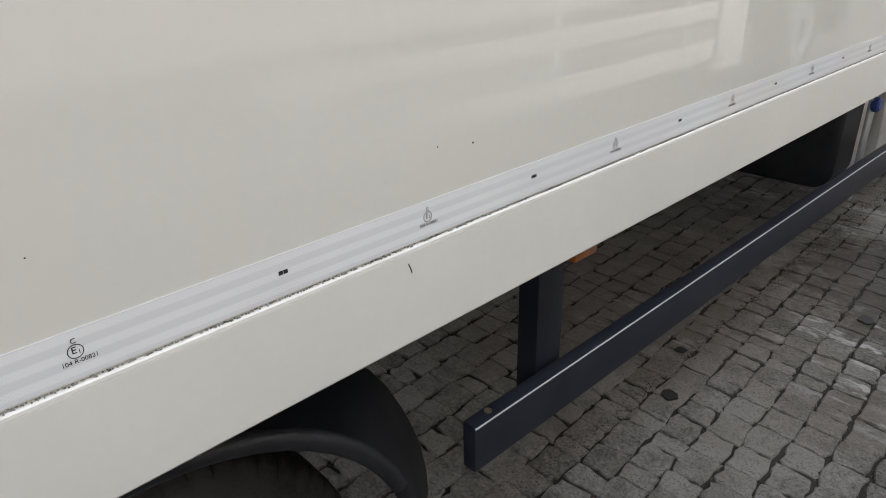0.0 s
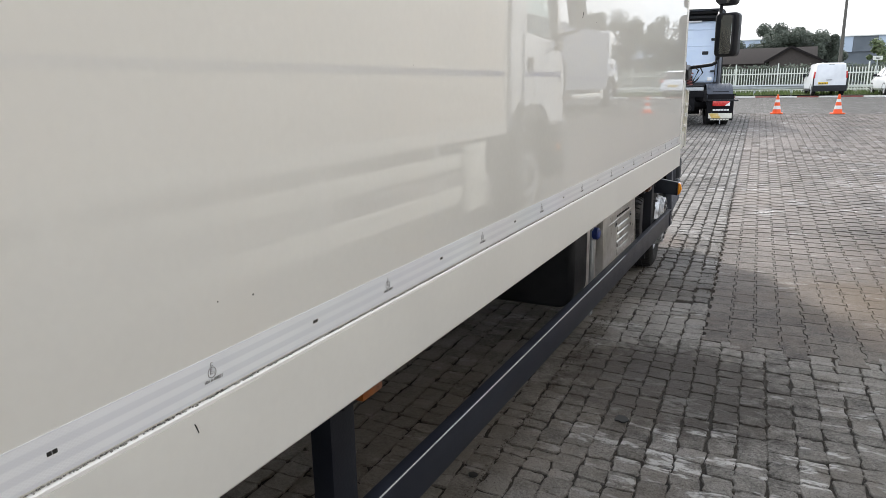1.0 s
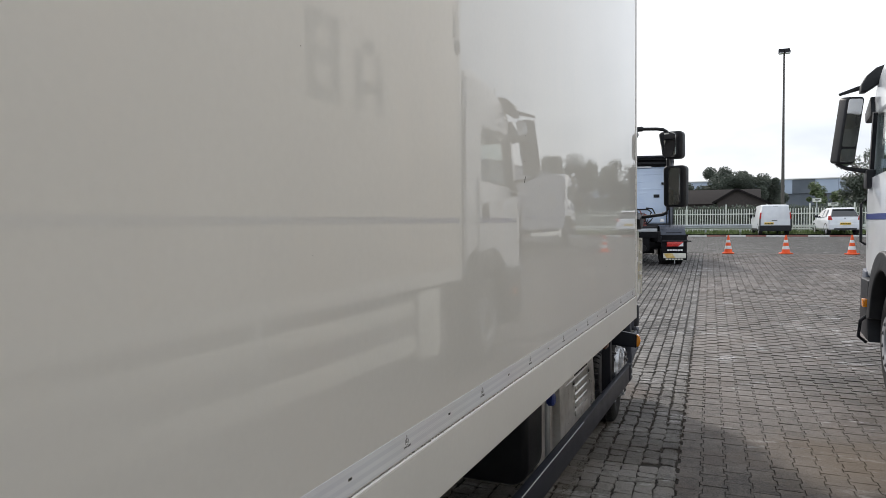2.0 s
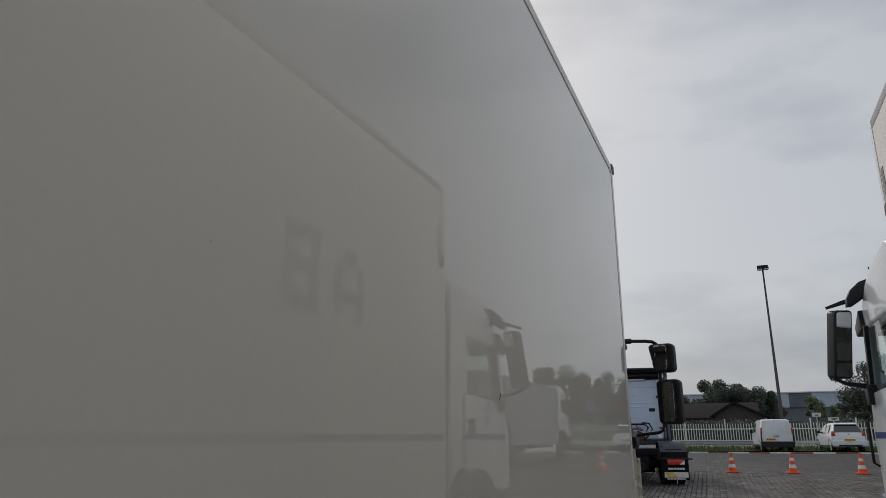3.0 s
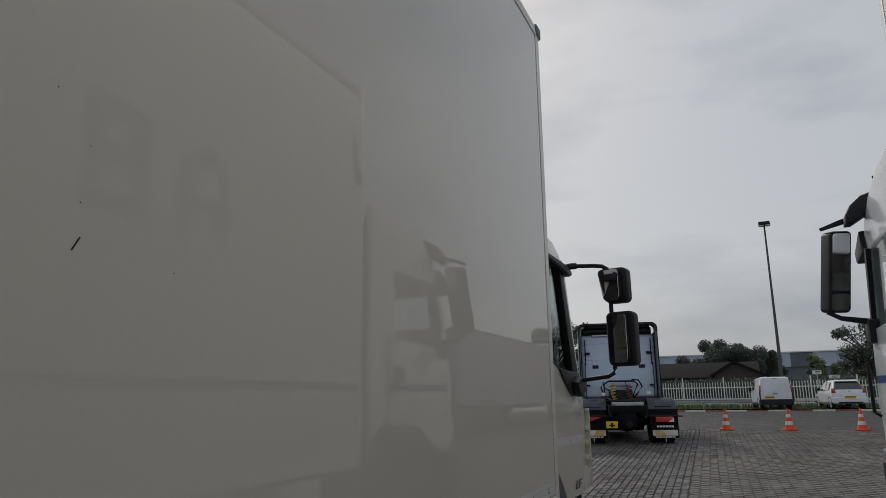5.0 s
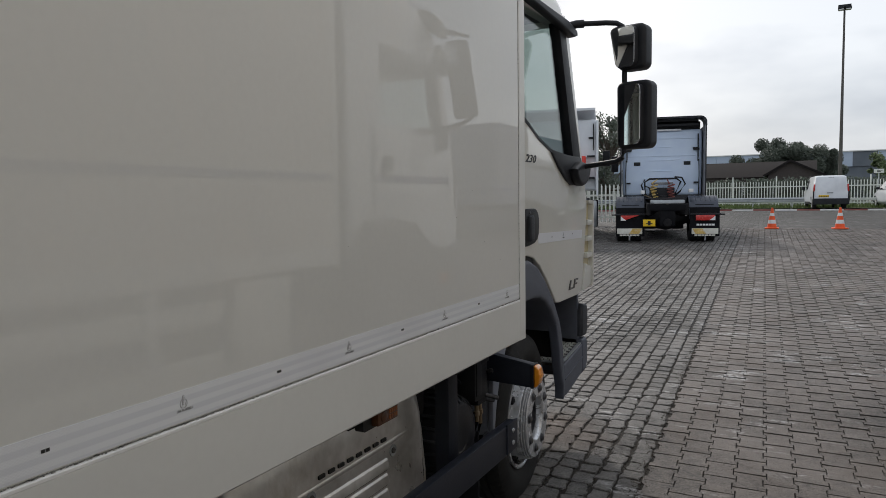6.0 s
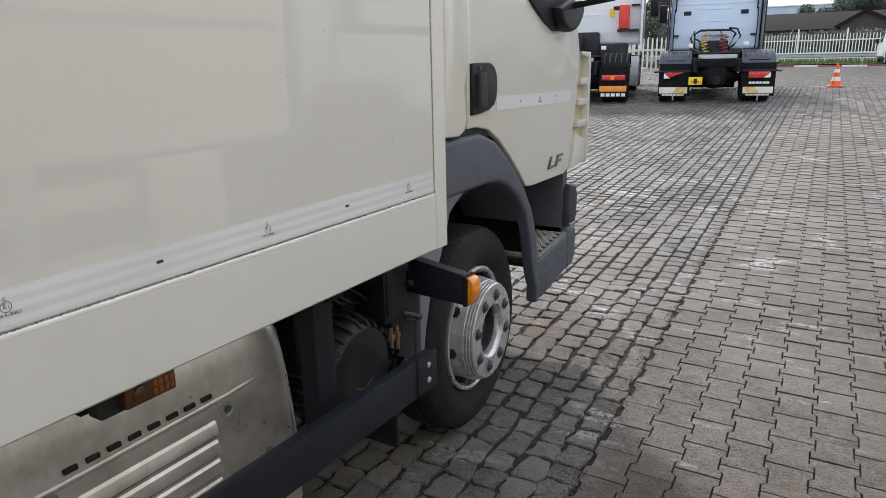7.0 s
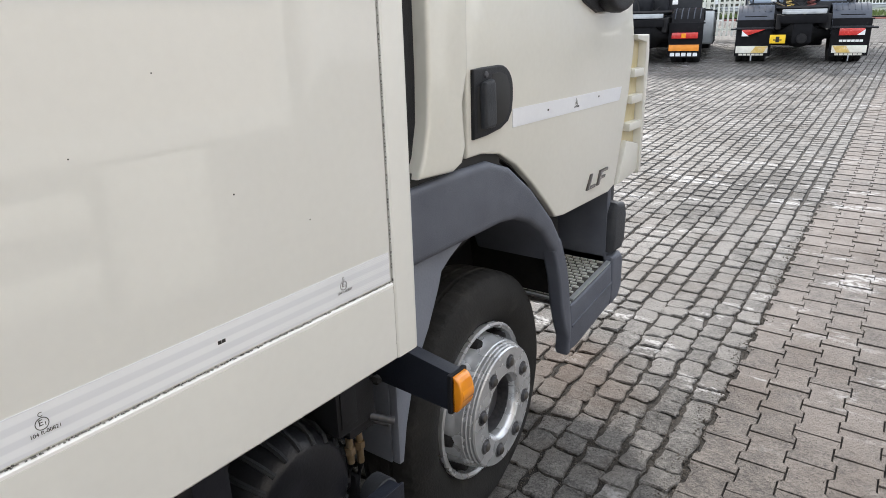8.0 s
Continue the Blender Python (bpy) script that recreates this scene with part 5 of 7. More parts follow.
part("spoiler_edge", prism([(5.12, 2.47), (5.355, 2.48), (5.40, 2.56), (5.425, 2.68), (5.44, 2.85), (5.43, 3.05), (5.36, 3.20), (5.12, 3.25)], "x", -0.29, -0.165, bevel=0.01), BLACK, LORRY, "dark deflector side edge")
part("roof_lamp", lathe([(0.035, 0), (0.035, 0.02), (0.028, 0.04), (0.0, 0.048)], (-0.245, 5.48, 2.375), "z", 20), BLACK, LORRY)


# ---- the neighbouring lorry: cream box, white cab, seen from its rear flank ----
def neighbour():
    X0 = 1.73
    lorry = thing("box_lorry", (X0 + 1.25, 3.0, 0), "white box lorry with blue side stripe parked alongside", "lorry")
    B = X0 + 0.067  # flank of the cargo body
    body = part("cargo_box", boxes((B + 0.02, B + 2.45, -3.2, 6.10, 0.98, 3.84), bevel=0.012), NEXT_CREAM, lorry, "tall cream cargo body")
    part("side_panel", boxes((B, B + 0.025, -3.2, 6.05, 1.08, 3.80)), NEXT_CREAM, body)
    part("bottom_rail", boxes((B - 0.005, B + 0.04, -3.2, 6.09, 0.96, 1.075), bevel=0.004), CREAM_RAIL, body)
    part("top_rail", boxes((B - 0.001, B + 0.05, -3.2, 6.09, 3.805, 3.88), bevel=0.008), SKIRT_GREY, body)
    part("front_post", boxes((B - 0.006, B + 0.05, 6.055, 6.12, 0.96, 3.88), bevel=0.01), CREAM_RAIL, body)
    part("clearance_lamp", lathe([(0.0, -0.03), (0.06, -0.03), (0.075, -0.015), (0.075, 0.0)], (B + 0.02, 6.03, 3.13), steps=24), BLACK, body, "small black side lamp")
    part("side_stripe", boxes((B - 0.004, B - 0.001, -3.2, 6.05, 1.50, 1.55)), BLUE, body, "thin blue stripe")
    # faded lettering of the owner, too blurred to read
    for y0, z0, w, h in ((3.40, 2.24, 0.10, 0.56), (3.68, 2.24, 0.10, 0.56), (3.50, 2.24, 0.18, 0.10), (3.50, 2.48, 0.18, 0.10), (3.50, 2.70, 0.18, 0.10), (3.98, 2.24, 0.09, 0.42), (4.28, 2.24, 0.09, 0.42), (4.10, 2.64, 0.16, 0.12), (4.07, 2.38, 0.21, 0.08), (5.72, 3.16, 0.08, 0.24)):
        part("faded_lettering", boxes((B - 0.003, B - 0.0005, y0 + 0.22, y0 + 0.22 + w, z0 + 0.05, z0 + 0.05 + h)), LETTER_GREY, body)
    part("chassis_rail", boxes((X0 + 0.78, X0 + 0.88, -3.0, 8.0, 0.55, 0.85), bevel=0.008), CHASSIS, lorry)
    part("chassis_rail", boxes((X0 + 1.64, X0 + 1.74, -3.0, 8.0, 0.55, 0.85), bevel=0.008), CHASSIS, lorry)
    part("underbody", boxes((X0 + 0.5, X0 + 2.0, -2.8, 7.6, 0.60, 0.95)), CHASSIS, lorry)
    for y0, y1, z0, z1 in ((5.18, 5.62, 0.34, 0.93), (1.2, 5.1, 0.44, 0.58), (1.2, 5.1, 0.74, 0.86)):
        part("side_skirt", boxes((B + 0.01, B + 0.05, y0, y1, z0, z1), bevel=0.006), FENCE_WHITE, lorry, "white side guard rail")
    for y in (1.4, 3.1, 4.6):
        part("guard_post", boxes((X0 + 0.07, X0 + 0.14, y, y + 0.07, 0.40, 0.97), bevel=0.005), WHITE_PAINT, lorry)
    for y in (6.74, -1.2):
        wheel(lorry, X0 + 0.035, y, 0.46, radius=0.485, width=0.27, rim=0.30, nuts=10, out=-1, rim_material=FAIRING_GREY)
        wheel(lorry, X0 + 2.42, y, 0.46, radius=0.485, width=0.27, rim=0.30, nuts=10, out=1, rim_material=FAIRING_GREY)
    # added block, black to stand for the shade between body and cab
    part("air_intake", boxes((B + 0.03, B + 0.60, 6.125, 6.25, 0.9, 2.85), bevel=0.02), CHASSIS, lorry, "black block that stands for the dark gap behind the cab")
    # cab
    C = X0 + 0.05
    shell = prism([(6.27, 1.0), (6.33, 1.02), (6.34, 1.12), (6.52, 1.22), (7.28, 1.22), (7.48, 1.10), (7.56, 0.95), (8.05, 0.92), (8.20, 1.0), (8.24, 1.45), (8.12, 1.75), (8.06, 1.90), (6.27, 1.93)], "x", C + 0.02, C + 2.36, bevel=0.05, seg=3)
    cab = part("cab_shell", shell, WHITE_PAINT, lorry, "white lorry cab with blue stripe")
    part("cab_roof", prism([(6.27, 2.50), (7.88, 2.48), (7.87, 2.58), (7.76, 2.74), (7.45, 2.88), (7.00, 2.98), (6.42, 3.02), (6.30, 2.98), (6.27, 2.88)], "x", C + 0.02, C + 2.36, bevel=0.04, seg=3), WHITE_PAINT, cab)
    part("back_wall", boxes((C + 0.02, C + 2.36, 6.27, 6.33, 1.9, 2.55)), WHITE_PAINT, cab)
    for xa in (C + 0.02, C + 2.28):
        part("rear_pillar", boxes((xa, xa + 0.08, 6.27, 6.74, 1.9, 2.55)), WHITE_PAINT, cab)
        part("windscreen_pillar", prism([(7.84, 1.88), (8.08, 1.86), (7.88, 2.52), (7.66, 2.52)], "x", xa, xa + 0.08), WHITE_PAINT, cab)
    part("windscreen", prism([(8.05, 1.88), (8.07, 1.88), (7.87, 2.52), (7.85, 2.52)], "x", C + 0.10, C + 2.28), WINDOW, cab)
    # last box, unseen, shuts the far window so the mirror stays dark
    part("cab_lining", boxes((C + 0.12, C + 2.26, 6.335, 6.35, 1.9, 2.50), (C + 0.12, C + 2.26, 6.35, 7.7, 2.475, 2.49), (C + 0.12, C + 2.26, 6.35, 7.9, 1.935, 1.95), (C + 2.24, C + 2.27, 6.35, 7.75, 1.95, 2.475)), SEAT, cab)
    for xa in (C + 0.35, C + 1.45):
        part("seat_back", boxes((xa, xa + 0.5, 6.75, 6.92, 1.85, 2.30), (xa + 0.12, xa + 0.38, 6.76, 6.88, 2.31, 2.46), bevel=0.04), SEAT, cab)
    part("cab_door", prism([(6.62, 1.20), (7.30, 1.18), (7.52, 1.02), (7.60, 1.0), (7.95, 1.0), (8.03, 1.45), (7.96, 1.80), (7.90, 1.90), (6.62, 1.93)], "x", C - 0.004, C + 0.03, bevel=0.008), WHITE_PAINT, cab)
    part("side_stripe", boxes((C - 0.008, C - 0.004, 6.62, 7.98, 1.50, 1.555)), BLUE, cab, "dark blue stripe")
    part("window_glass", prism([(6.78, 1.98), (7.40, 1.90), (7.80, 1.92), (7.64, 2.48), (6.80, 2.50)], "x", C + 0.030, C + 0.036), WINDOW, cab, "clear side window")
    part("window_seal", prism([(7.80, 1.90), (7.86, 1.90), (7.68, 2.52), (7.61, 2.50)], "x", C - 0.014, C + 0.02), BLACK, cab)
    part("sun_visor", prism([(7.72, 2.50), (8.06, 2.46), (8.10, 2.56), (7.80, 2.68)], "x", C - 0.02, C + 2.4, bevel=0.02), BLACK, cab, "dark tinted sun visor")
    part("door_handle", boxes((C - 0.03, C - 0.004, 6.70, 6.86, 1.56, 1.70), bevel=0.012), BLACK, cab)
    part("grab_rail", tube([(C - 0.005, 8.00, 1.25), (C - 0.05, 8.0, 1.28), (C - 0.05, 8.02, 1.66), (C - 0.005, 8.02, 1.70)], 0.014, 10), BLACK, cab)
    out = arc(6.90, 0.50, 0.73, 4, 172, 20)
    inn = arc(6.90, 0.50, 0.56, 172, 8, 20)
    part("fender", prism(out + inn, "x", C - 0.05, C + 0.30, bevel=0.02, seg=3), BLACK, cab, "black wheel arch fender")
    part("arch_liner", prism(arc(6.90, 0.50, 0.57, 5, 175, 18) + arc(6.90, 0.50, 0.55, 175, 5, 18), "x", C + 0.2, C + 0.5), CHASSIS, cab)
    part("step_unit", prism([(7.56, 0.34), (8.02, 0.36), (8.08, 0.55), (8.05, 0.92), (7.60, 0.92), (7.66, 0.66)], "x", C - 0.04, C + 0.35, bevel=0.02, seg=3), BLACK, cab, "black cab step unit")
    part("bumper", prism([(8.02, 0.36), (8.28, 0.38), (8.32, 0.60), (8.25, 1.0), (8.05, 0.98)], "x", C, C + 2.38, bevel=0.03, seg=3), PLASTIC_GREY, cab)
    part("marker_lamp", boxes((C - 0.075, C - 0.035, 7.64, 7.76, 0.66, 0.74), bevel=0.012), AMBER, cab, "amber side marker lamp")
    part("step_bracket", tube([(C, 7.70, 0.60), (C - 0.08, 7.74, 0.52), (C - 0.09, 7.78, 0.36), (C - 0.02, 7.80, 0.30)], 0.016, 8), BLACK, cab)
    # mirror on its two arms
    ym = 7.80
    swing = Matrix.Rotation(radians(21), 3, "Z") @ Matrix.Rotation(radians(7), 3, "X")
    outline = [(px + (pz - 2.06) * 0.075, pz) for px, pz in rounded(1.475, 1.645, 2.045, 2.69, 0.035, 4)]
    shell = prism(outline, "y", ym - 0.05, ym + 0.10, bevel=0.02, seg=3)
    panes = [prism([(px + (pz - 2.06) * 0.075, pz) for px, pz in rounded(1.493, 1.627, z0, z1, 0.02, 3)], "y", ym - 0.056, ym - 0.049) for z0, z1 in ((2.215, 2.67), (2.065, 2.195))]
    for bm in (shell, *panes):
        bmesh.ops.rotate(bm, cent=(1.585, ym, 2.37), matrix=swing, verts=bm.verts)
    head = part("mirror_head", shell, BLACK, cab, "tall black wing mirror")
    for pane in panes:
        part("mirror_glass", pane, MIRROR, head)
    part("mirror_arm", prism([(1.51, 2.715), (1.65, 2.75), (1.86, 2.80), (1.86, 2.84), (1.65, 2.79), (1.50, 2.735)], "y", ym, ym + 0.05, bevel=0.006), BLACK, cab)
    part("mirror_arm", prism([(1.50, 2.06), (1.57, 2.02), (1.82, 1.98), (1.82, 1.93), (1.57, 1.985), (1.47, 2.045)], "y", ym, ym + 0.05, bevel=0.006), BLACK, cab)
    part("kerb_mirror", prism([(1.655, 2.70), (1.66, 2.77), (1.70, 2.85), (1.78, 2.92), (1.87, 2.95), (1.90, 2.90), (1.86, 2.82), (1.78, 2.75), (1.70, 2.70)], "y", 7.58, 7.72, bevel=0.025, seg=3), BLACK, cab, "black kerb mirror housing")
    part("mirror_foot", boxes((C - 0.05, C + 0.03, 7.72, 7.90, 1.80, 1.98), bevel=0.02), BLACK, cab)
    part("antenna", tube([(C + 0.15, 7.60, 2.76), (C + 0.10, 7.48, 2.92), (C + 0.06, 7.36, 3.0)], 0.006, 6), BLACK, cab)
    # the cab draws in a little towards its front
    for ob in (cab, *cab.children_recursive):
        for v in ob.data.vertices:
            x, y, z = v.co + lorry.location
            k = 1 - 0.055 * min(1.1, max(0.0, (y - 6.03) / 1.77))
            v.co = Vector((0.70 + (x - 0.70) * k, 0.87 + (y - 0.87) * k, 1.5 + (z - 1.5) * k)) - lorry.location
    return lorry


NEXT_LORRY = neighbour()
FAR_LORRY = copy_thing(NEXT_LORRY, Matrix.Translation((NEXT_LORRY.location.x + 4.4, NEXT_LORRY.location.y + 22.3, ground_height(27))))
FAR_LORRY["label"] = "grey box lorry with a white cab parked further along the row"
for ob in FAR_LORRY.children_recursive:
    if ob.name.split(".")[0] in ("cargo_box", "side_panel", "top_rail", "bottom_rail", "front_post"):
        ob.material_slots[0].link = "OBJECT"
        ob.material_slots[0].material = FLAP_LIT_GREY
    if ob.name.split(".")[0] == "cargo_box":
        ob.scale.z = 0.74


# ---- tractor units seen from behind ----
def tractor(name, place, yaw, label, cab_x0, cab_x1, cab_z0, cab_z1, paint, flap_material, style):
    """A two-axle tractor; local x to its right, y ahead, z up, origin on the ground under its tail."""
    t = thing(name, place, label, "tractor unit", group="tractor units")
    t.rotation_euler = (0, 0, yaw)

    def P(nm, bm, material, parent=None, lab=""):
        bmesh.ops.translate(bm, verts=bm.verts, vec=t.location)
        return part(nm, bm, material, parent or t, lab)
    P("chassis_rail", boxes((-0.44, -0.36, 0.05, 4.6, 0.62, 0.88), bevel=0.01), CHASSIS)
    P("chassis_rail", boxes((0.36, 0.44, 0.05, 4.6, 0.62, 0.88), bevel=0.01), CHASSIS)
    P("cross_member", boxes((-0.38, 0.38, 0.0, 0.12, 0.72, 0.86), bevel=0.02), FLAP_BLACK)
    # plain black box, added to keep the space under the tractor dark
    P("underbody", boxes((-0.46, 0.46, 1.5, 4.4, 0.26, 0.70), bevel=0.03), CHASSIS)
    P("axle", lathe([(0.0, -0.85), (0.07, -0.85), (0.09, -0.3), (0.21, -0.14), (0.24, 0.0), (0.21, 0.14), (0.09, 0.3), (0.07, 0.85), (0.0, 0.85)], (0, 0.85, 0.50), "x", 24), CHASSIS)
    for s in (-1, 1):
        P("air_bellows", lathe([(0.0, -0.12), (0.12, -0.12), (0.14, -0.06), (0.12, 0.0), (0.14, 0.06), (0.12, 0.12), (0.0, 0.12)], (s * 0.34, 1.25, 0.50), "z", 20), CHASSIS)
    P("fifth_wheel", lathe([(0.0, 0.03), (0.42, 0.03), (0.46, 0.0), (0.42, -0.06), (0.0, -0.06)], (0, 1.05, 0.98), "z", 28), CHASSIS, lab="greasy fifth wheel plate")
    P("frame_plate", boxes((-0.36, 0.36, 0.10, 0.20, 0.88, 0.96), bevel=0.01), GALVANISED)
    for s in (-1, 1):
        x = s * 0.80
        for dx in (-0.16, 0.13):
            wl_ = P("wheel", lathe([(0.26, -0.10), (0.27, -0.09), (0.24, -0.03), (0.15, 0.02), (0.0, 0.02)], (x + dx, 0.85, 0.50), "x", 28), HUB_STEEL)
            P("tyre", lathe([(0.27, -0.12), (0.36, -0.135), (0.46, -0.13), (0.50, -0.105), (0.505, -0.02), (0.49, -0.015), (0.49, 0.015), (0.505, 0.02), (0.50, 0.105), (0.46, 0.13), (0.36, 0.135), (0.27, 0.12)], (x + dx, 0.85, 0.50), "x", 40), RUBBER, wl_)
            wf = P("wheel", lathe([(0.26, -0.10), (0.27, -0.09), (0.24, -0.03), (0.15, 0.06), (0.0, 0.06)], (s * 0.98, 4.30, 0.50), "x", 28), RIM_SILVER) if dx > 0 else None
            if wf:
                P("tyre", lathe([(0.27, -0.14), (0.40, -0.15), (0.49, -0.12), (0.505, 0.0), (0.49, 0.12), (0.40, 0.15), (0.27, 0.14)], (s * 0.98, 4.30, 0.50), "x", 36), RUBBER, wf)
        g0, g1 = s * 0.48, s * 1.10
        lo, hi = min(g0, g1), max(g0, g1)
        sh = arc(0.85, 0.50, 0.545, 35, 178, 14)
        if style == "wide":
            cover = P("mudguard", prism(sh + arc(0.85, 0.50, 0.522, 178, 35, 14), "x", lo, hi, bevel=0.006), GUARD_BLUE, lab="dusty blue-grey plastic rear mudguard")
            for i in range(6):
                rx = lo + 0.06 + i * (hi - lo - 0.12) / 5
                P("rib", tube([(rx, ry, rz) for ry, rz in arc(0.85, 0.50, 0.543, 60, 128, 8)], 0.011, 6), GUARD_BLUE, cover)
            P("clip", boxes((lo + 0.12, hi - 0.12, 0.285, 0.305, 0.84, 0.855)), FLAP_BLACK, cover)
        P("mud_flap", boxes((lo, hi, 0.20, 0.23, 0.145, 0.78), bevel=0.008), flap_material, lab="dark rubber mud flap")
        P("flap_bar", boxes((lo - 0.03, hi + 0.03, 0.205, 0.24, 0.765, 0.79), bevel=0.004), FLAP_BLACK)
        y0 = 0.165
        if style == "wide":
            P("tail_board", boxes((lo - 0.02, hi + 0.02, 0.17, 0.22, 0.62, 0.66), bevel=0.005), BLACK)
            lamp = P("tail_lamp", prism([(x - 0.20, 0.50), (x + 0.16 * s + 0.02, 0.50), (x + 0.20, 0.62), (x - 0.20, 0.62)], "y", y0 - 0.03, y0 + 0.04, bevel=0.01), RED_LENS, lab="red tail lamp")
            P("lamp_corner", prism([(x + s * 0.08, 0.505), (x + s * 0.20, 0.505), (x + s * 0.20, 0.60)], "y", y0 - 0.04, y0 - 0.02), CLEAR_LENS, lamp)
            board = P("reflector_board", boxes((x - 0.28, x + 0.27, 0.17, 0.198, 0.20, 0.325), bevel=0.004), REFLECT_PALE, lab="weathered pale reflector board")
            P("reflector_stripe", prism([(x - s * 0.20, 0.204), (x + s * 0.02, 0.204), (x - s * 0.06, 0.321), (x - s * 0.27, 0.321)], "y", 0.164, 0.169), REFLECT_YELLOW, board)
            for i in range(6):
                P("flap_print", boxes((x - 0.22 + i * 0.073, x - 0.158 + i * 0.073, 0.192, 0.199, 0.155, 0.190)), REFLECT_PALE)
                if s > 0:
                    P("flap_print", boxes((x - 0.18 + i * 0.064, x - 0.126 + i * 0.064, 0.190, 0.199, 0.385, 0.425)), CONE_WHITE)
            P("flap_pin", tube([(x, 0.19, 0.06), (x, 0.19, 0.16)], 0.012, 6), GALVANISED)
            P("lamp_arm", tube([(x + s * 0.20, 0.18, 0.635), (x + s * 0.40, 0.17, 0.63)], 0.018, 6), BLACK)
        else:
            lamp = P("tail_lamp", boxes((x - 0.26, x + 0.22, y0 - 0.03, y0 + 0.04, 0.50, 0.61), bevel=0.01), RED_LENS, lab="red tail lamp")
            P("lamp_corner", boxes((x - 0.08, x + 0.0, y0 - 0.035, y0 - 0.02, 0.515, 0.595)), AMBER, lamp)
            P("reflector_board", boxes((x - 0.30, x + 0.25, 0.16, 0.198, 0.27, 0.385), bevel=0.004), ORANGE_BOARD, lab="orange reflector board")
            for i in range(5):
                P("flap_print", boxes((x - 0.27 + i * 0.105, x - 0.19 + i * 0.105, 0.190, 0.199, 0.17, 0.235)), WHITE_PAINT)
            lo_x, hi_x = (0.72, 1.24) if s > 0 else (-1.12, -0.72)
            tank = P("side_tank", boxes((lo_x, hi_x, 1.62, 3.25, 0.32, 0.98), bevel=0.05), GALVANISED, lab="dusty aluminium side tank")
            for ty in (1.9, 2.45, 3.0):
                P("tank_strap", boxes((lo_x - 0.008, hi_x + 0.008, ty, ty + 0.05, 0.312, 0.988), bevel=0.004), FLAP_BLACK, tank)
            cover = P("mudguard", prism(sh + arc(0.85, 0.50, 0.522, 178, 35, 14), "x", lo + 0.02, hi - 0.02, bevel=0.006), FLAP_BLACK, lab="dark ribbed rear mudguard")
            for i in range(5):
                rx = lo + 0.08 + i * (hi - lo - 0.16) / 4
                P("rib", tube([(rx, ry, rz) for ry, rz in arc(0.85, 0.50, 0.543, 60, 140, 8)], 0.012, 6), GUARD_BLUE, cover)
    yb = 2.35
    wide = (cab_x0 + cab_x1) / 2
    cab = P("cab_shell", boxes((cab_x0, cab_x1, yb, 4.9, cab_z0, cab_z1), bevel=0.09, seg=3), paint, lab="pale sleeper cab")
    for i, z in enumerate((0.30, 0.46, 0.66, 0.80)):
        zz = cab_z0 + (cab_z1 - cab_z0) * z + 0.12
        w = 0.62 if i % 2 else 0.48
        P("pressed_rib", boxes((wide - w * 0.5, wide + w * 0.5, yb - 0.012, yb + 0.02, zz, zz + 0.022), bevel=0.004), paint, cab)
    for s in (-1, 1):
        P("wall_vent", boxes((wide + s * 0.60 - 0.08, wide + s * 0.60 + 0.08, yb - 0.012, yb + 0.02, cab_z0 + 0.76, cab_z0 + 0.85), bevel=0.004), BLACK, cab)
        edge = cab_x0 if s < 0 else cab_x1
        if style == "wide":
            fair = P("side_fairing", boxes((edge + s * 0.045 - 0.018, edge + s * 0.045 + 0.018, yb - 0.36, yb + 2.2, cab_z0 - 0.15, cab_z1 + 0.06), bevel=0.008), FAIRING_GREY, cab, "dusty grey cab side fairing")
            P("fairing_edge", boxes((edge + s * 0.052 - 0.014, edge + s * 0.052 + 0.014, yb - 0.38, yb - 0.362, cab_z0 - 0.16, cab_z1 + 0.06), bevel=0.01), BLACK, fair)
        else:
            P("side_fairing", boxes((edge - 0.025, edge + 0.025, yb - 0.30, yb + 0.20, cab_z0 - 0.15, cab_z1 - 0.05), bevel=0.012), WHITE_PAINT, cab, "white cab side fairing")
        P("stay", tube([(edge - s * 0.10, yb - 0.02, cab_z1 - 0.78), (edge - s * 0.10, yb - 0.06, cab_z1 - 0.70), (edge - s * 0.10, yb - 0.05, cab_z1 - 0.12)], 0.016, 6), BLACK, cab)
        P("hinge", boxes((edge - s * 0.16 - 0.06, edge - s * 0.16 + 0.06, yb - 0.05, yb, cab_z1 - 0.5, cab_z1 - 0.45)), BLACK, cab)
        if s < 0 or style != "wide":
            P("wing_mirror", boxes((edge + s * 0.22 - 0.10, edge + s * 0.22 + 0.10, 4.7, 4.82, cab_z0 + 0.70, cab_z0 + 1.15), bevel=0.03), BLACK, cab)
    if style == "wide":
        P("roof_deflector", prism([(cab_x0 + 0.02, cab_z1 - 0.02), (cab_x1 - 0.02, cab_z1 - 0.02), (cab_x1 - 0.02, cab_z1 + 0.20), (cab_x1 - 0.12, cab_z1 + 0.26), (cab_x0 + 0.12, cab_z1 + 0.26), (cab_x0 + 0.02, cab_z1 + 0.20)], "y", yb + 0.25, yb + 1.2, bevel=0.04), BLACK, cab, "dark roof air deflector")
        # rounded hood that joins the side fairings over the roof, open to the rear
        out_line = arc(cab_x1 - 0.085, cab_z1 + 0.13, 0.155, 0, 90, 7) + arc(cab_x0 + 0.085, cab_z1 + 0.13, 0.155, 90, 180, 7)
        in_line = arc(cab_x0 + 0.085, cab_z1 + 0.13, 0.132, 180, 90, 7) + arc(cab_x1 - 0.085, cab_z1 + 0.13, 0.132, 90, 0, 7)
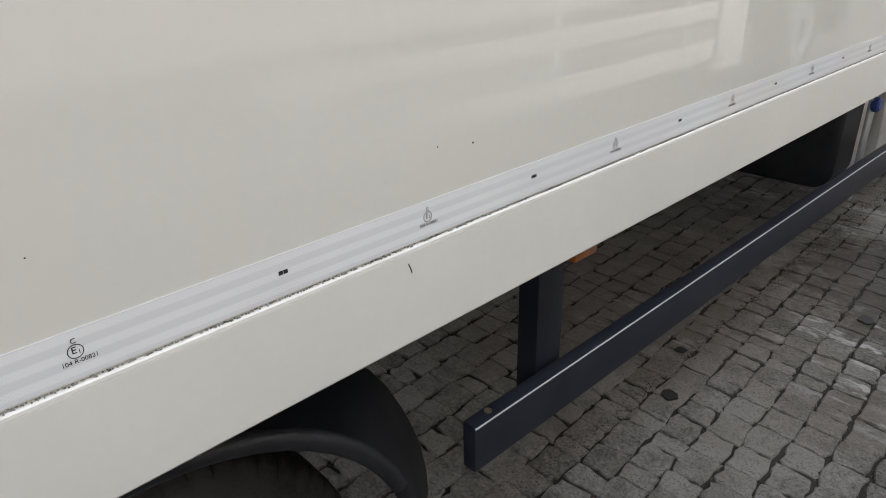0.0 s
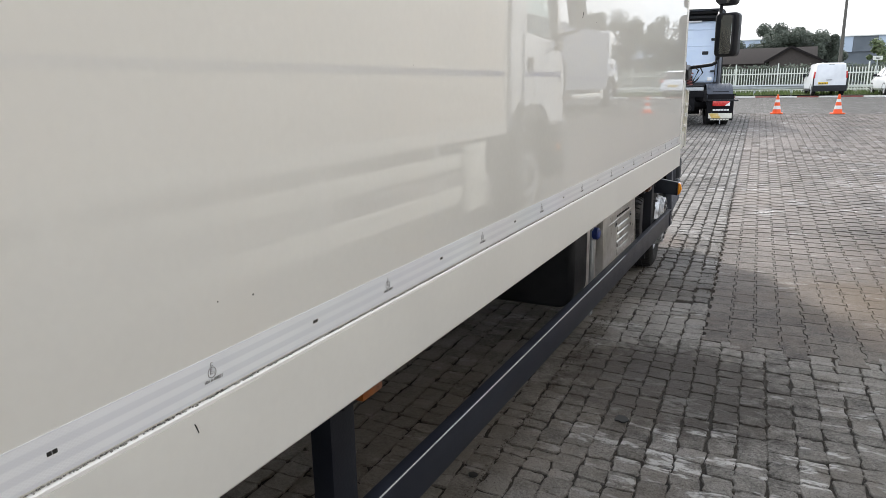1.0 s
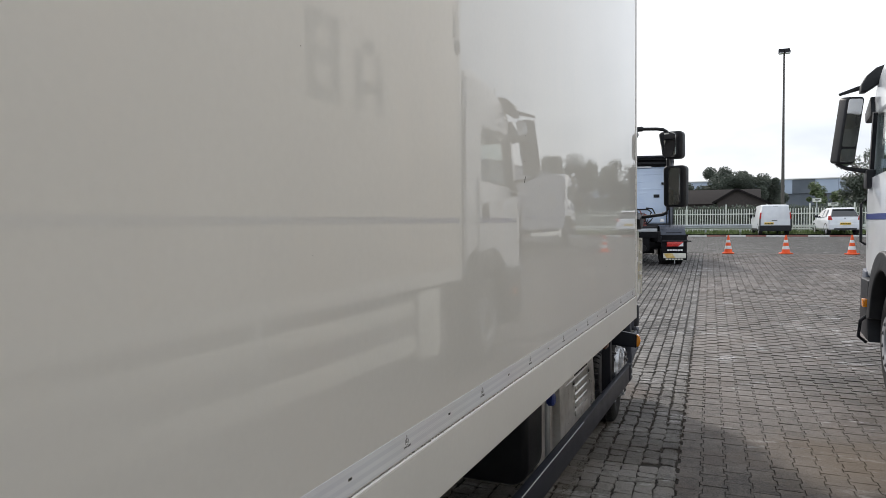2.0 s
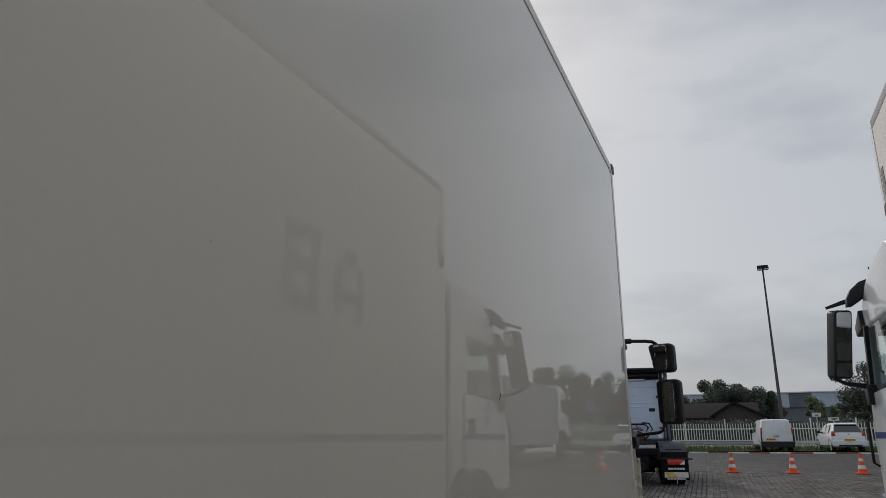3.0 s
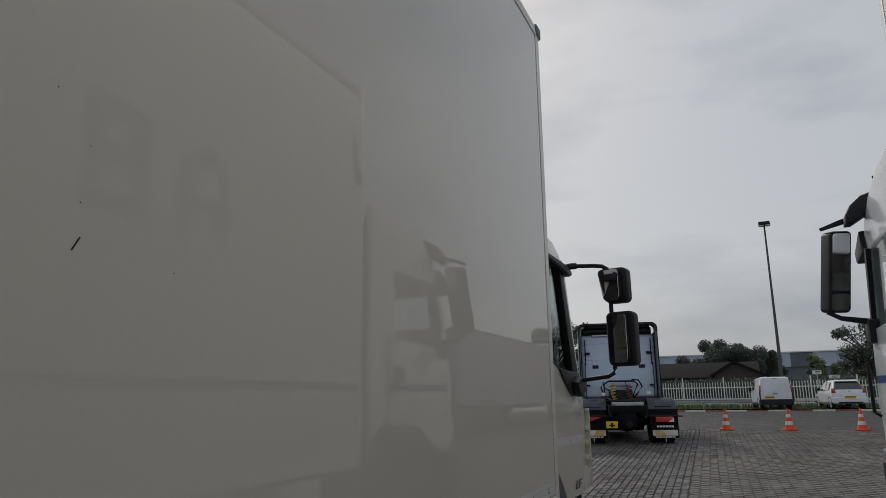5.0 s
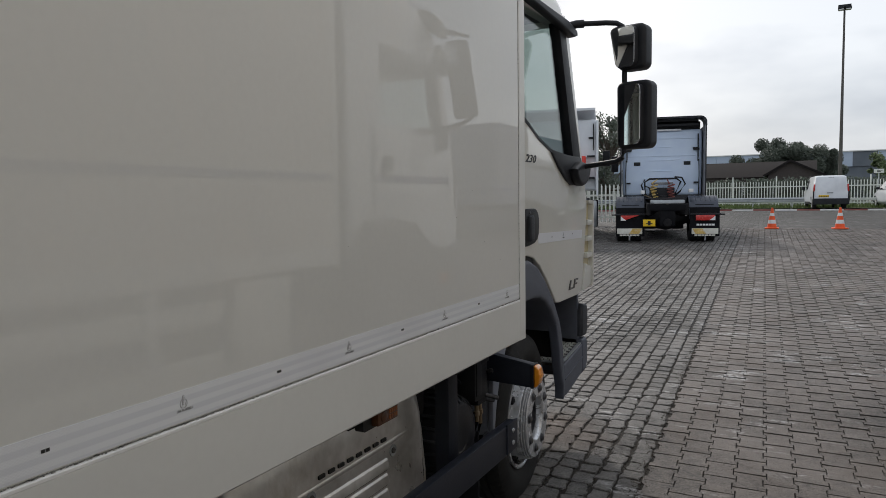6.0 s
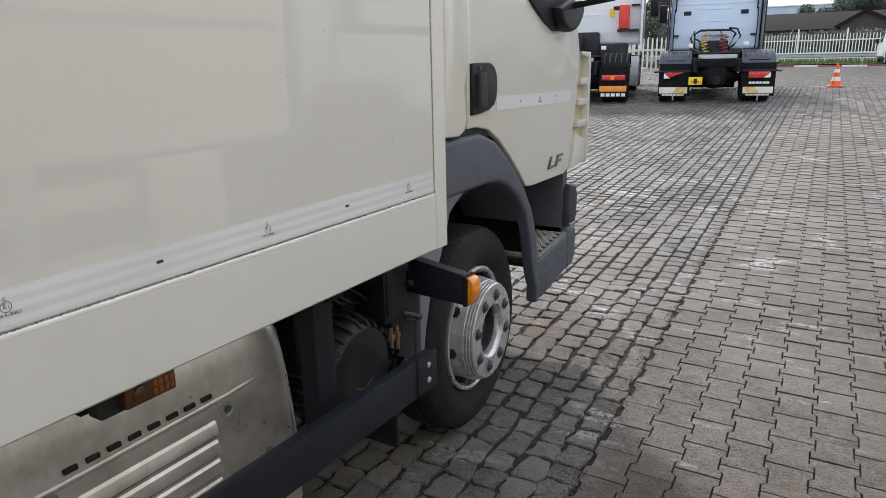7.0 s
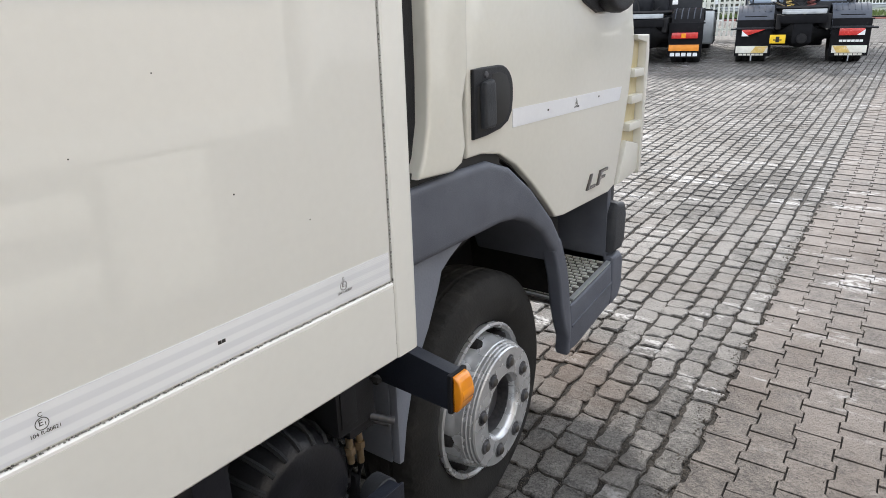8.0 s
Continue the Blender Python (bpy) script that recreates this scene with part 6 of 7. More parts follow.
        hood = P("roof_hood", prism([(cab_x1 + 0.07, cab_z1 + 0.05)] + out_line + [(cab_x0 - 0.07, cab_z1 + 0.05), (cab_x0 - 0.047, cab_z1 + 0.05)] + in_line + [(cab_x1 + 0.047, cab_z1 + 0.05)], "y", yb - 0.36, yb + 0.30, bevel=0.006), FAIRING_GREY, cab, "rounded grey roof hood open to the rear")
        P("hood_edge", prism([(cab_x1 + 0.074, cab_z1 + 0.05)] + out_line + [(cab_x0 - 0.074, cab_z1 + 0.05), (cab_x0 - 0.045, cab_z1 + 0.05)] + in_line + [(cab_x1 + 0.045, cab_z1 + 0.05)], "y", yb - 0.38, yb - 0.362), BLACK, hood)
        for z in (0.60, 0.86):
            P("pressed_seam", boxes((cab_x0 + 0.06, cab_x1 - 0.06, yb - 0.010, yb + 0.02, cab_z0 + (cab_z1 - cab_z0) * z, cab_z0 + (cab_z1 - cab_z0) * z + 0.03), bevel=0.004), paint, cab)
        for s in (-1, 1):
            x = (cab_x0 if s < 0 else cab_x1) - s * 0.14
            P("air_pipe", tube([(x + s * 0.06, yb - 0.03, cab_z0 + 0.02), (x + s * 0.07, yb - 0.06, cab_z0 + 0.5), (x + s * 0.06, yb - 0.05, cab_z0 + 0.9)], 0.012, 6), BLACK, cab)
            P("bracket", boxes((x - 0.07, x + 0.07, yb - 0.06, yb, cab_z0 + 1.12, cab_z0 + 1.17)), BLACK, cab)
            P("bracket", boxes((x - 0.05, x + 0.05, yb - 0.06, yb, cab_z0 + 0.30, cab_z0 + 0.34)), BLACK, cab)
        P("deflector_edge", boxes((cab_x0 + 0.3, cab_x1 - 0.5, yb - 0.05, yb - 0.02, cab_z1 - 0.03, cab_z1 + 0.01)), WHITE_PAINT, cab)
        P("roof_bar", boxes((cab_x0 + 0.1, cab_x1 - 0.1, yb - 0.10, yb - 0.04, cab_z1 + 0.08, cab_z1 + 0.13), (cab_x0 + 0.1, cab_x1 - 0.1, yb - 0.10, yb - 0.04, cab_z1 + 0.19, cab_z1 + 0.24)), BLACK, cab)
        P("hose_loop", tube([(wide - 0.42, yb - 0.16, cab_z0 + 0.40), (wide - 0.50, yb - 0.24, cab_z0 + 0.26), (wide - 0.44, yb - 0.22, cab_z0 + 0.10), (wide - 0.30, yb - 0.18, cab_z0 - 0.08)], 0.02, 8), BLACK, cab)
        P("hose_loop", tube([(wide + 0.30, yb - 0.18, cab_z0 + 0.46), (wide + 0.46, yb - 0.26, cab_z0 + 0.44), (wide + 0.54, yb - 0.26, cab_z0 + 0.28), (wide + 0.42, yb - 0.22, cab_z0 + 0.10), (wide + 0.26, yb - 0.18, cab_z0 - 0.04)], 0.02, 8), BLACK, cab)
        P("hose_carrier", tube([(-0.40 + wide, yb - 0.10, cab_z0 + 0.02), (-0.42 + wide, yb - 0.2, cab_z0 + 0.34), (-0.30 + wide, yb - 0.2, cab_z0 + 0.42), (0.34 + wide, yb - 0.2, cab_z0 + 0.42), (0.44 + wide, yb - 0.2, cab_z0 + 0.34), (0.30 + wide, yb - 0.12, cab_z0 + 0.02)], 0.024, 8), BLACK, cab, "black hose carrier frame")
        P("hose_panel", boxes((wide - 0.30, wide + 0.30, yb - 0.16, yb - 0.04, cab_z0 - 0.15, cab_z0 + 0.20), bevel=0.02), BLACK, cab)
        P("hose_rail", boxes((wide - 0.26, wide + 0.26, yb - 0.22, yb - 0.17, cab_z0 + 0.27, cab_z0 + 0.33), bevel=0.01), FAIRING_GREY, cab)
        for i, (dx, mat) in enumerate(((-0.20, REFLECT_YELLOW), (0.20, KERB_RED))):
            turns = [(wide + dx + 0.075 * math.cos(a * 0.9) + 0.02 * math.sin(a * 0.21), yb - 0.26 + 0.06 * math.sin(a * 0.9), cab_z0 - 0.10 + a * 0.0105) for a in range(40)]
            coil = tube(turns + [(wide + dx * 0.6, yb - 0.2, cab_z0 + 0.40)], 0.016, 6)
            P("coiled_hose", coil, mat, cab, "hanging coiled brake hose")
        P("marker_plate", boxes((-0.52, -0.26, -0.02, 0.01, 0.38, 0.53), bevel=0.004), YELLOW, lab="yellow square plate")
        P("marker_print", boxes((-0.46, -0.32, -0.025, -0.018, 0.43, 0.45), (-0.42, -0.36, -0.025, -0.018, 0.40, 0.50)), INK)
        P("marker_print", boxes((-0.30, -0.10, 0.0, 0.10, 0.84, 0.90)), CHASSIS)
    else:
        P("fire_box", boxes((wide + 0.67, wide + 0.90, yb - 0.26, yb - 0.02, cab_z0 + 0.34, cab_z0 + 0.86), bevel=0.03), RED_BOX, lab="red extinguisher box")
        P("box_strap", boxes((wide + 0.64, wide + 1.12, yb - 0.27, yb, cab_z0 + 0.28, cab_z0 + 0.33)), BLACK)
        P("box_strap", boxes((wide + 0.93, wide + 1.12, yb - 0.1, yb, cab_z0 + 0.84, cab_z0 + 0.88)), BLACK)
        P("warning_label", boxes((wide + 0.44, wide + 0.56, yb - 0.012, yb, cab_z0 + 0.62, cab_z0 + 0.80)), YELLOW)
        P("roof_wing", prism([(yb - 0.25, cab_z1 + 0.20), (yb + 0.5, cab_z1 + 0.02), (yb + 0.5, cab_z1 + 0.08), (yb - 0.25, cab_z1 + 0.26)], "x", cab_x0 + 0.05, cab_x1 - 0.05), WHITE_PAINT, cab)
        P("engine_cover", boxes((-0.9, 0.30, yb - 0.4, yb + 0.1, 0.98, cab_z0 + 0.28), bevel=0.05), BLACK)
        P("air_stack", lathe([(0.0, 0.0), (0.22, 0.0), (0.24, 0.03), (0.24, 0.42), (0.20, 0.48), (0.0, 0.48)], (-0.25, 1.85, 0.98), "z", 28), BLACK)
    rnd = random.Random(8)
    for i in range(9):  # hoses and brackets between frame and cab
        xa, xb, za = rnd.uniform(-0.5, 0.5), rnd.uniform(-0.5, 0.5), rnd.uniform(0.95, 1.3)
        P("hose", tube([(xa, yb - 0.25, za), ((xa + xb) / 2, yb - 0.7, za - rnd.uniform(0.0, 0.2)), (xb, yb - 0.9, 0.98)], 0.016, 6), CHASSIS if i % 3 else COPPER)
    P("work_lamp", boxes((0.48, 0.58, 0.5, 0.6, 1.12, 1.20), bevel=0.01), CLEAR_LENS)
    P("work_lamp", boxes((-0.56, -0.47, 0.5, 0.6, 1.10, 1.18), bevel=0.01), CLEAR_LENS)
    P("tail_plate", boxes((-0.30, 0.34, -0.01, 0.02, 0.88, 0.93), bevel=0.004), GALVANISED)
    P("rear_beam", boxes((-0.16, 0.16, 0.02, 0.10, 0.38, 0.74), bevel=0.02), FLAP_BLACK)
    P("tow_jaw", lathe([(0.0, -0.06), (0.08, -0.05), (0.09, 0.0), (0.05, 0.08), (0.0, 0.08)], (0.0, 0.0, 0.46), "y", 18), CHASSIS)
    P("back_housing", boxes((-0.95, 0.95, yb - 0.2, yb + 0.1, 0.80, cab_z0 + 0.02), bevel=0.05), BLACK)
    return t


tractor("tractor_unit", (-1.68, 18.1, ground_height(18.2)), radians(13), "pale blue tractor unit with black fairings seen from behind", -0.95, 0.95, 1.06, 2.70, BLUE_WHITE, FLAP_BLACK, "wide")
tractor("tractor_unit", (-4.36, 17.35, ground_height(17.5)), radians(14), "white tractor unit with red extinguisher box on its cab", -1.13, 1.24, 1.25, 3.05, WHITE_PAINT, FLAP_BLACK, "narrow")


# ---- traffic cones ----
def cone(x, y):
    z = ground_height(y)
    c = thing("traffic_cone", (x, y, z), "orange traffic cone with white bands standing on the paving", "traffic cone", group="row of traffic cones")
    part("base", prism(rounded(x - 0.17, x + 0.17, y - 0.17, y + 0.17, 0.04), "z", z, z + 0.035, bevel=0.01), CONE_ORANGE, c)
    rows = ((0.035, 0.14, CONE_ORANGE), (0.14, 0.24, CONE_WHITE), (0.24, 0.34, CONE_ORANGE), (0.34, 0.42, CONE_WHITE), (0.42, 0.56, CONE_ORANGE))
    for a, b, mat in rows:
        r = lambda h: 0.128 - 0.105 * h / 0.56  # noqa: E731
        prof = [(r(a), a), (r(b), b)] + ([(r(b) - 0.006, b + 0.005), (0.0, b + 0.005)] if b > 0.5 else [])
        part("band", lathe(prof, (x, y, z), "z", 24), mat, c)
    return c


CONE = cone(0.24, 22.9)
for x, y, turn in ((1.83, 22.95, 12), (3.55, 23.0, -20)):
    copy_thing(CONE, pose(x, y, ground_height(y), 0, 0, turn))

# ---- kerb, verge, guard rail and fence ----
KERB = thing("kerb", (0, 39, ground_height(39)), "low kerb painted in red and white lengths", "kerb", kind="structure")
for i in range(48):
    x = -22 + i * 0.95
    part("kerb_stone", boxes((x, x + 0.94, 38.9, 39.1, 0.60, 0.705), bevel=0.015), KERB_WHITE if i % 2 else KERB_RED, KERB)
VERGE = part("verge", sheet([-60, -20, 0, 20, 60], [43.9, 46, 52, 60], 0.02), GRASS)
tagged(VERGE, "grassy verge below the fence", "grass", kind="structure")


def grass_tufts(n, seed):
    rnd = random.Random(seed)
    verts, faces = [], []
    for _ in range(n):
        x, y, h, a = rnd.uniform(-24, 18), rnd.uniform(44.0, 48.5), rnd.uniform(0.10, 0.30), rnd.uniform(0, 6.28)
        w = rnd.uniform(0.02, 0.05)
        dx, dy = math.cos(a) * w, math.sin(a) * w
        lx, ly = rnd.uniform(-0.1, 0.1), rnd.uniform(-0.1, 0.1)
        k = len(verts)
        verts += [(x - dx, y - dy, 0.67), (x + dx, y + dy, 0.67), (x + lx, y + ly, 0.67 + h)]
        faces.append((k, k + 1, k + 2))
    me = bpy.data.meshes.new("grass")
    me.from_pydata(verts, [], faces)
    me.materials.append(GRASS)
    return tagged(new("grass", me), "uneven green grass along the fence", "grass", kind="stuff")


grass_tufts(9000, 3)
RAIL = thing("guard_rail", (-9, 45, 0.66), "grey galvanised guard rail along the verge", "guard rail")
part("beam", prism([(44.97, 0.98), (44.93, 1.03), (44.99, 1.08), (44.99, 1.13), (44.93, 1.18), (44.97, 1.25), (45.01, 1.25), (45.03, 1.13), (45.03, 1.08), (45.01, 0.98)], "x", -22, 1.25), GALVANISED, RAIL)
for i in range(12):
    x = -21 + i * 1.95
    part("post", boxes((x, x + 0.10, 45.03, 45.12, 0.60, 1.2)), GALVANISED, RAIL)
RAIL2 = thing("guard_rail", (8, 45, 0.66), "pale wooden barrier rail behind the parked cars", "guard rail")
part("beam", boxes((3.3, 14, 45.0, 45.06, 1.05, 1.20), bevel=0.01), FENCE_WHITE, RAIL2)
for x in (4.8, 7.3, 9.8, 12.3):
    part("post", boxes((x, x + 0.1, 45.06, 45.14, 0.6, 1.2)), FENCE_WHITE, RAIL2)


def palisade(x0, x1, y, z0, z1, step, name, label, posts=2.4, tall=0.35):
    f = thing(name, ((x0 + x1) / 2, y, z0), label, "fence")
    part("rail", boxes((x0, x1, y + 0.03, y + 0.07, z0 + 0.22, z0 + 0.28), (x0, x1, y + 0.03, y + 0.07, z1 - 0.30, z1 - 0.24)), FENCE_WHITE, f)
    w = 0.045
    bar = prism([(-w / 2, 0), (w / 2, 0), (w / 2, z1 - z0 - 0.06), (0, z1 - z0), (-w / 2, z1 - z0 - 0.06)], "y", -0.012, 0.012)
    me = bpy.data.meshes.new("pale")
    bmesh.ops.recalc_face_normals(bar, faces=bar.faces)
    bar.to_mesh(me)
    bar.free()
    me.materials.append(FENCE_WHITE)
    n = int((x1 - x0) / step)
    for i in range(n):
        o = new("pale", me)
        o.parent, o.location = f, (x0 + (i + 0.5) * step - f.location.x, 0, 0.08)
    x = x0
    while x < x1:
        part("post", boxes((x, x + 0.07, y + 0.06, y + 0.13, z0 - 0.05, z1 + tall)), FENCE_WHITE, f)
        x += posts
    return f


palisade(-22, 16, 48, 0.68, 2.16, 0.155, "palisade_fence", "white steel palisade fence along the road")
palisade(-6.6, -3.75, 24.2, 0.52, 1.72, 0.13, "yard_gate", "white barred yard gate standing behind the tractors", posts=1.4, tall=0.06)


# ---- parked van and car ----
def road_wheel(parent, x, y, z, r, s):
    w = part("wheel", lathe([(r * 0.62, 0), (r * 0.60, -0.02 * s), (r * 0.45, 0.0), (r * 0.15, 0.012 * s), (0, 0.012 * s)], (x, y, z), "x", 24), RIM_SILVER, parent)
    part("tyre", lathe([(r * 0.6, -0.01 * s), (r * 0.75, 0.012 * s), (r * 0.95, 0.0), (r, -0.04 * s), (r, -0.16 * s), (r * 0.9, -0.19 * s), (r * 0.6, -0.18 * s)], (x, y, z), "x", 30), RUBBER, w)


def van():
    """A small panel van that points along +y, its tail at the origin."""
    v = thing("van", (0, 0, 0), "small white panel van parked beyond the kerb", "van")
    rows = ((0.0, 0.34, 0.82, 1.00, 1.66, 0.68), (0.035, 0.30, 0.85, 1.04, 1.76, 0.72), (0.12, 0.27, 0.865, 1.06, 1.815, 0.735), (0.40, 0.26, 0.87, 1.06, 1.83, 0.74), (2.35, 0.25, 0.87, 1.05, 1.81, 0.73), (2.75, 0.25, 0.87, 1.05, 1.68, 0.70),
            (3.25, 0.25, 0.865, 1.03, 1.16, 0.70), (3.80, 0.26, 0.85, 0.96, 1.02, 0.66), (4.08, 0.30, 0.80, 0.78, 0.86, 0.58), (4.18, 0.36, 0.70, 0.62, 0.70, 0.5))
    B = part("body", loft([car_ring(*r) for r in rows]), WHITE_PAINT, v, "white van body", smooth=30)
    part("bumper", prism(rounded(-0.875, 0.875, 0.24, 0.575, 0.05), "y", -0.07, 0.32, bevel=0.03, seg=3), BLACK, v, "black plastic rear bumper")
    for s in (-1, 1):
        inner, outer = s * 0.008, s * 0.70
        door = part("tail_door", slab([(inner, -0.018, 0.585), (outer * 1.07, -0.018, 0.585), (outer * 1.09, -0.014, 1.02), (outer * 0.96, 0.022, 1.58), (outer * 0.88, 0.036, 1.67), (inner, 0.036, 1.685)], (0, 0.05, 0)), WHITE_PAINT, B)
        part("door_hinge", boxes((outer * 1.07 - 0.02, outer * 1.07 + 0.02, -0.024, 0.02, 0.72, 0.80), bevel=0.004), WHITE_PAINT, door)
        part("corner_trim", boxes((s * 0.845 - 0.03, s * 0.845 + 0.035, -0.02, 0.10, 0.56, 0.98), bevel=0.012), BLACK, v)
        part("sill", boxes((s * 0.85 - 0.03, s * 0.85 + 0.03, 0.95, 2.95, 0.26, 0.40), bevel=0.01), BLACK, v)
        part("tail_lamp", prism([(s * 0.785, 0.98), (s * 0.872, 0.96), (s * 0.835, 1.36), (s * 0.765, 1.34)], "y", -0.012, 0.13, bevel=0.012), RED_LENS, v, "tall red tail lamp")
        road_wheel(v, s * 0.83, 0.66, 0.31, 0.31, s)
        road_wheel(v, s * 0.83, 3.34, 0.31, 0.31, s)
        part("wheel_arch", prism(arc(0.66, 0.31, 0.37, 0, 180, 12) + arc(0.66, 0.31, 0.335, 180, 0, 12), "x", s * 0.84, s * 0.882), BLACK, v)
        part("wing_mirror", boxes((s * 0.98 - 0.08, s * 0.98 + 0.08, 2.75, 2.87, 1.05, 1.28), bevel=0.03), BLACK, v)
        part("side_window", slab([(s * 0.862, 2.05, 1.10), (s * 0.862, 2.95, 1.09), (s * 0.760, 2.62, 1.60), (s * 0.770, 2.08, 1.62)], (s * 0.012, 0, 0)), DARK_GLASS, B)
    part("door_handle", boxes((-0.20, 0.10, -0.034, -0.016, 0.86, 0.895), bevel=0.006), BLACK, B)
    part("roof_lamp", boxes((-0.14, 0.14, 0.02, 0.06, 1.70, 1.735), bevel=0.006), BLACK, B)
    part("number_plate", boxes((-0.60, -0.10, -0.034, -0.014, 0.64, 0.76), bevel=0.004), YELLOW, v, "yellow rear plate")
    part("plate_bars", boxes(*[(-0.57 + i * 0.08, -0.515 + i * 0.08, -0.038, -0.032, 0.67, 0.73) for i in range(6)]), INK, v)
    return v


def car(x, y, z, yaw):
    """A small hatchback that points along +y, its tail at the origin."""
    c = thing("car", (0, 0, 0), "small white hatchback car parked beyond the kerb", "car")
    rows = ((-0.06, 0.36, 0.62, 0.60, 0.66, 0.50), (-0.03, 0.30, 0.74, 0.70, 0.80, 0.62), (0.04, 0.26, 0.79, 0.84, 0.98, 0.68), (0.12, 0.25, 0.80, 0.90, 1.06, 0.66), (0.34, 0.24, 0.805, 0.92, 1.36, 0.585), (0.44, 0.24, 0.805, 0.92, 1.43, 0.57), (0.90, 0.24, 0.805, 0.92, 1.47, 0.565),
            (1.60, 0.23, 0.805, 0.90, 1.46, 0.56), (2.20, 0.23, 0.80, 0.88, 1.20, 0.60), (2.60, 0.23, 0.80, 0.85, 0.97, 0.66), (3.15, 0.25, 0.78, 0.76, 0.84, 0.62), (3.38, 0.30, 0.70, 0.62, 0.72, 0.54), (3.46, 0.36, 0.58, 0.55, 0.62, 0.46))
    B = part("body", loft([car_ring(*r) for r in rows]), WHITE_PAINT, c, "white car body", smooth=34)
    part("rear_window", slab([(-0.66, 0.035, 0.985), (0.66, 0.035, 0.985), (0.60, 0.18, 1.20), (0.525, 0.31, 1.36), (-0.525, 0.31, 1.36), (-0.60, 0.18, 1.20)], (0, 0.05, 0.02)), DARK_GLASS, B, "dark rear window")
    part("roof_spoiler", slab([(-0.55, 0.26, 1.385), (0.55, 0.26, 1.385), (0.53, 0.50, 1.445), (-0.53, 0.50, 1.445)], (0, 0, 0.03)), WHITE_PAINT, B)
    part("bumper", prism(rounded(-0.79, 0.79, 0.27, 0.60, 0.08), "y", -0.10, 0.20, bevel=0.05, seg=3), WHITE_PAINT, B)
    part("bumper_insert", boxes((-0.55, 0.55, -0.112, -0.06, 0.28, 0.36), bevel=0.01), BLACK, B)
    part("tail_badge", lathe([(0.045, -0.012), (0.04, -0.02), (0.0, -0.022)], (0, 0.0, 0.90), "y", 14), CHROME, B)
    for s in (-1, 1):
        part("side_window", slab([(s * 0.795, 0.58, 0.965), (s * 0.790, 2.30, 0.935), (s * 0.640, 1.66, 1.37), (s * 0.615, 0.72, 1.38)], (s * 0.012, 0, 0.004)), DARK_GLASS, B)
        part("window_pillar", slab([(s * 0.800, 1.28, 0.95), (s * 0.800, 1.34, 0.95), (s * 0.640, 1.30, 1.38), (s * 0.640, 1.25, 1.38)], (s * 0.016, 0, 0.004)), WHITE_PAINT, B)
        part("tail_lamp", prism([(s * 0.60, 0.80), (s * 0.80, 0.80), (s * 0.78, 1.03), (s * 0.70, 1.05)], "y", -0.02, 0.16, bevel=0.02), RED_LENS, c, "red tail lamp")
        part("wing_mirror", boxes((s * 0.88 - 0.09, s * 0.88 + 0.09, 2.05, 2.17, 0.95, 1.08), bevel=0.03), BLACK, c)
        road_wheel(c, s * 0.775, 0.55, 0.29, 0.29, s)
        road_wheel(c, s * 0.775, 2.85, 0.29, 0.29, s)
        for wy in (0.55, 2.85):
            part("wheel_arch", prism(arc(wy, 0.29, 0.345, 0, 180, 12) + arc(wy, 0.29, 0.30, 180, 0, 12), "x", s * 0.775, s * 0.812), BLACK, B)
    part("number_plate", boxes((-0.26, 0.26, -0.125, -0.095, 0.55, 0.66), bevel=0.004), YELLOW, c, "yellow rear plate")
    part("plate_bars", boxes(*[(-0.22 + i * 0.08, -0.17 + i * 0.08, -0.129, -0.124, 0.58, 0.63) for i in range(6)]), INK, c)
    c.matrix_basis = pose(x, y, z, 0, 0, yaw)
    return c


van_thing = van()
van_thing.matrix_basis = pose(2.28, 42.0, 0.66, 0, 0, 7) @ Matrix.Scale(0.92, 4)
car(5.68, 42.6, 0.66, 9)

# ---- lamp post, sign, house, hall and trees ----
POLE = thing("lamp_post", (3.1, 52, 0.66), "tall grey lamp post with twin floodlights", "street lamp")
part("post", lathe([(0.11, 0.0), (0.11, 2.5), (0.07, 8.0), (0.055, 12.3), (0.0, 12.3)], (3.1, 52, 0.5), "z", 16), HUB_STEEL, POLE)
part("lamp_head", boxes((2.75, 3.45, 51.75, 52.15, 12.82, 12.96), bevel=0.02), BLACK, POLE)
for x in (2.74, 3.14):
    lamp = part("floodlight", boxes((x, x + 0.33, 51.5, 51.9, 12.64, 12.78), bevel=0.02), BLACK, POLE)
    part("lamp_glass", boxes((x + 0.03, x + 0.30, 51.48, 51.88, 12.60, 12.645), bevel=0.005), CLEAR_LENS, lamp)


def road_sign(x, y, top, w, h, label):
    sign = thing("road_sign", (x, y, 0.66), label, "sign")
    part("post", boxes((x - 0.03, x + 0.03, y, y + 0.06, 0.6, top - h * 0.5)), GALVANISED, sign)
    part("board", boxes((x - w / 2, x + w / 2, y - 0.05, y, top - h, top), bevel=0.01), KERB_WHITE, sign)
    part("print_bars", boxes((x - w * 0.2, x + w * 0.36, y - 0.06, y - 0.048, top - h * 0.40, top - h * 0.24), (x - w * 0.2, x + w * 0.18, y - 0.06, y - 0.048, top - h * 0.74, top - h * 0.58)), INK, sign)
    return sign


road_sign(5.15, 52, 2.90, 0.52, 0.24, "small white road sign on a post behind the fence")
road_sign(6.20, 53, 2.62, 0.62, 0.22, "low white direction board behind the fence")

HOUSE = thing("house", (-3, 78, 0.66), "low brown brick house with a tiled roof", "house")
part("wall", boxes((-14, 2.1, 75, 83, 0.6, 3.2)), BRICK, HOUSE)
part("roof", prism([(74.6, 3.15), (83.4, 3.15), (79.2, 4.75), (78.8, 4.75)], "x", -14.4, 2.3), ROOF_TILE, HOUSE, "brown tiled roof")
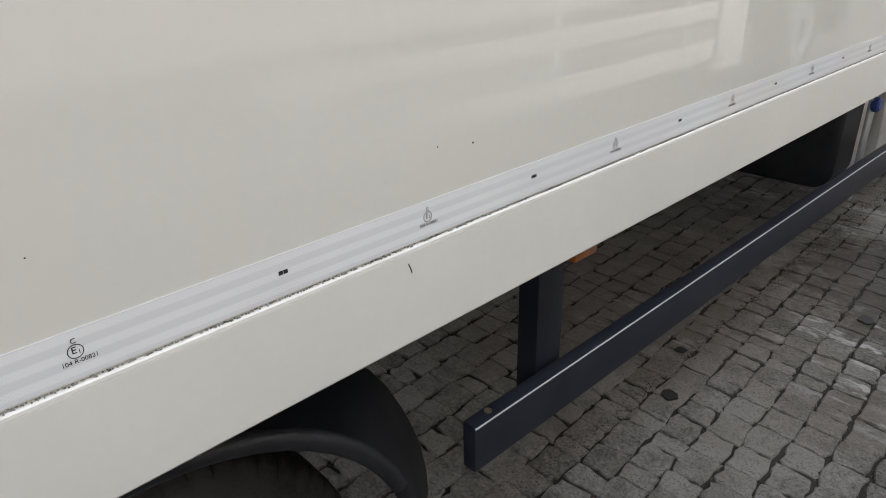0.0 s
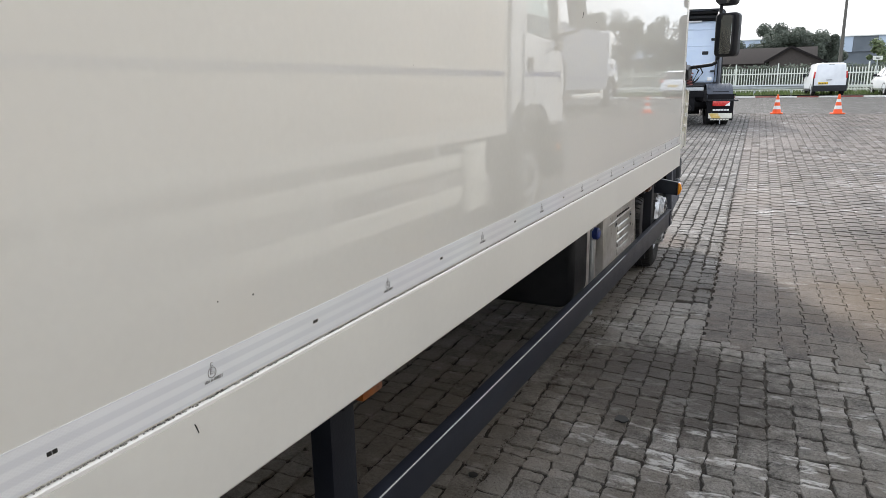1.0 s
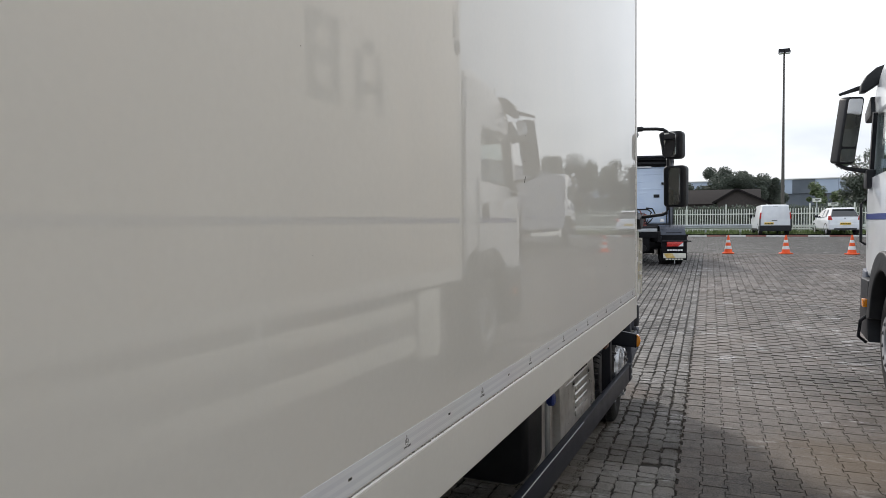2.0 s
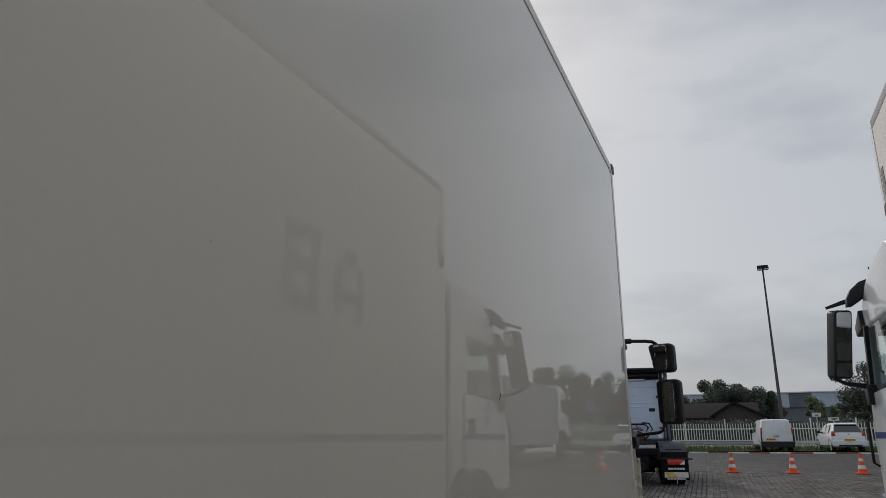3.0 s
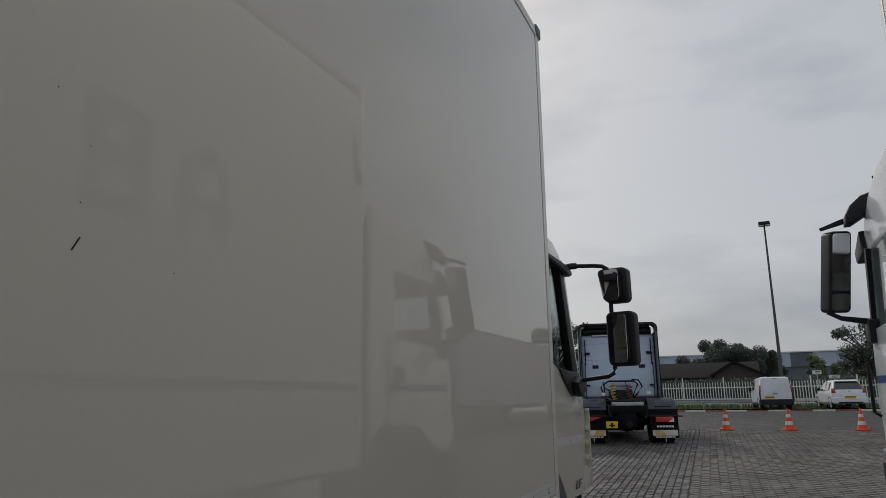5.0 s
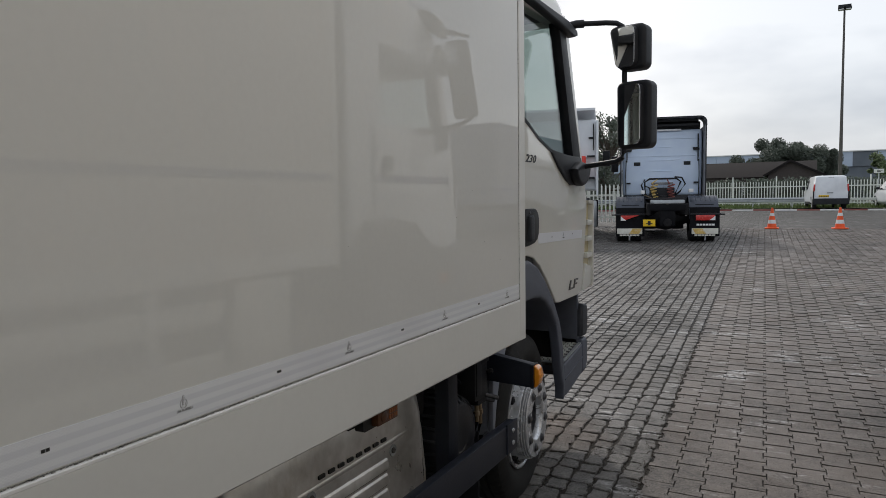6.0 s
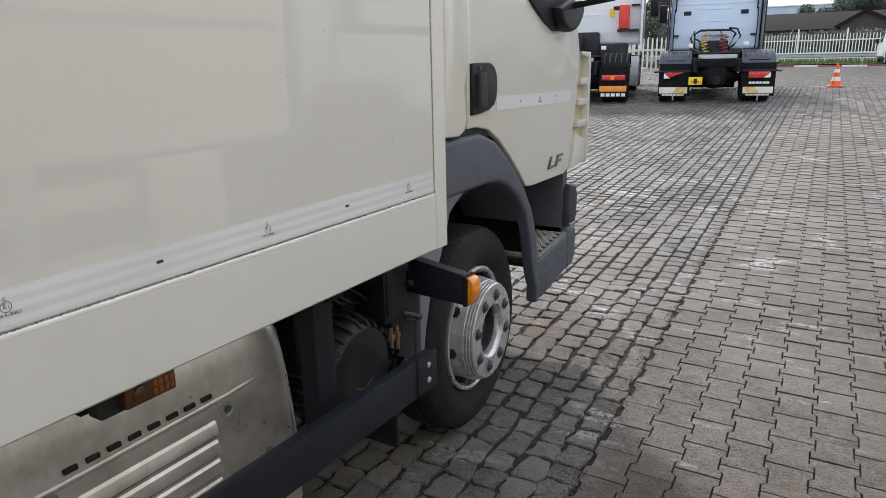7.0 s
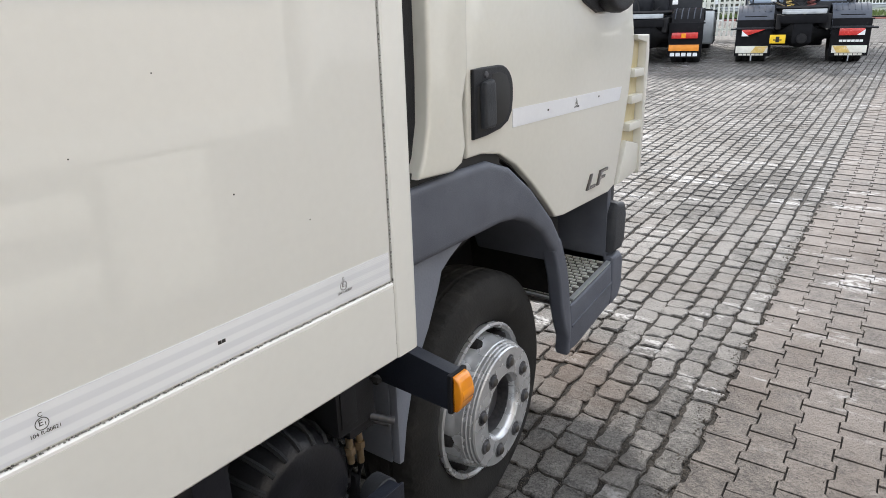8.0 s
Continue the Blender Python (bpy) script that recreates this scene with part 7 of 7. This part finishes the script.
part("gable_wall", prism([(-1.75, 0.6), (2.85, 0.6), (2.85, 3.1), (0.05, 4.45), (-1.75, 3.3)], "y", 73.2, 75.2), BRICK, HOUSE)
part("gable_roof", prism([(-2.1, 3.10), (0.05, 4.42), (3.1, 2.95), (3.2, 3.10), (0.05, 4.66), (-2.2, 3.27)], "y", 72.9, 79), ROOF_TILE, HOUSE, "brown tiled gable roof")
for x in (-11, -7.5, -4):
    w = part("window", boxes((x, x + 1.4, 74.96, 75.05, 1.5, 2.6)), FENCE_WHITE, HOUSE)
    part("pane", boxes((x + 0.1, x + 1.3, 74.94, 74.97, 1.6, 2.5)), DARK_GLASS, w)

HALL = thing("warehouse", (10, 165, 0.66), "long pale blue industrial hall far beyond the fence", "warehouse")
# lower wall coloured dark for the shade along the docks
part("lower_wall", boxes((-40, 60, 160.3, 190, 0.5, 6.9)), HALL_DARK, HALL)
for i in range(24):
    x = -40 + i * 4.17
    part("wall_panel", boxes((x, x + 4.12, 160, 190, 6.9, 9.8)), HALL_DARK if i in (12,) else HALL_PANEL, HALL)
part("roof_edge", boxes((-40, 60, 159.8, 190, 9.8, 10.0)), FENCE_WHITE, HALL)


def tree(name, x, y, base, height, spread, crown_low, leaves, seed, leaf_material, leaf_size, label, clumps=16):
    """A tapered trunk with limbs that carry clumps of leaves, with gaps between them."""
    rnd = random.Random(seed)
    t = thing(name, (x, y, base), label, "tree")
    trunk = bmesh.new()
    top = base + height * 0.75
    tube([(x, y, base - 0.1), (x + 0.05, y, base + height * 0.25), (x - 0.05, y + 0.05, base + height * 0.5), (x, y, top)], height * 0.022, 8, trunk)
    centres = []
    for i in range(clumps):
        a, h = rnd.uniform(0, 6.283), rnd.uniform(crown_low, 0.93)
        wide = spread * math.sqrt(max(0.05, 1 - ((h - (crown_low + 0.35 * (1 - crown_low))) / (1 - crown_low)) ** 2)) * rnd.uniform(0.35, 0.95)
        c = Vector((x + math.cos(a) * wide, y + math.sin(a) * wide, base + h * height))
        centres.append((c, spread * rnd.uniform(0.12, 0.34)))
        s = Vector((x, y, base + height * max(0.2, h - 0.3)))
        tube([s, (s + c) / 2 + Vector((0, 0, 0.15)), c], height * 0.008, 5, trunk)
    part("trunk", trunk, BARK, t)
    verts, faces = [], []
    for i in range(leaves):
        c, r = centres[i % len(centres)]
        d = Vector((rnd.gauss(0, 1), rnd.gauss(0, 1), rnd.gauss(0, 0.8)))
        p = c + d.normalized() * r * rnd.random() ** 0.45 * 1.05
        u = Vector((rnd.gauss(0, 1), rnd.gauss(0, 1), rnd.gauss(0, 1))).normalized()
        v = u.orthogonal().normalized()
        s = leaf_size * rnd.uniform(0.6, 1.3)
        k = len(verts)
        verts += [tuple(p - u * s - t.location), tuple(p + v * s * 0.55 - t.location), tuple(p + u * s - t.location), tuple(p - v * s * 0.55 - t.location)]
        faces.append((k, k + 1, k + 2, k + 3))
    me = bpy.data.meshes.new("crown")
    me.from_pydata(verts, [], faces)
    me.materials.append(leaf_material)
    o = new("crown", me)
    o.parent = t
    return t


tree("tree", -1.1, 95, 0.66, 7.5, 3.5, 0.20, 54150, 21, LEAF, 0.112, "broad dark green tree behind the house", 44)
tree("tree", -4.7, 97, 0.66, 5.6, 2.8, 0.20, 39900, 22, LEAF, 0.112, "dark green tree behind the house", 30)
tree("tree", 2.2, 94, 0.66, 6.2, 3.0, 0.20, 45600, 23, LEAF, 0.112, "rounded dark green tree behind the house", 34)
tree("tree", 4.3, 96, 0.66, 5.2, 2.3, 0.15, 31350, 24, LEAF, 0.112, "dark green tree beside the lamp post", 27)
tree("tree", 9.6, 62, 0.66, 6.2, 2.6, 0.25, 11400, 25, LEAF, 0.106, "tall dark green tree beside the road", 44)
tree("tree", 7.4, 70, 0.66, 4.2, 1.6, 0.22, 4940, 26, LEAF_PALE, 0.106, "pale green young tree beyond the fence", 23)
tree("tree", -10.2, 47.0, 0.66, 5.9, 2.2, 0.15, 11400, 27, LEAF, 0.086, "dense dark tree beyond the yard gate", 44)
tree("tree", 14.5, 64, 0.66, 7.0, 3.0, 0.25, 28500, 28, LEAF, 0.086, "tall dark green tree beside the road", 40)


def hedge(x0, x1, y, z0, z1, n, seed, label):
    rnd = random.Random(seed)
    verts, faces = [], []
    for i in range(n):
        x, top = rnd.uniform(x0, x1), z1 + 0.25 * math.sin(x0 * 3 + i * 0.37) * rnd.random()
        yy, z = y + rnd.uniform(-0.5, 0.5), z0 + (top + 0.3 * noise.noise((x * 0.5, y, 0)) - z0) * rnd.random() ** 0.6
        u = Vector((rnd.gauss(0, 1), rnd.gauss(0, 1), rnd.gauss(0, 1))).normalized()
        v, s, k, p = u.orthogonal().normalized(), rnd.uniform(0.05, 0.13), len(verts), Vector((x, yy, z))
        verts += [tuple(p - u * s), tuple(p + v * s * 0.6), tuple(p + u * s), tuple(p - v * s * 0.6)]
        faces.append((k, k + 1, k + 2, k + 3))
    me = bpy.data.meshes.new("hedge")
    me.from_pydata(verts, [], faces)
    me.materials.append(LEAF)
    return tagged(new("hedge", me), label, "hedge", kind="stuff")


hedge(-24, 22, 56, 0.6, 2.45, 30000, 31, "long dark hedge behind the white fence")


# ---- paving blocks: rows run nearly along the lorry; worn small setts on its side, keyed blocks beyond and below it ----
ROW_LEAN = -0.0415  # sideways drift of the rows for each metre ahead


def keyed_outline(w, l):
    """Wide at both ends, narrow in the middle, so that columns shifted by half a block lock together."""
    k = 0.008
    right = [(w / 2 + k, -l / 2), (w / 2 + k, -l * 0.29), (w / 2 - k, -l * 0.21), (w / 2 - k, l * 0.21), (w / 2 + k, l * 0.29), (w / 2 + k, l / 2)]
    return right + [(-x, -y) for x, y in right]


def sett_outline(w, l, rnd, wear):
    """A worn cube seen from above: sixteen points round an uneven four-sided shape with chipped corners."""
    a, b = w / 2, l / 2
    skew = [rnd.uniform(-wear, wear) for _ in range(8)]
    corners = [(a + skew[0], -b + skew[1]), (a + skew[2], b + skew[3]), (-a + skew[4], b + skew[5]), (-a + skew[6], -b + skew[7])]
    ring = []
    for (x0, y0), (x1, y1) in zip(corners, corners[1:] + corners[:1]):
        cut = rnd.uniform(0.03, 0.15)
        for f in (cut, rnd.uniform(0.28, 0.42), rnd.uniform(0.55, 0.72), 1 - cut * rnd.uniform(0.6, 1.2)):
            ring.append((x0 + (x1 - x0) * f + rnd.uniform(-wear, wear) * 0.75, y0 + (y1 - y0) * f + rnd.uniform(-wear, wear) * 0.75))
    return ring


def add_block(ring, w, l, rnd, verts, faces, cx, cy, z, rim, tilt, round_by=0.0):
    """Adds one block with a worn rim to the lists."""
    n, k = len(ring), len(verts)
    tilt_x, tilt_y = rnd.uniform(-tilt, tilt), rnd.uniform(-tilt, tilt)
    sx, sy = 1 - 2 * rim / w, 1 - 2 * rim / l
    verts += [(cx + x + ROW_LEAN * y, cy + y, z - 0.016) for x, y in ring]
    if round_by:
        verts += [(cx + x + ROW_LEAN * y, cy + y, z - round_by) for x, y in ring]
    verts += [(cx + x * sx + ROW_LEAN * y * sy, cy + y * sy, z + x * tilt_x + y * tilt_y + rnd.uniform(-0.0012, 0.0012)) for x, y in ring]
    for level in range(2 if round_by else 1):
        for i in range(n):
            j = (i + 1) % n
            faces.append((k + i, k + j, k + n + j, k + n + i))
        k += n
    faces.append(tuple(k + i for i in range(n)))


def lay(inside, xs, ys, w, l, gap, cross, keyed, wear, seed, near, material, short=0.80, long=1.20, rim=0.0055, sink=0.0):
    """Lays one field of blocks in columns; those inside the near stretch become single pieces, the rest one joined mesh."""
    rnd = random.Random(seed)
    verts, faces, single, lines = [], [], [], []
    rim, tilt, rounding = (0.0014, 0.004, 0.0012) if keyed else (rim, 0.018 if sink else 0.030, 0.0038)

    def outline(bw, bl, far=False):
        if keyed:
            return keyed_outline(bw - gap * (0.55 if far else 1), bl - cross * (0.6 if far else 1))
        return sett_outline(bw - gap * (1.3 if far else 1), bl - cross * (0.5 if far else 1), rnd, wear * (0.5 if far else 1))
    shapes = []
    for i in range(14):
        v, f = [], []
        bl = l if keyed else l * (short + (long - short) * i / 13)
        add_block(outline(w, bl), w, bl, rnd, v, f, 0, 0, 0, rim, tilt, rounding)
        me = bpy.data.meshes.new("paving_block")
        me.from_pydata(v, [], f)
        me.materials.append(material)
        shapes.append(me)
    widths, u = [], xs[0]
    while u < xs[1]:
        widths.append(w if keyed else w * rnd.uniform(0.95, 1.05))
        u += widths[-1]
    u = xs[0] if keyed else xs[1] - sum(widths) + widths[0] / 2  # uneven columns end flush with the far limit
    for col, bw in enumerate(widths):
        y = ys[0] + ((col % 2) * l * 0.5 if keyed else rnd.uniform(0, l))
        lines.append(u + bw / 2)
        while y < ys[1]:
            i = rnd.randrange(14)
            bl = l if keyed else l * (short + (long - short) * i / 13)
            cy = y + bl / 2
            x = u + ROW_LEAN * (cy - 5.8)
            if inside(x, cy):
                z = ground_height(cy) + rnd.uniform(-0.004, 0.003) * (0.25 if keyed else 0.8 if sink else 0.9 if cy < 9 else 0.45) - sink
                if near(x, cy) and len(single) < 150:
                    single.append((x, cy, z, i))
                else:
                    add_block(outline(bw, bl, cy > 7.2), bw, bl, rnd, verts, faces, x, cy, z, rim, tilt, rounding if cy < 9 else 0.0)
            y += bl
        u += (bw + widths[min(col + 1, len(widths) - 1)]) / 2
    for x, y, z, i in single:
        o = new("paving_block", shapes[i])
        o.parent, o.location = PAVEMENT, (x, y, z)
    me = bpy.data.meshes.new("paving_blocks")
    me.from_pydata(verts, [], faces)
    me.materials.append(material)
    o = tagged(new("paving_blocks", me), kind="stuff")
    o.parent = PAVEMENT
    return lines


def border(y):
    return 0.225 + ROW_LEAN * (y - 5.8)


is_keyed = lambda x, y: x > border(y) and y > 3.70  # noqa: E731
is_sett = lambda x, y: x <= border(y) and y > 4.38  # noqa: E731
is_rear = lambda x, y: (x <= border(y) - 0.03 or y < 3.81) and y <= 4.42  # noqa: E731
lay(is_keyed, (0.1765, 6.0), (3.4635, 23.1), 0.133, 0.183, 0.0056, 0.0034, True, 0.0, 41, lambda x, y: 5.4 < y < 7.3 and x < 1.5, PAVER_KEYED)
sett_lines = lay(is_sett, (-6.5, 0.236), (4.38, 23.1), 0.106, 0.120, 0.0105, 0.0042, False, 0.0095, 42, lambda x, y: 5.3 < y < 6.9 and x > -0.4, PAVER_SETT)
rear_lines = lay(is_rear, (-6.5, 6.0), (-4.0, 4.42), 0.107, 0.112, 0.005, 0.001, False, 0.0075, 43, lambda x, y: 1.0 < y < 3.2 and -0.1 < x < 1.2, PAVER_REAR, 0.55, 1.12, 0.0035, 0.0025)


def far_blocks(xs, ys, w, l, gap, seed):
    """Flat-topped blocks of the far field, in shifted columns."""
    rnd = random.Random(seed)
    verts, faces = [], []
    u, col = xs[0], 0
    while u < xs[1]:
        y = ys[0] + (col % 2) * l * 0.5
        while y + l < ys[1]:
            k, z = len(verts), ground_height(y + l / 2) + rnd.uniform(-0.001, 0.001)
            for dx, dy in ((gap, gap / 2), (w - gap, gap / 2), (w - gap, l - gap / 2), (gap, l - gap / 2)):
                verts.append((u + dx + ROW_LEAN * (y + dy - 23.2), y + dy, z + rnd.uniform(-0.0015, 0.0015)))
            faces.append((k, k + 1, k + 2, k + 3))
            y += l
        u, col = u + w, col + 1
    me = bpy.data.meshes.new("paving_blocks")
    me.from_pydata(verts, [], faces)
    me.materials.append(PAVER_FAR)
    o = tagged(new("paving_blocks", me), kind="stuff")
    o.parent = FAR_PAVING


far_blocks((-21.0, 22.0), (23.2, 38.88), 0.133, 0.183, 0.0035, 46)


# grit in the joints, thickest along the borders of the fields and by the worn patch near the wheel
def grit(seed):
    rnd = random.Random(seed)
    verts, faces = [], []

    def stone(x, y, r, lift):
        k, z = len(verts), ground_height(y) + lift
        for dx, dy, dz in ((1, 0, 0), (0, 1, 0), (-1, 0, 0), (0, -1, 0), (0, 0, 0.8), (0, 0, -0.8)):
            q = r * rnd.uniform(0.6, 1.3)
            verts.append((x + dx * q + rnd.uniform(-0.3, 0.3) * r, y + dy * q + rnd.uniform(-0.3, 0.3) * r, z + dz * q))
        for a in range(4):
            b = (a + 1) % 4
            faces.append((k + a, k + b, k + 4))
            faces.append((k + b, k + a, k + 5))
    for lines, y0, y1, x0, x1, n in ((sett_lines, 4.6, 8.5, -1.0, 0.32, 17000), (rear_lines, 0.6, 3.9, -0.9, 1.4, 9000)):
        lines = [u for u in lines if x0 - 0.3 < u < x1 + 0.3]
        for _ in range(n):
            y = rnd.uniform(y0, y1)
            x = rnd.choice(lines) + ROW_LEAN * (y - 5.8) + rnd.gauss(0, 0.006)
            if x0 < x < x1 + ROW_LEAN * (y - 5.8):
                stone(x, y, rnd.uniform(0.0012, 0.0038), rnd.uniform(-0.009, -0.004 if y < 4.4 else -0.001))
    for _ in range(2600):
        y = rnd.uniform(4.6, 9.0)
        stone(border(y) + rnd.gauss(0.0, 0.022), y, rnd.uniform(0.0015, 0.005), rnd.uniform(-0.006, 0.002))
    for _ in range(1500):
        y = rnd.uniform(0.8, 5.2)
        stone(-0.25 + rnd.gauss(0.0, 0.014), y, rnd.uniform(0.0015, 0.004), rnd.uniform(-0.006, 0.002))
    for _ in range(1800):
        stone(rnd.gauss(-0.15, 0.22), rnd.gauss(6.15, 0.30), rnd.uniform(0.001, 0.0035), rnd.uniform(-0.004, 0.002))
    for _ in range(2500):
        y = rnd.uniform(4.6, 8.0)
        col = rnd.randrange(1, 9)
        stone(0.1765 + (col + 0.5) * 0.133 + ROW_LEAN * (y - 5.8) + rnd.gauss(0, 0.009), y, rnd.uniform(0.0008, 0.0024), rnd.uniform(-0.003, 0.001))
    for _ in range(700):
        stone(rnd.uniform(-0.4, 1.5), rnd.uniform(1.0, 8.0), rnd.uniform(0.001, 0.003), 0.002)
    me = bpy.data.meshes.new("joint_grit")
    me.from_pydata(verts, [], faces)
    me.materials.append(CRUMB)
    o = tagged(new("joint_grit", me), kind="stuff")
    o.parent = PAVEMENT


grit(45)
# dried drips of oil on the blocks
for x, y, r in ((-0.17, 1.65, 0.026), (-0.275, 1.916, 0.017), (0.127, 2.587, 0.03)):
    bm = bmesh.new()
    rnd = random.Random(int(r * 1000))
    ring = [bm.verts.new((x + r * rnd.uniform(0.8, 1.15) * math.cos(a * 0.449), y + r * rnd.uniform(0.8, 1.15) * math.sin(a * 0.449), 0.0075)) for a in range(14)]
    low = [bm.verts.new((v.co.x, v.co.y, 0.002)) for v in ring]
    bm.faces.new(ring)
    for i in range(14):
        bm.faces.new((low[i], low[(i + 1) % 14], ring[(i + 1) % 14], ring[i]))
    part("oil_drip", bm, INK, PAVEMENT, "dried black oil drip")
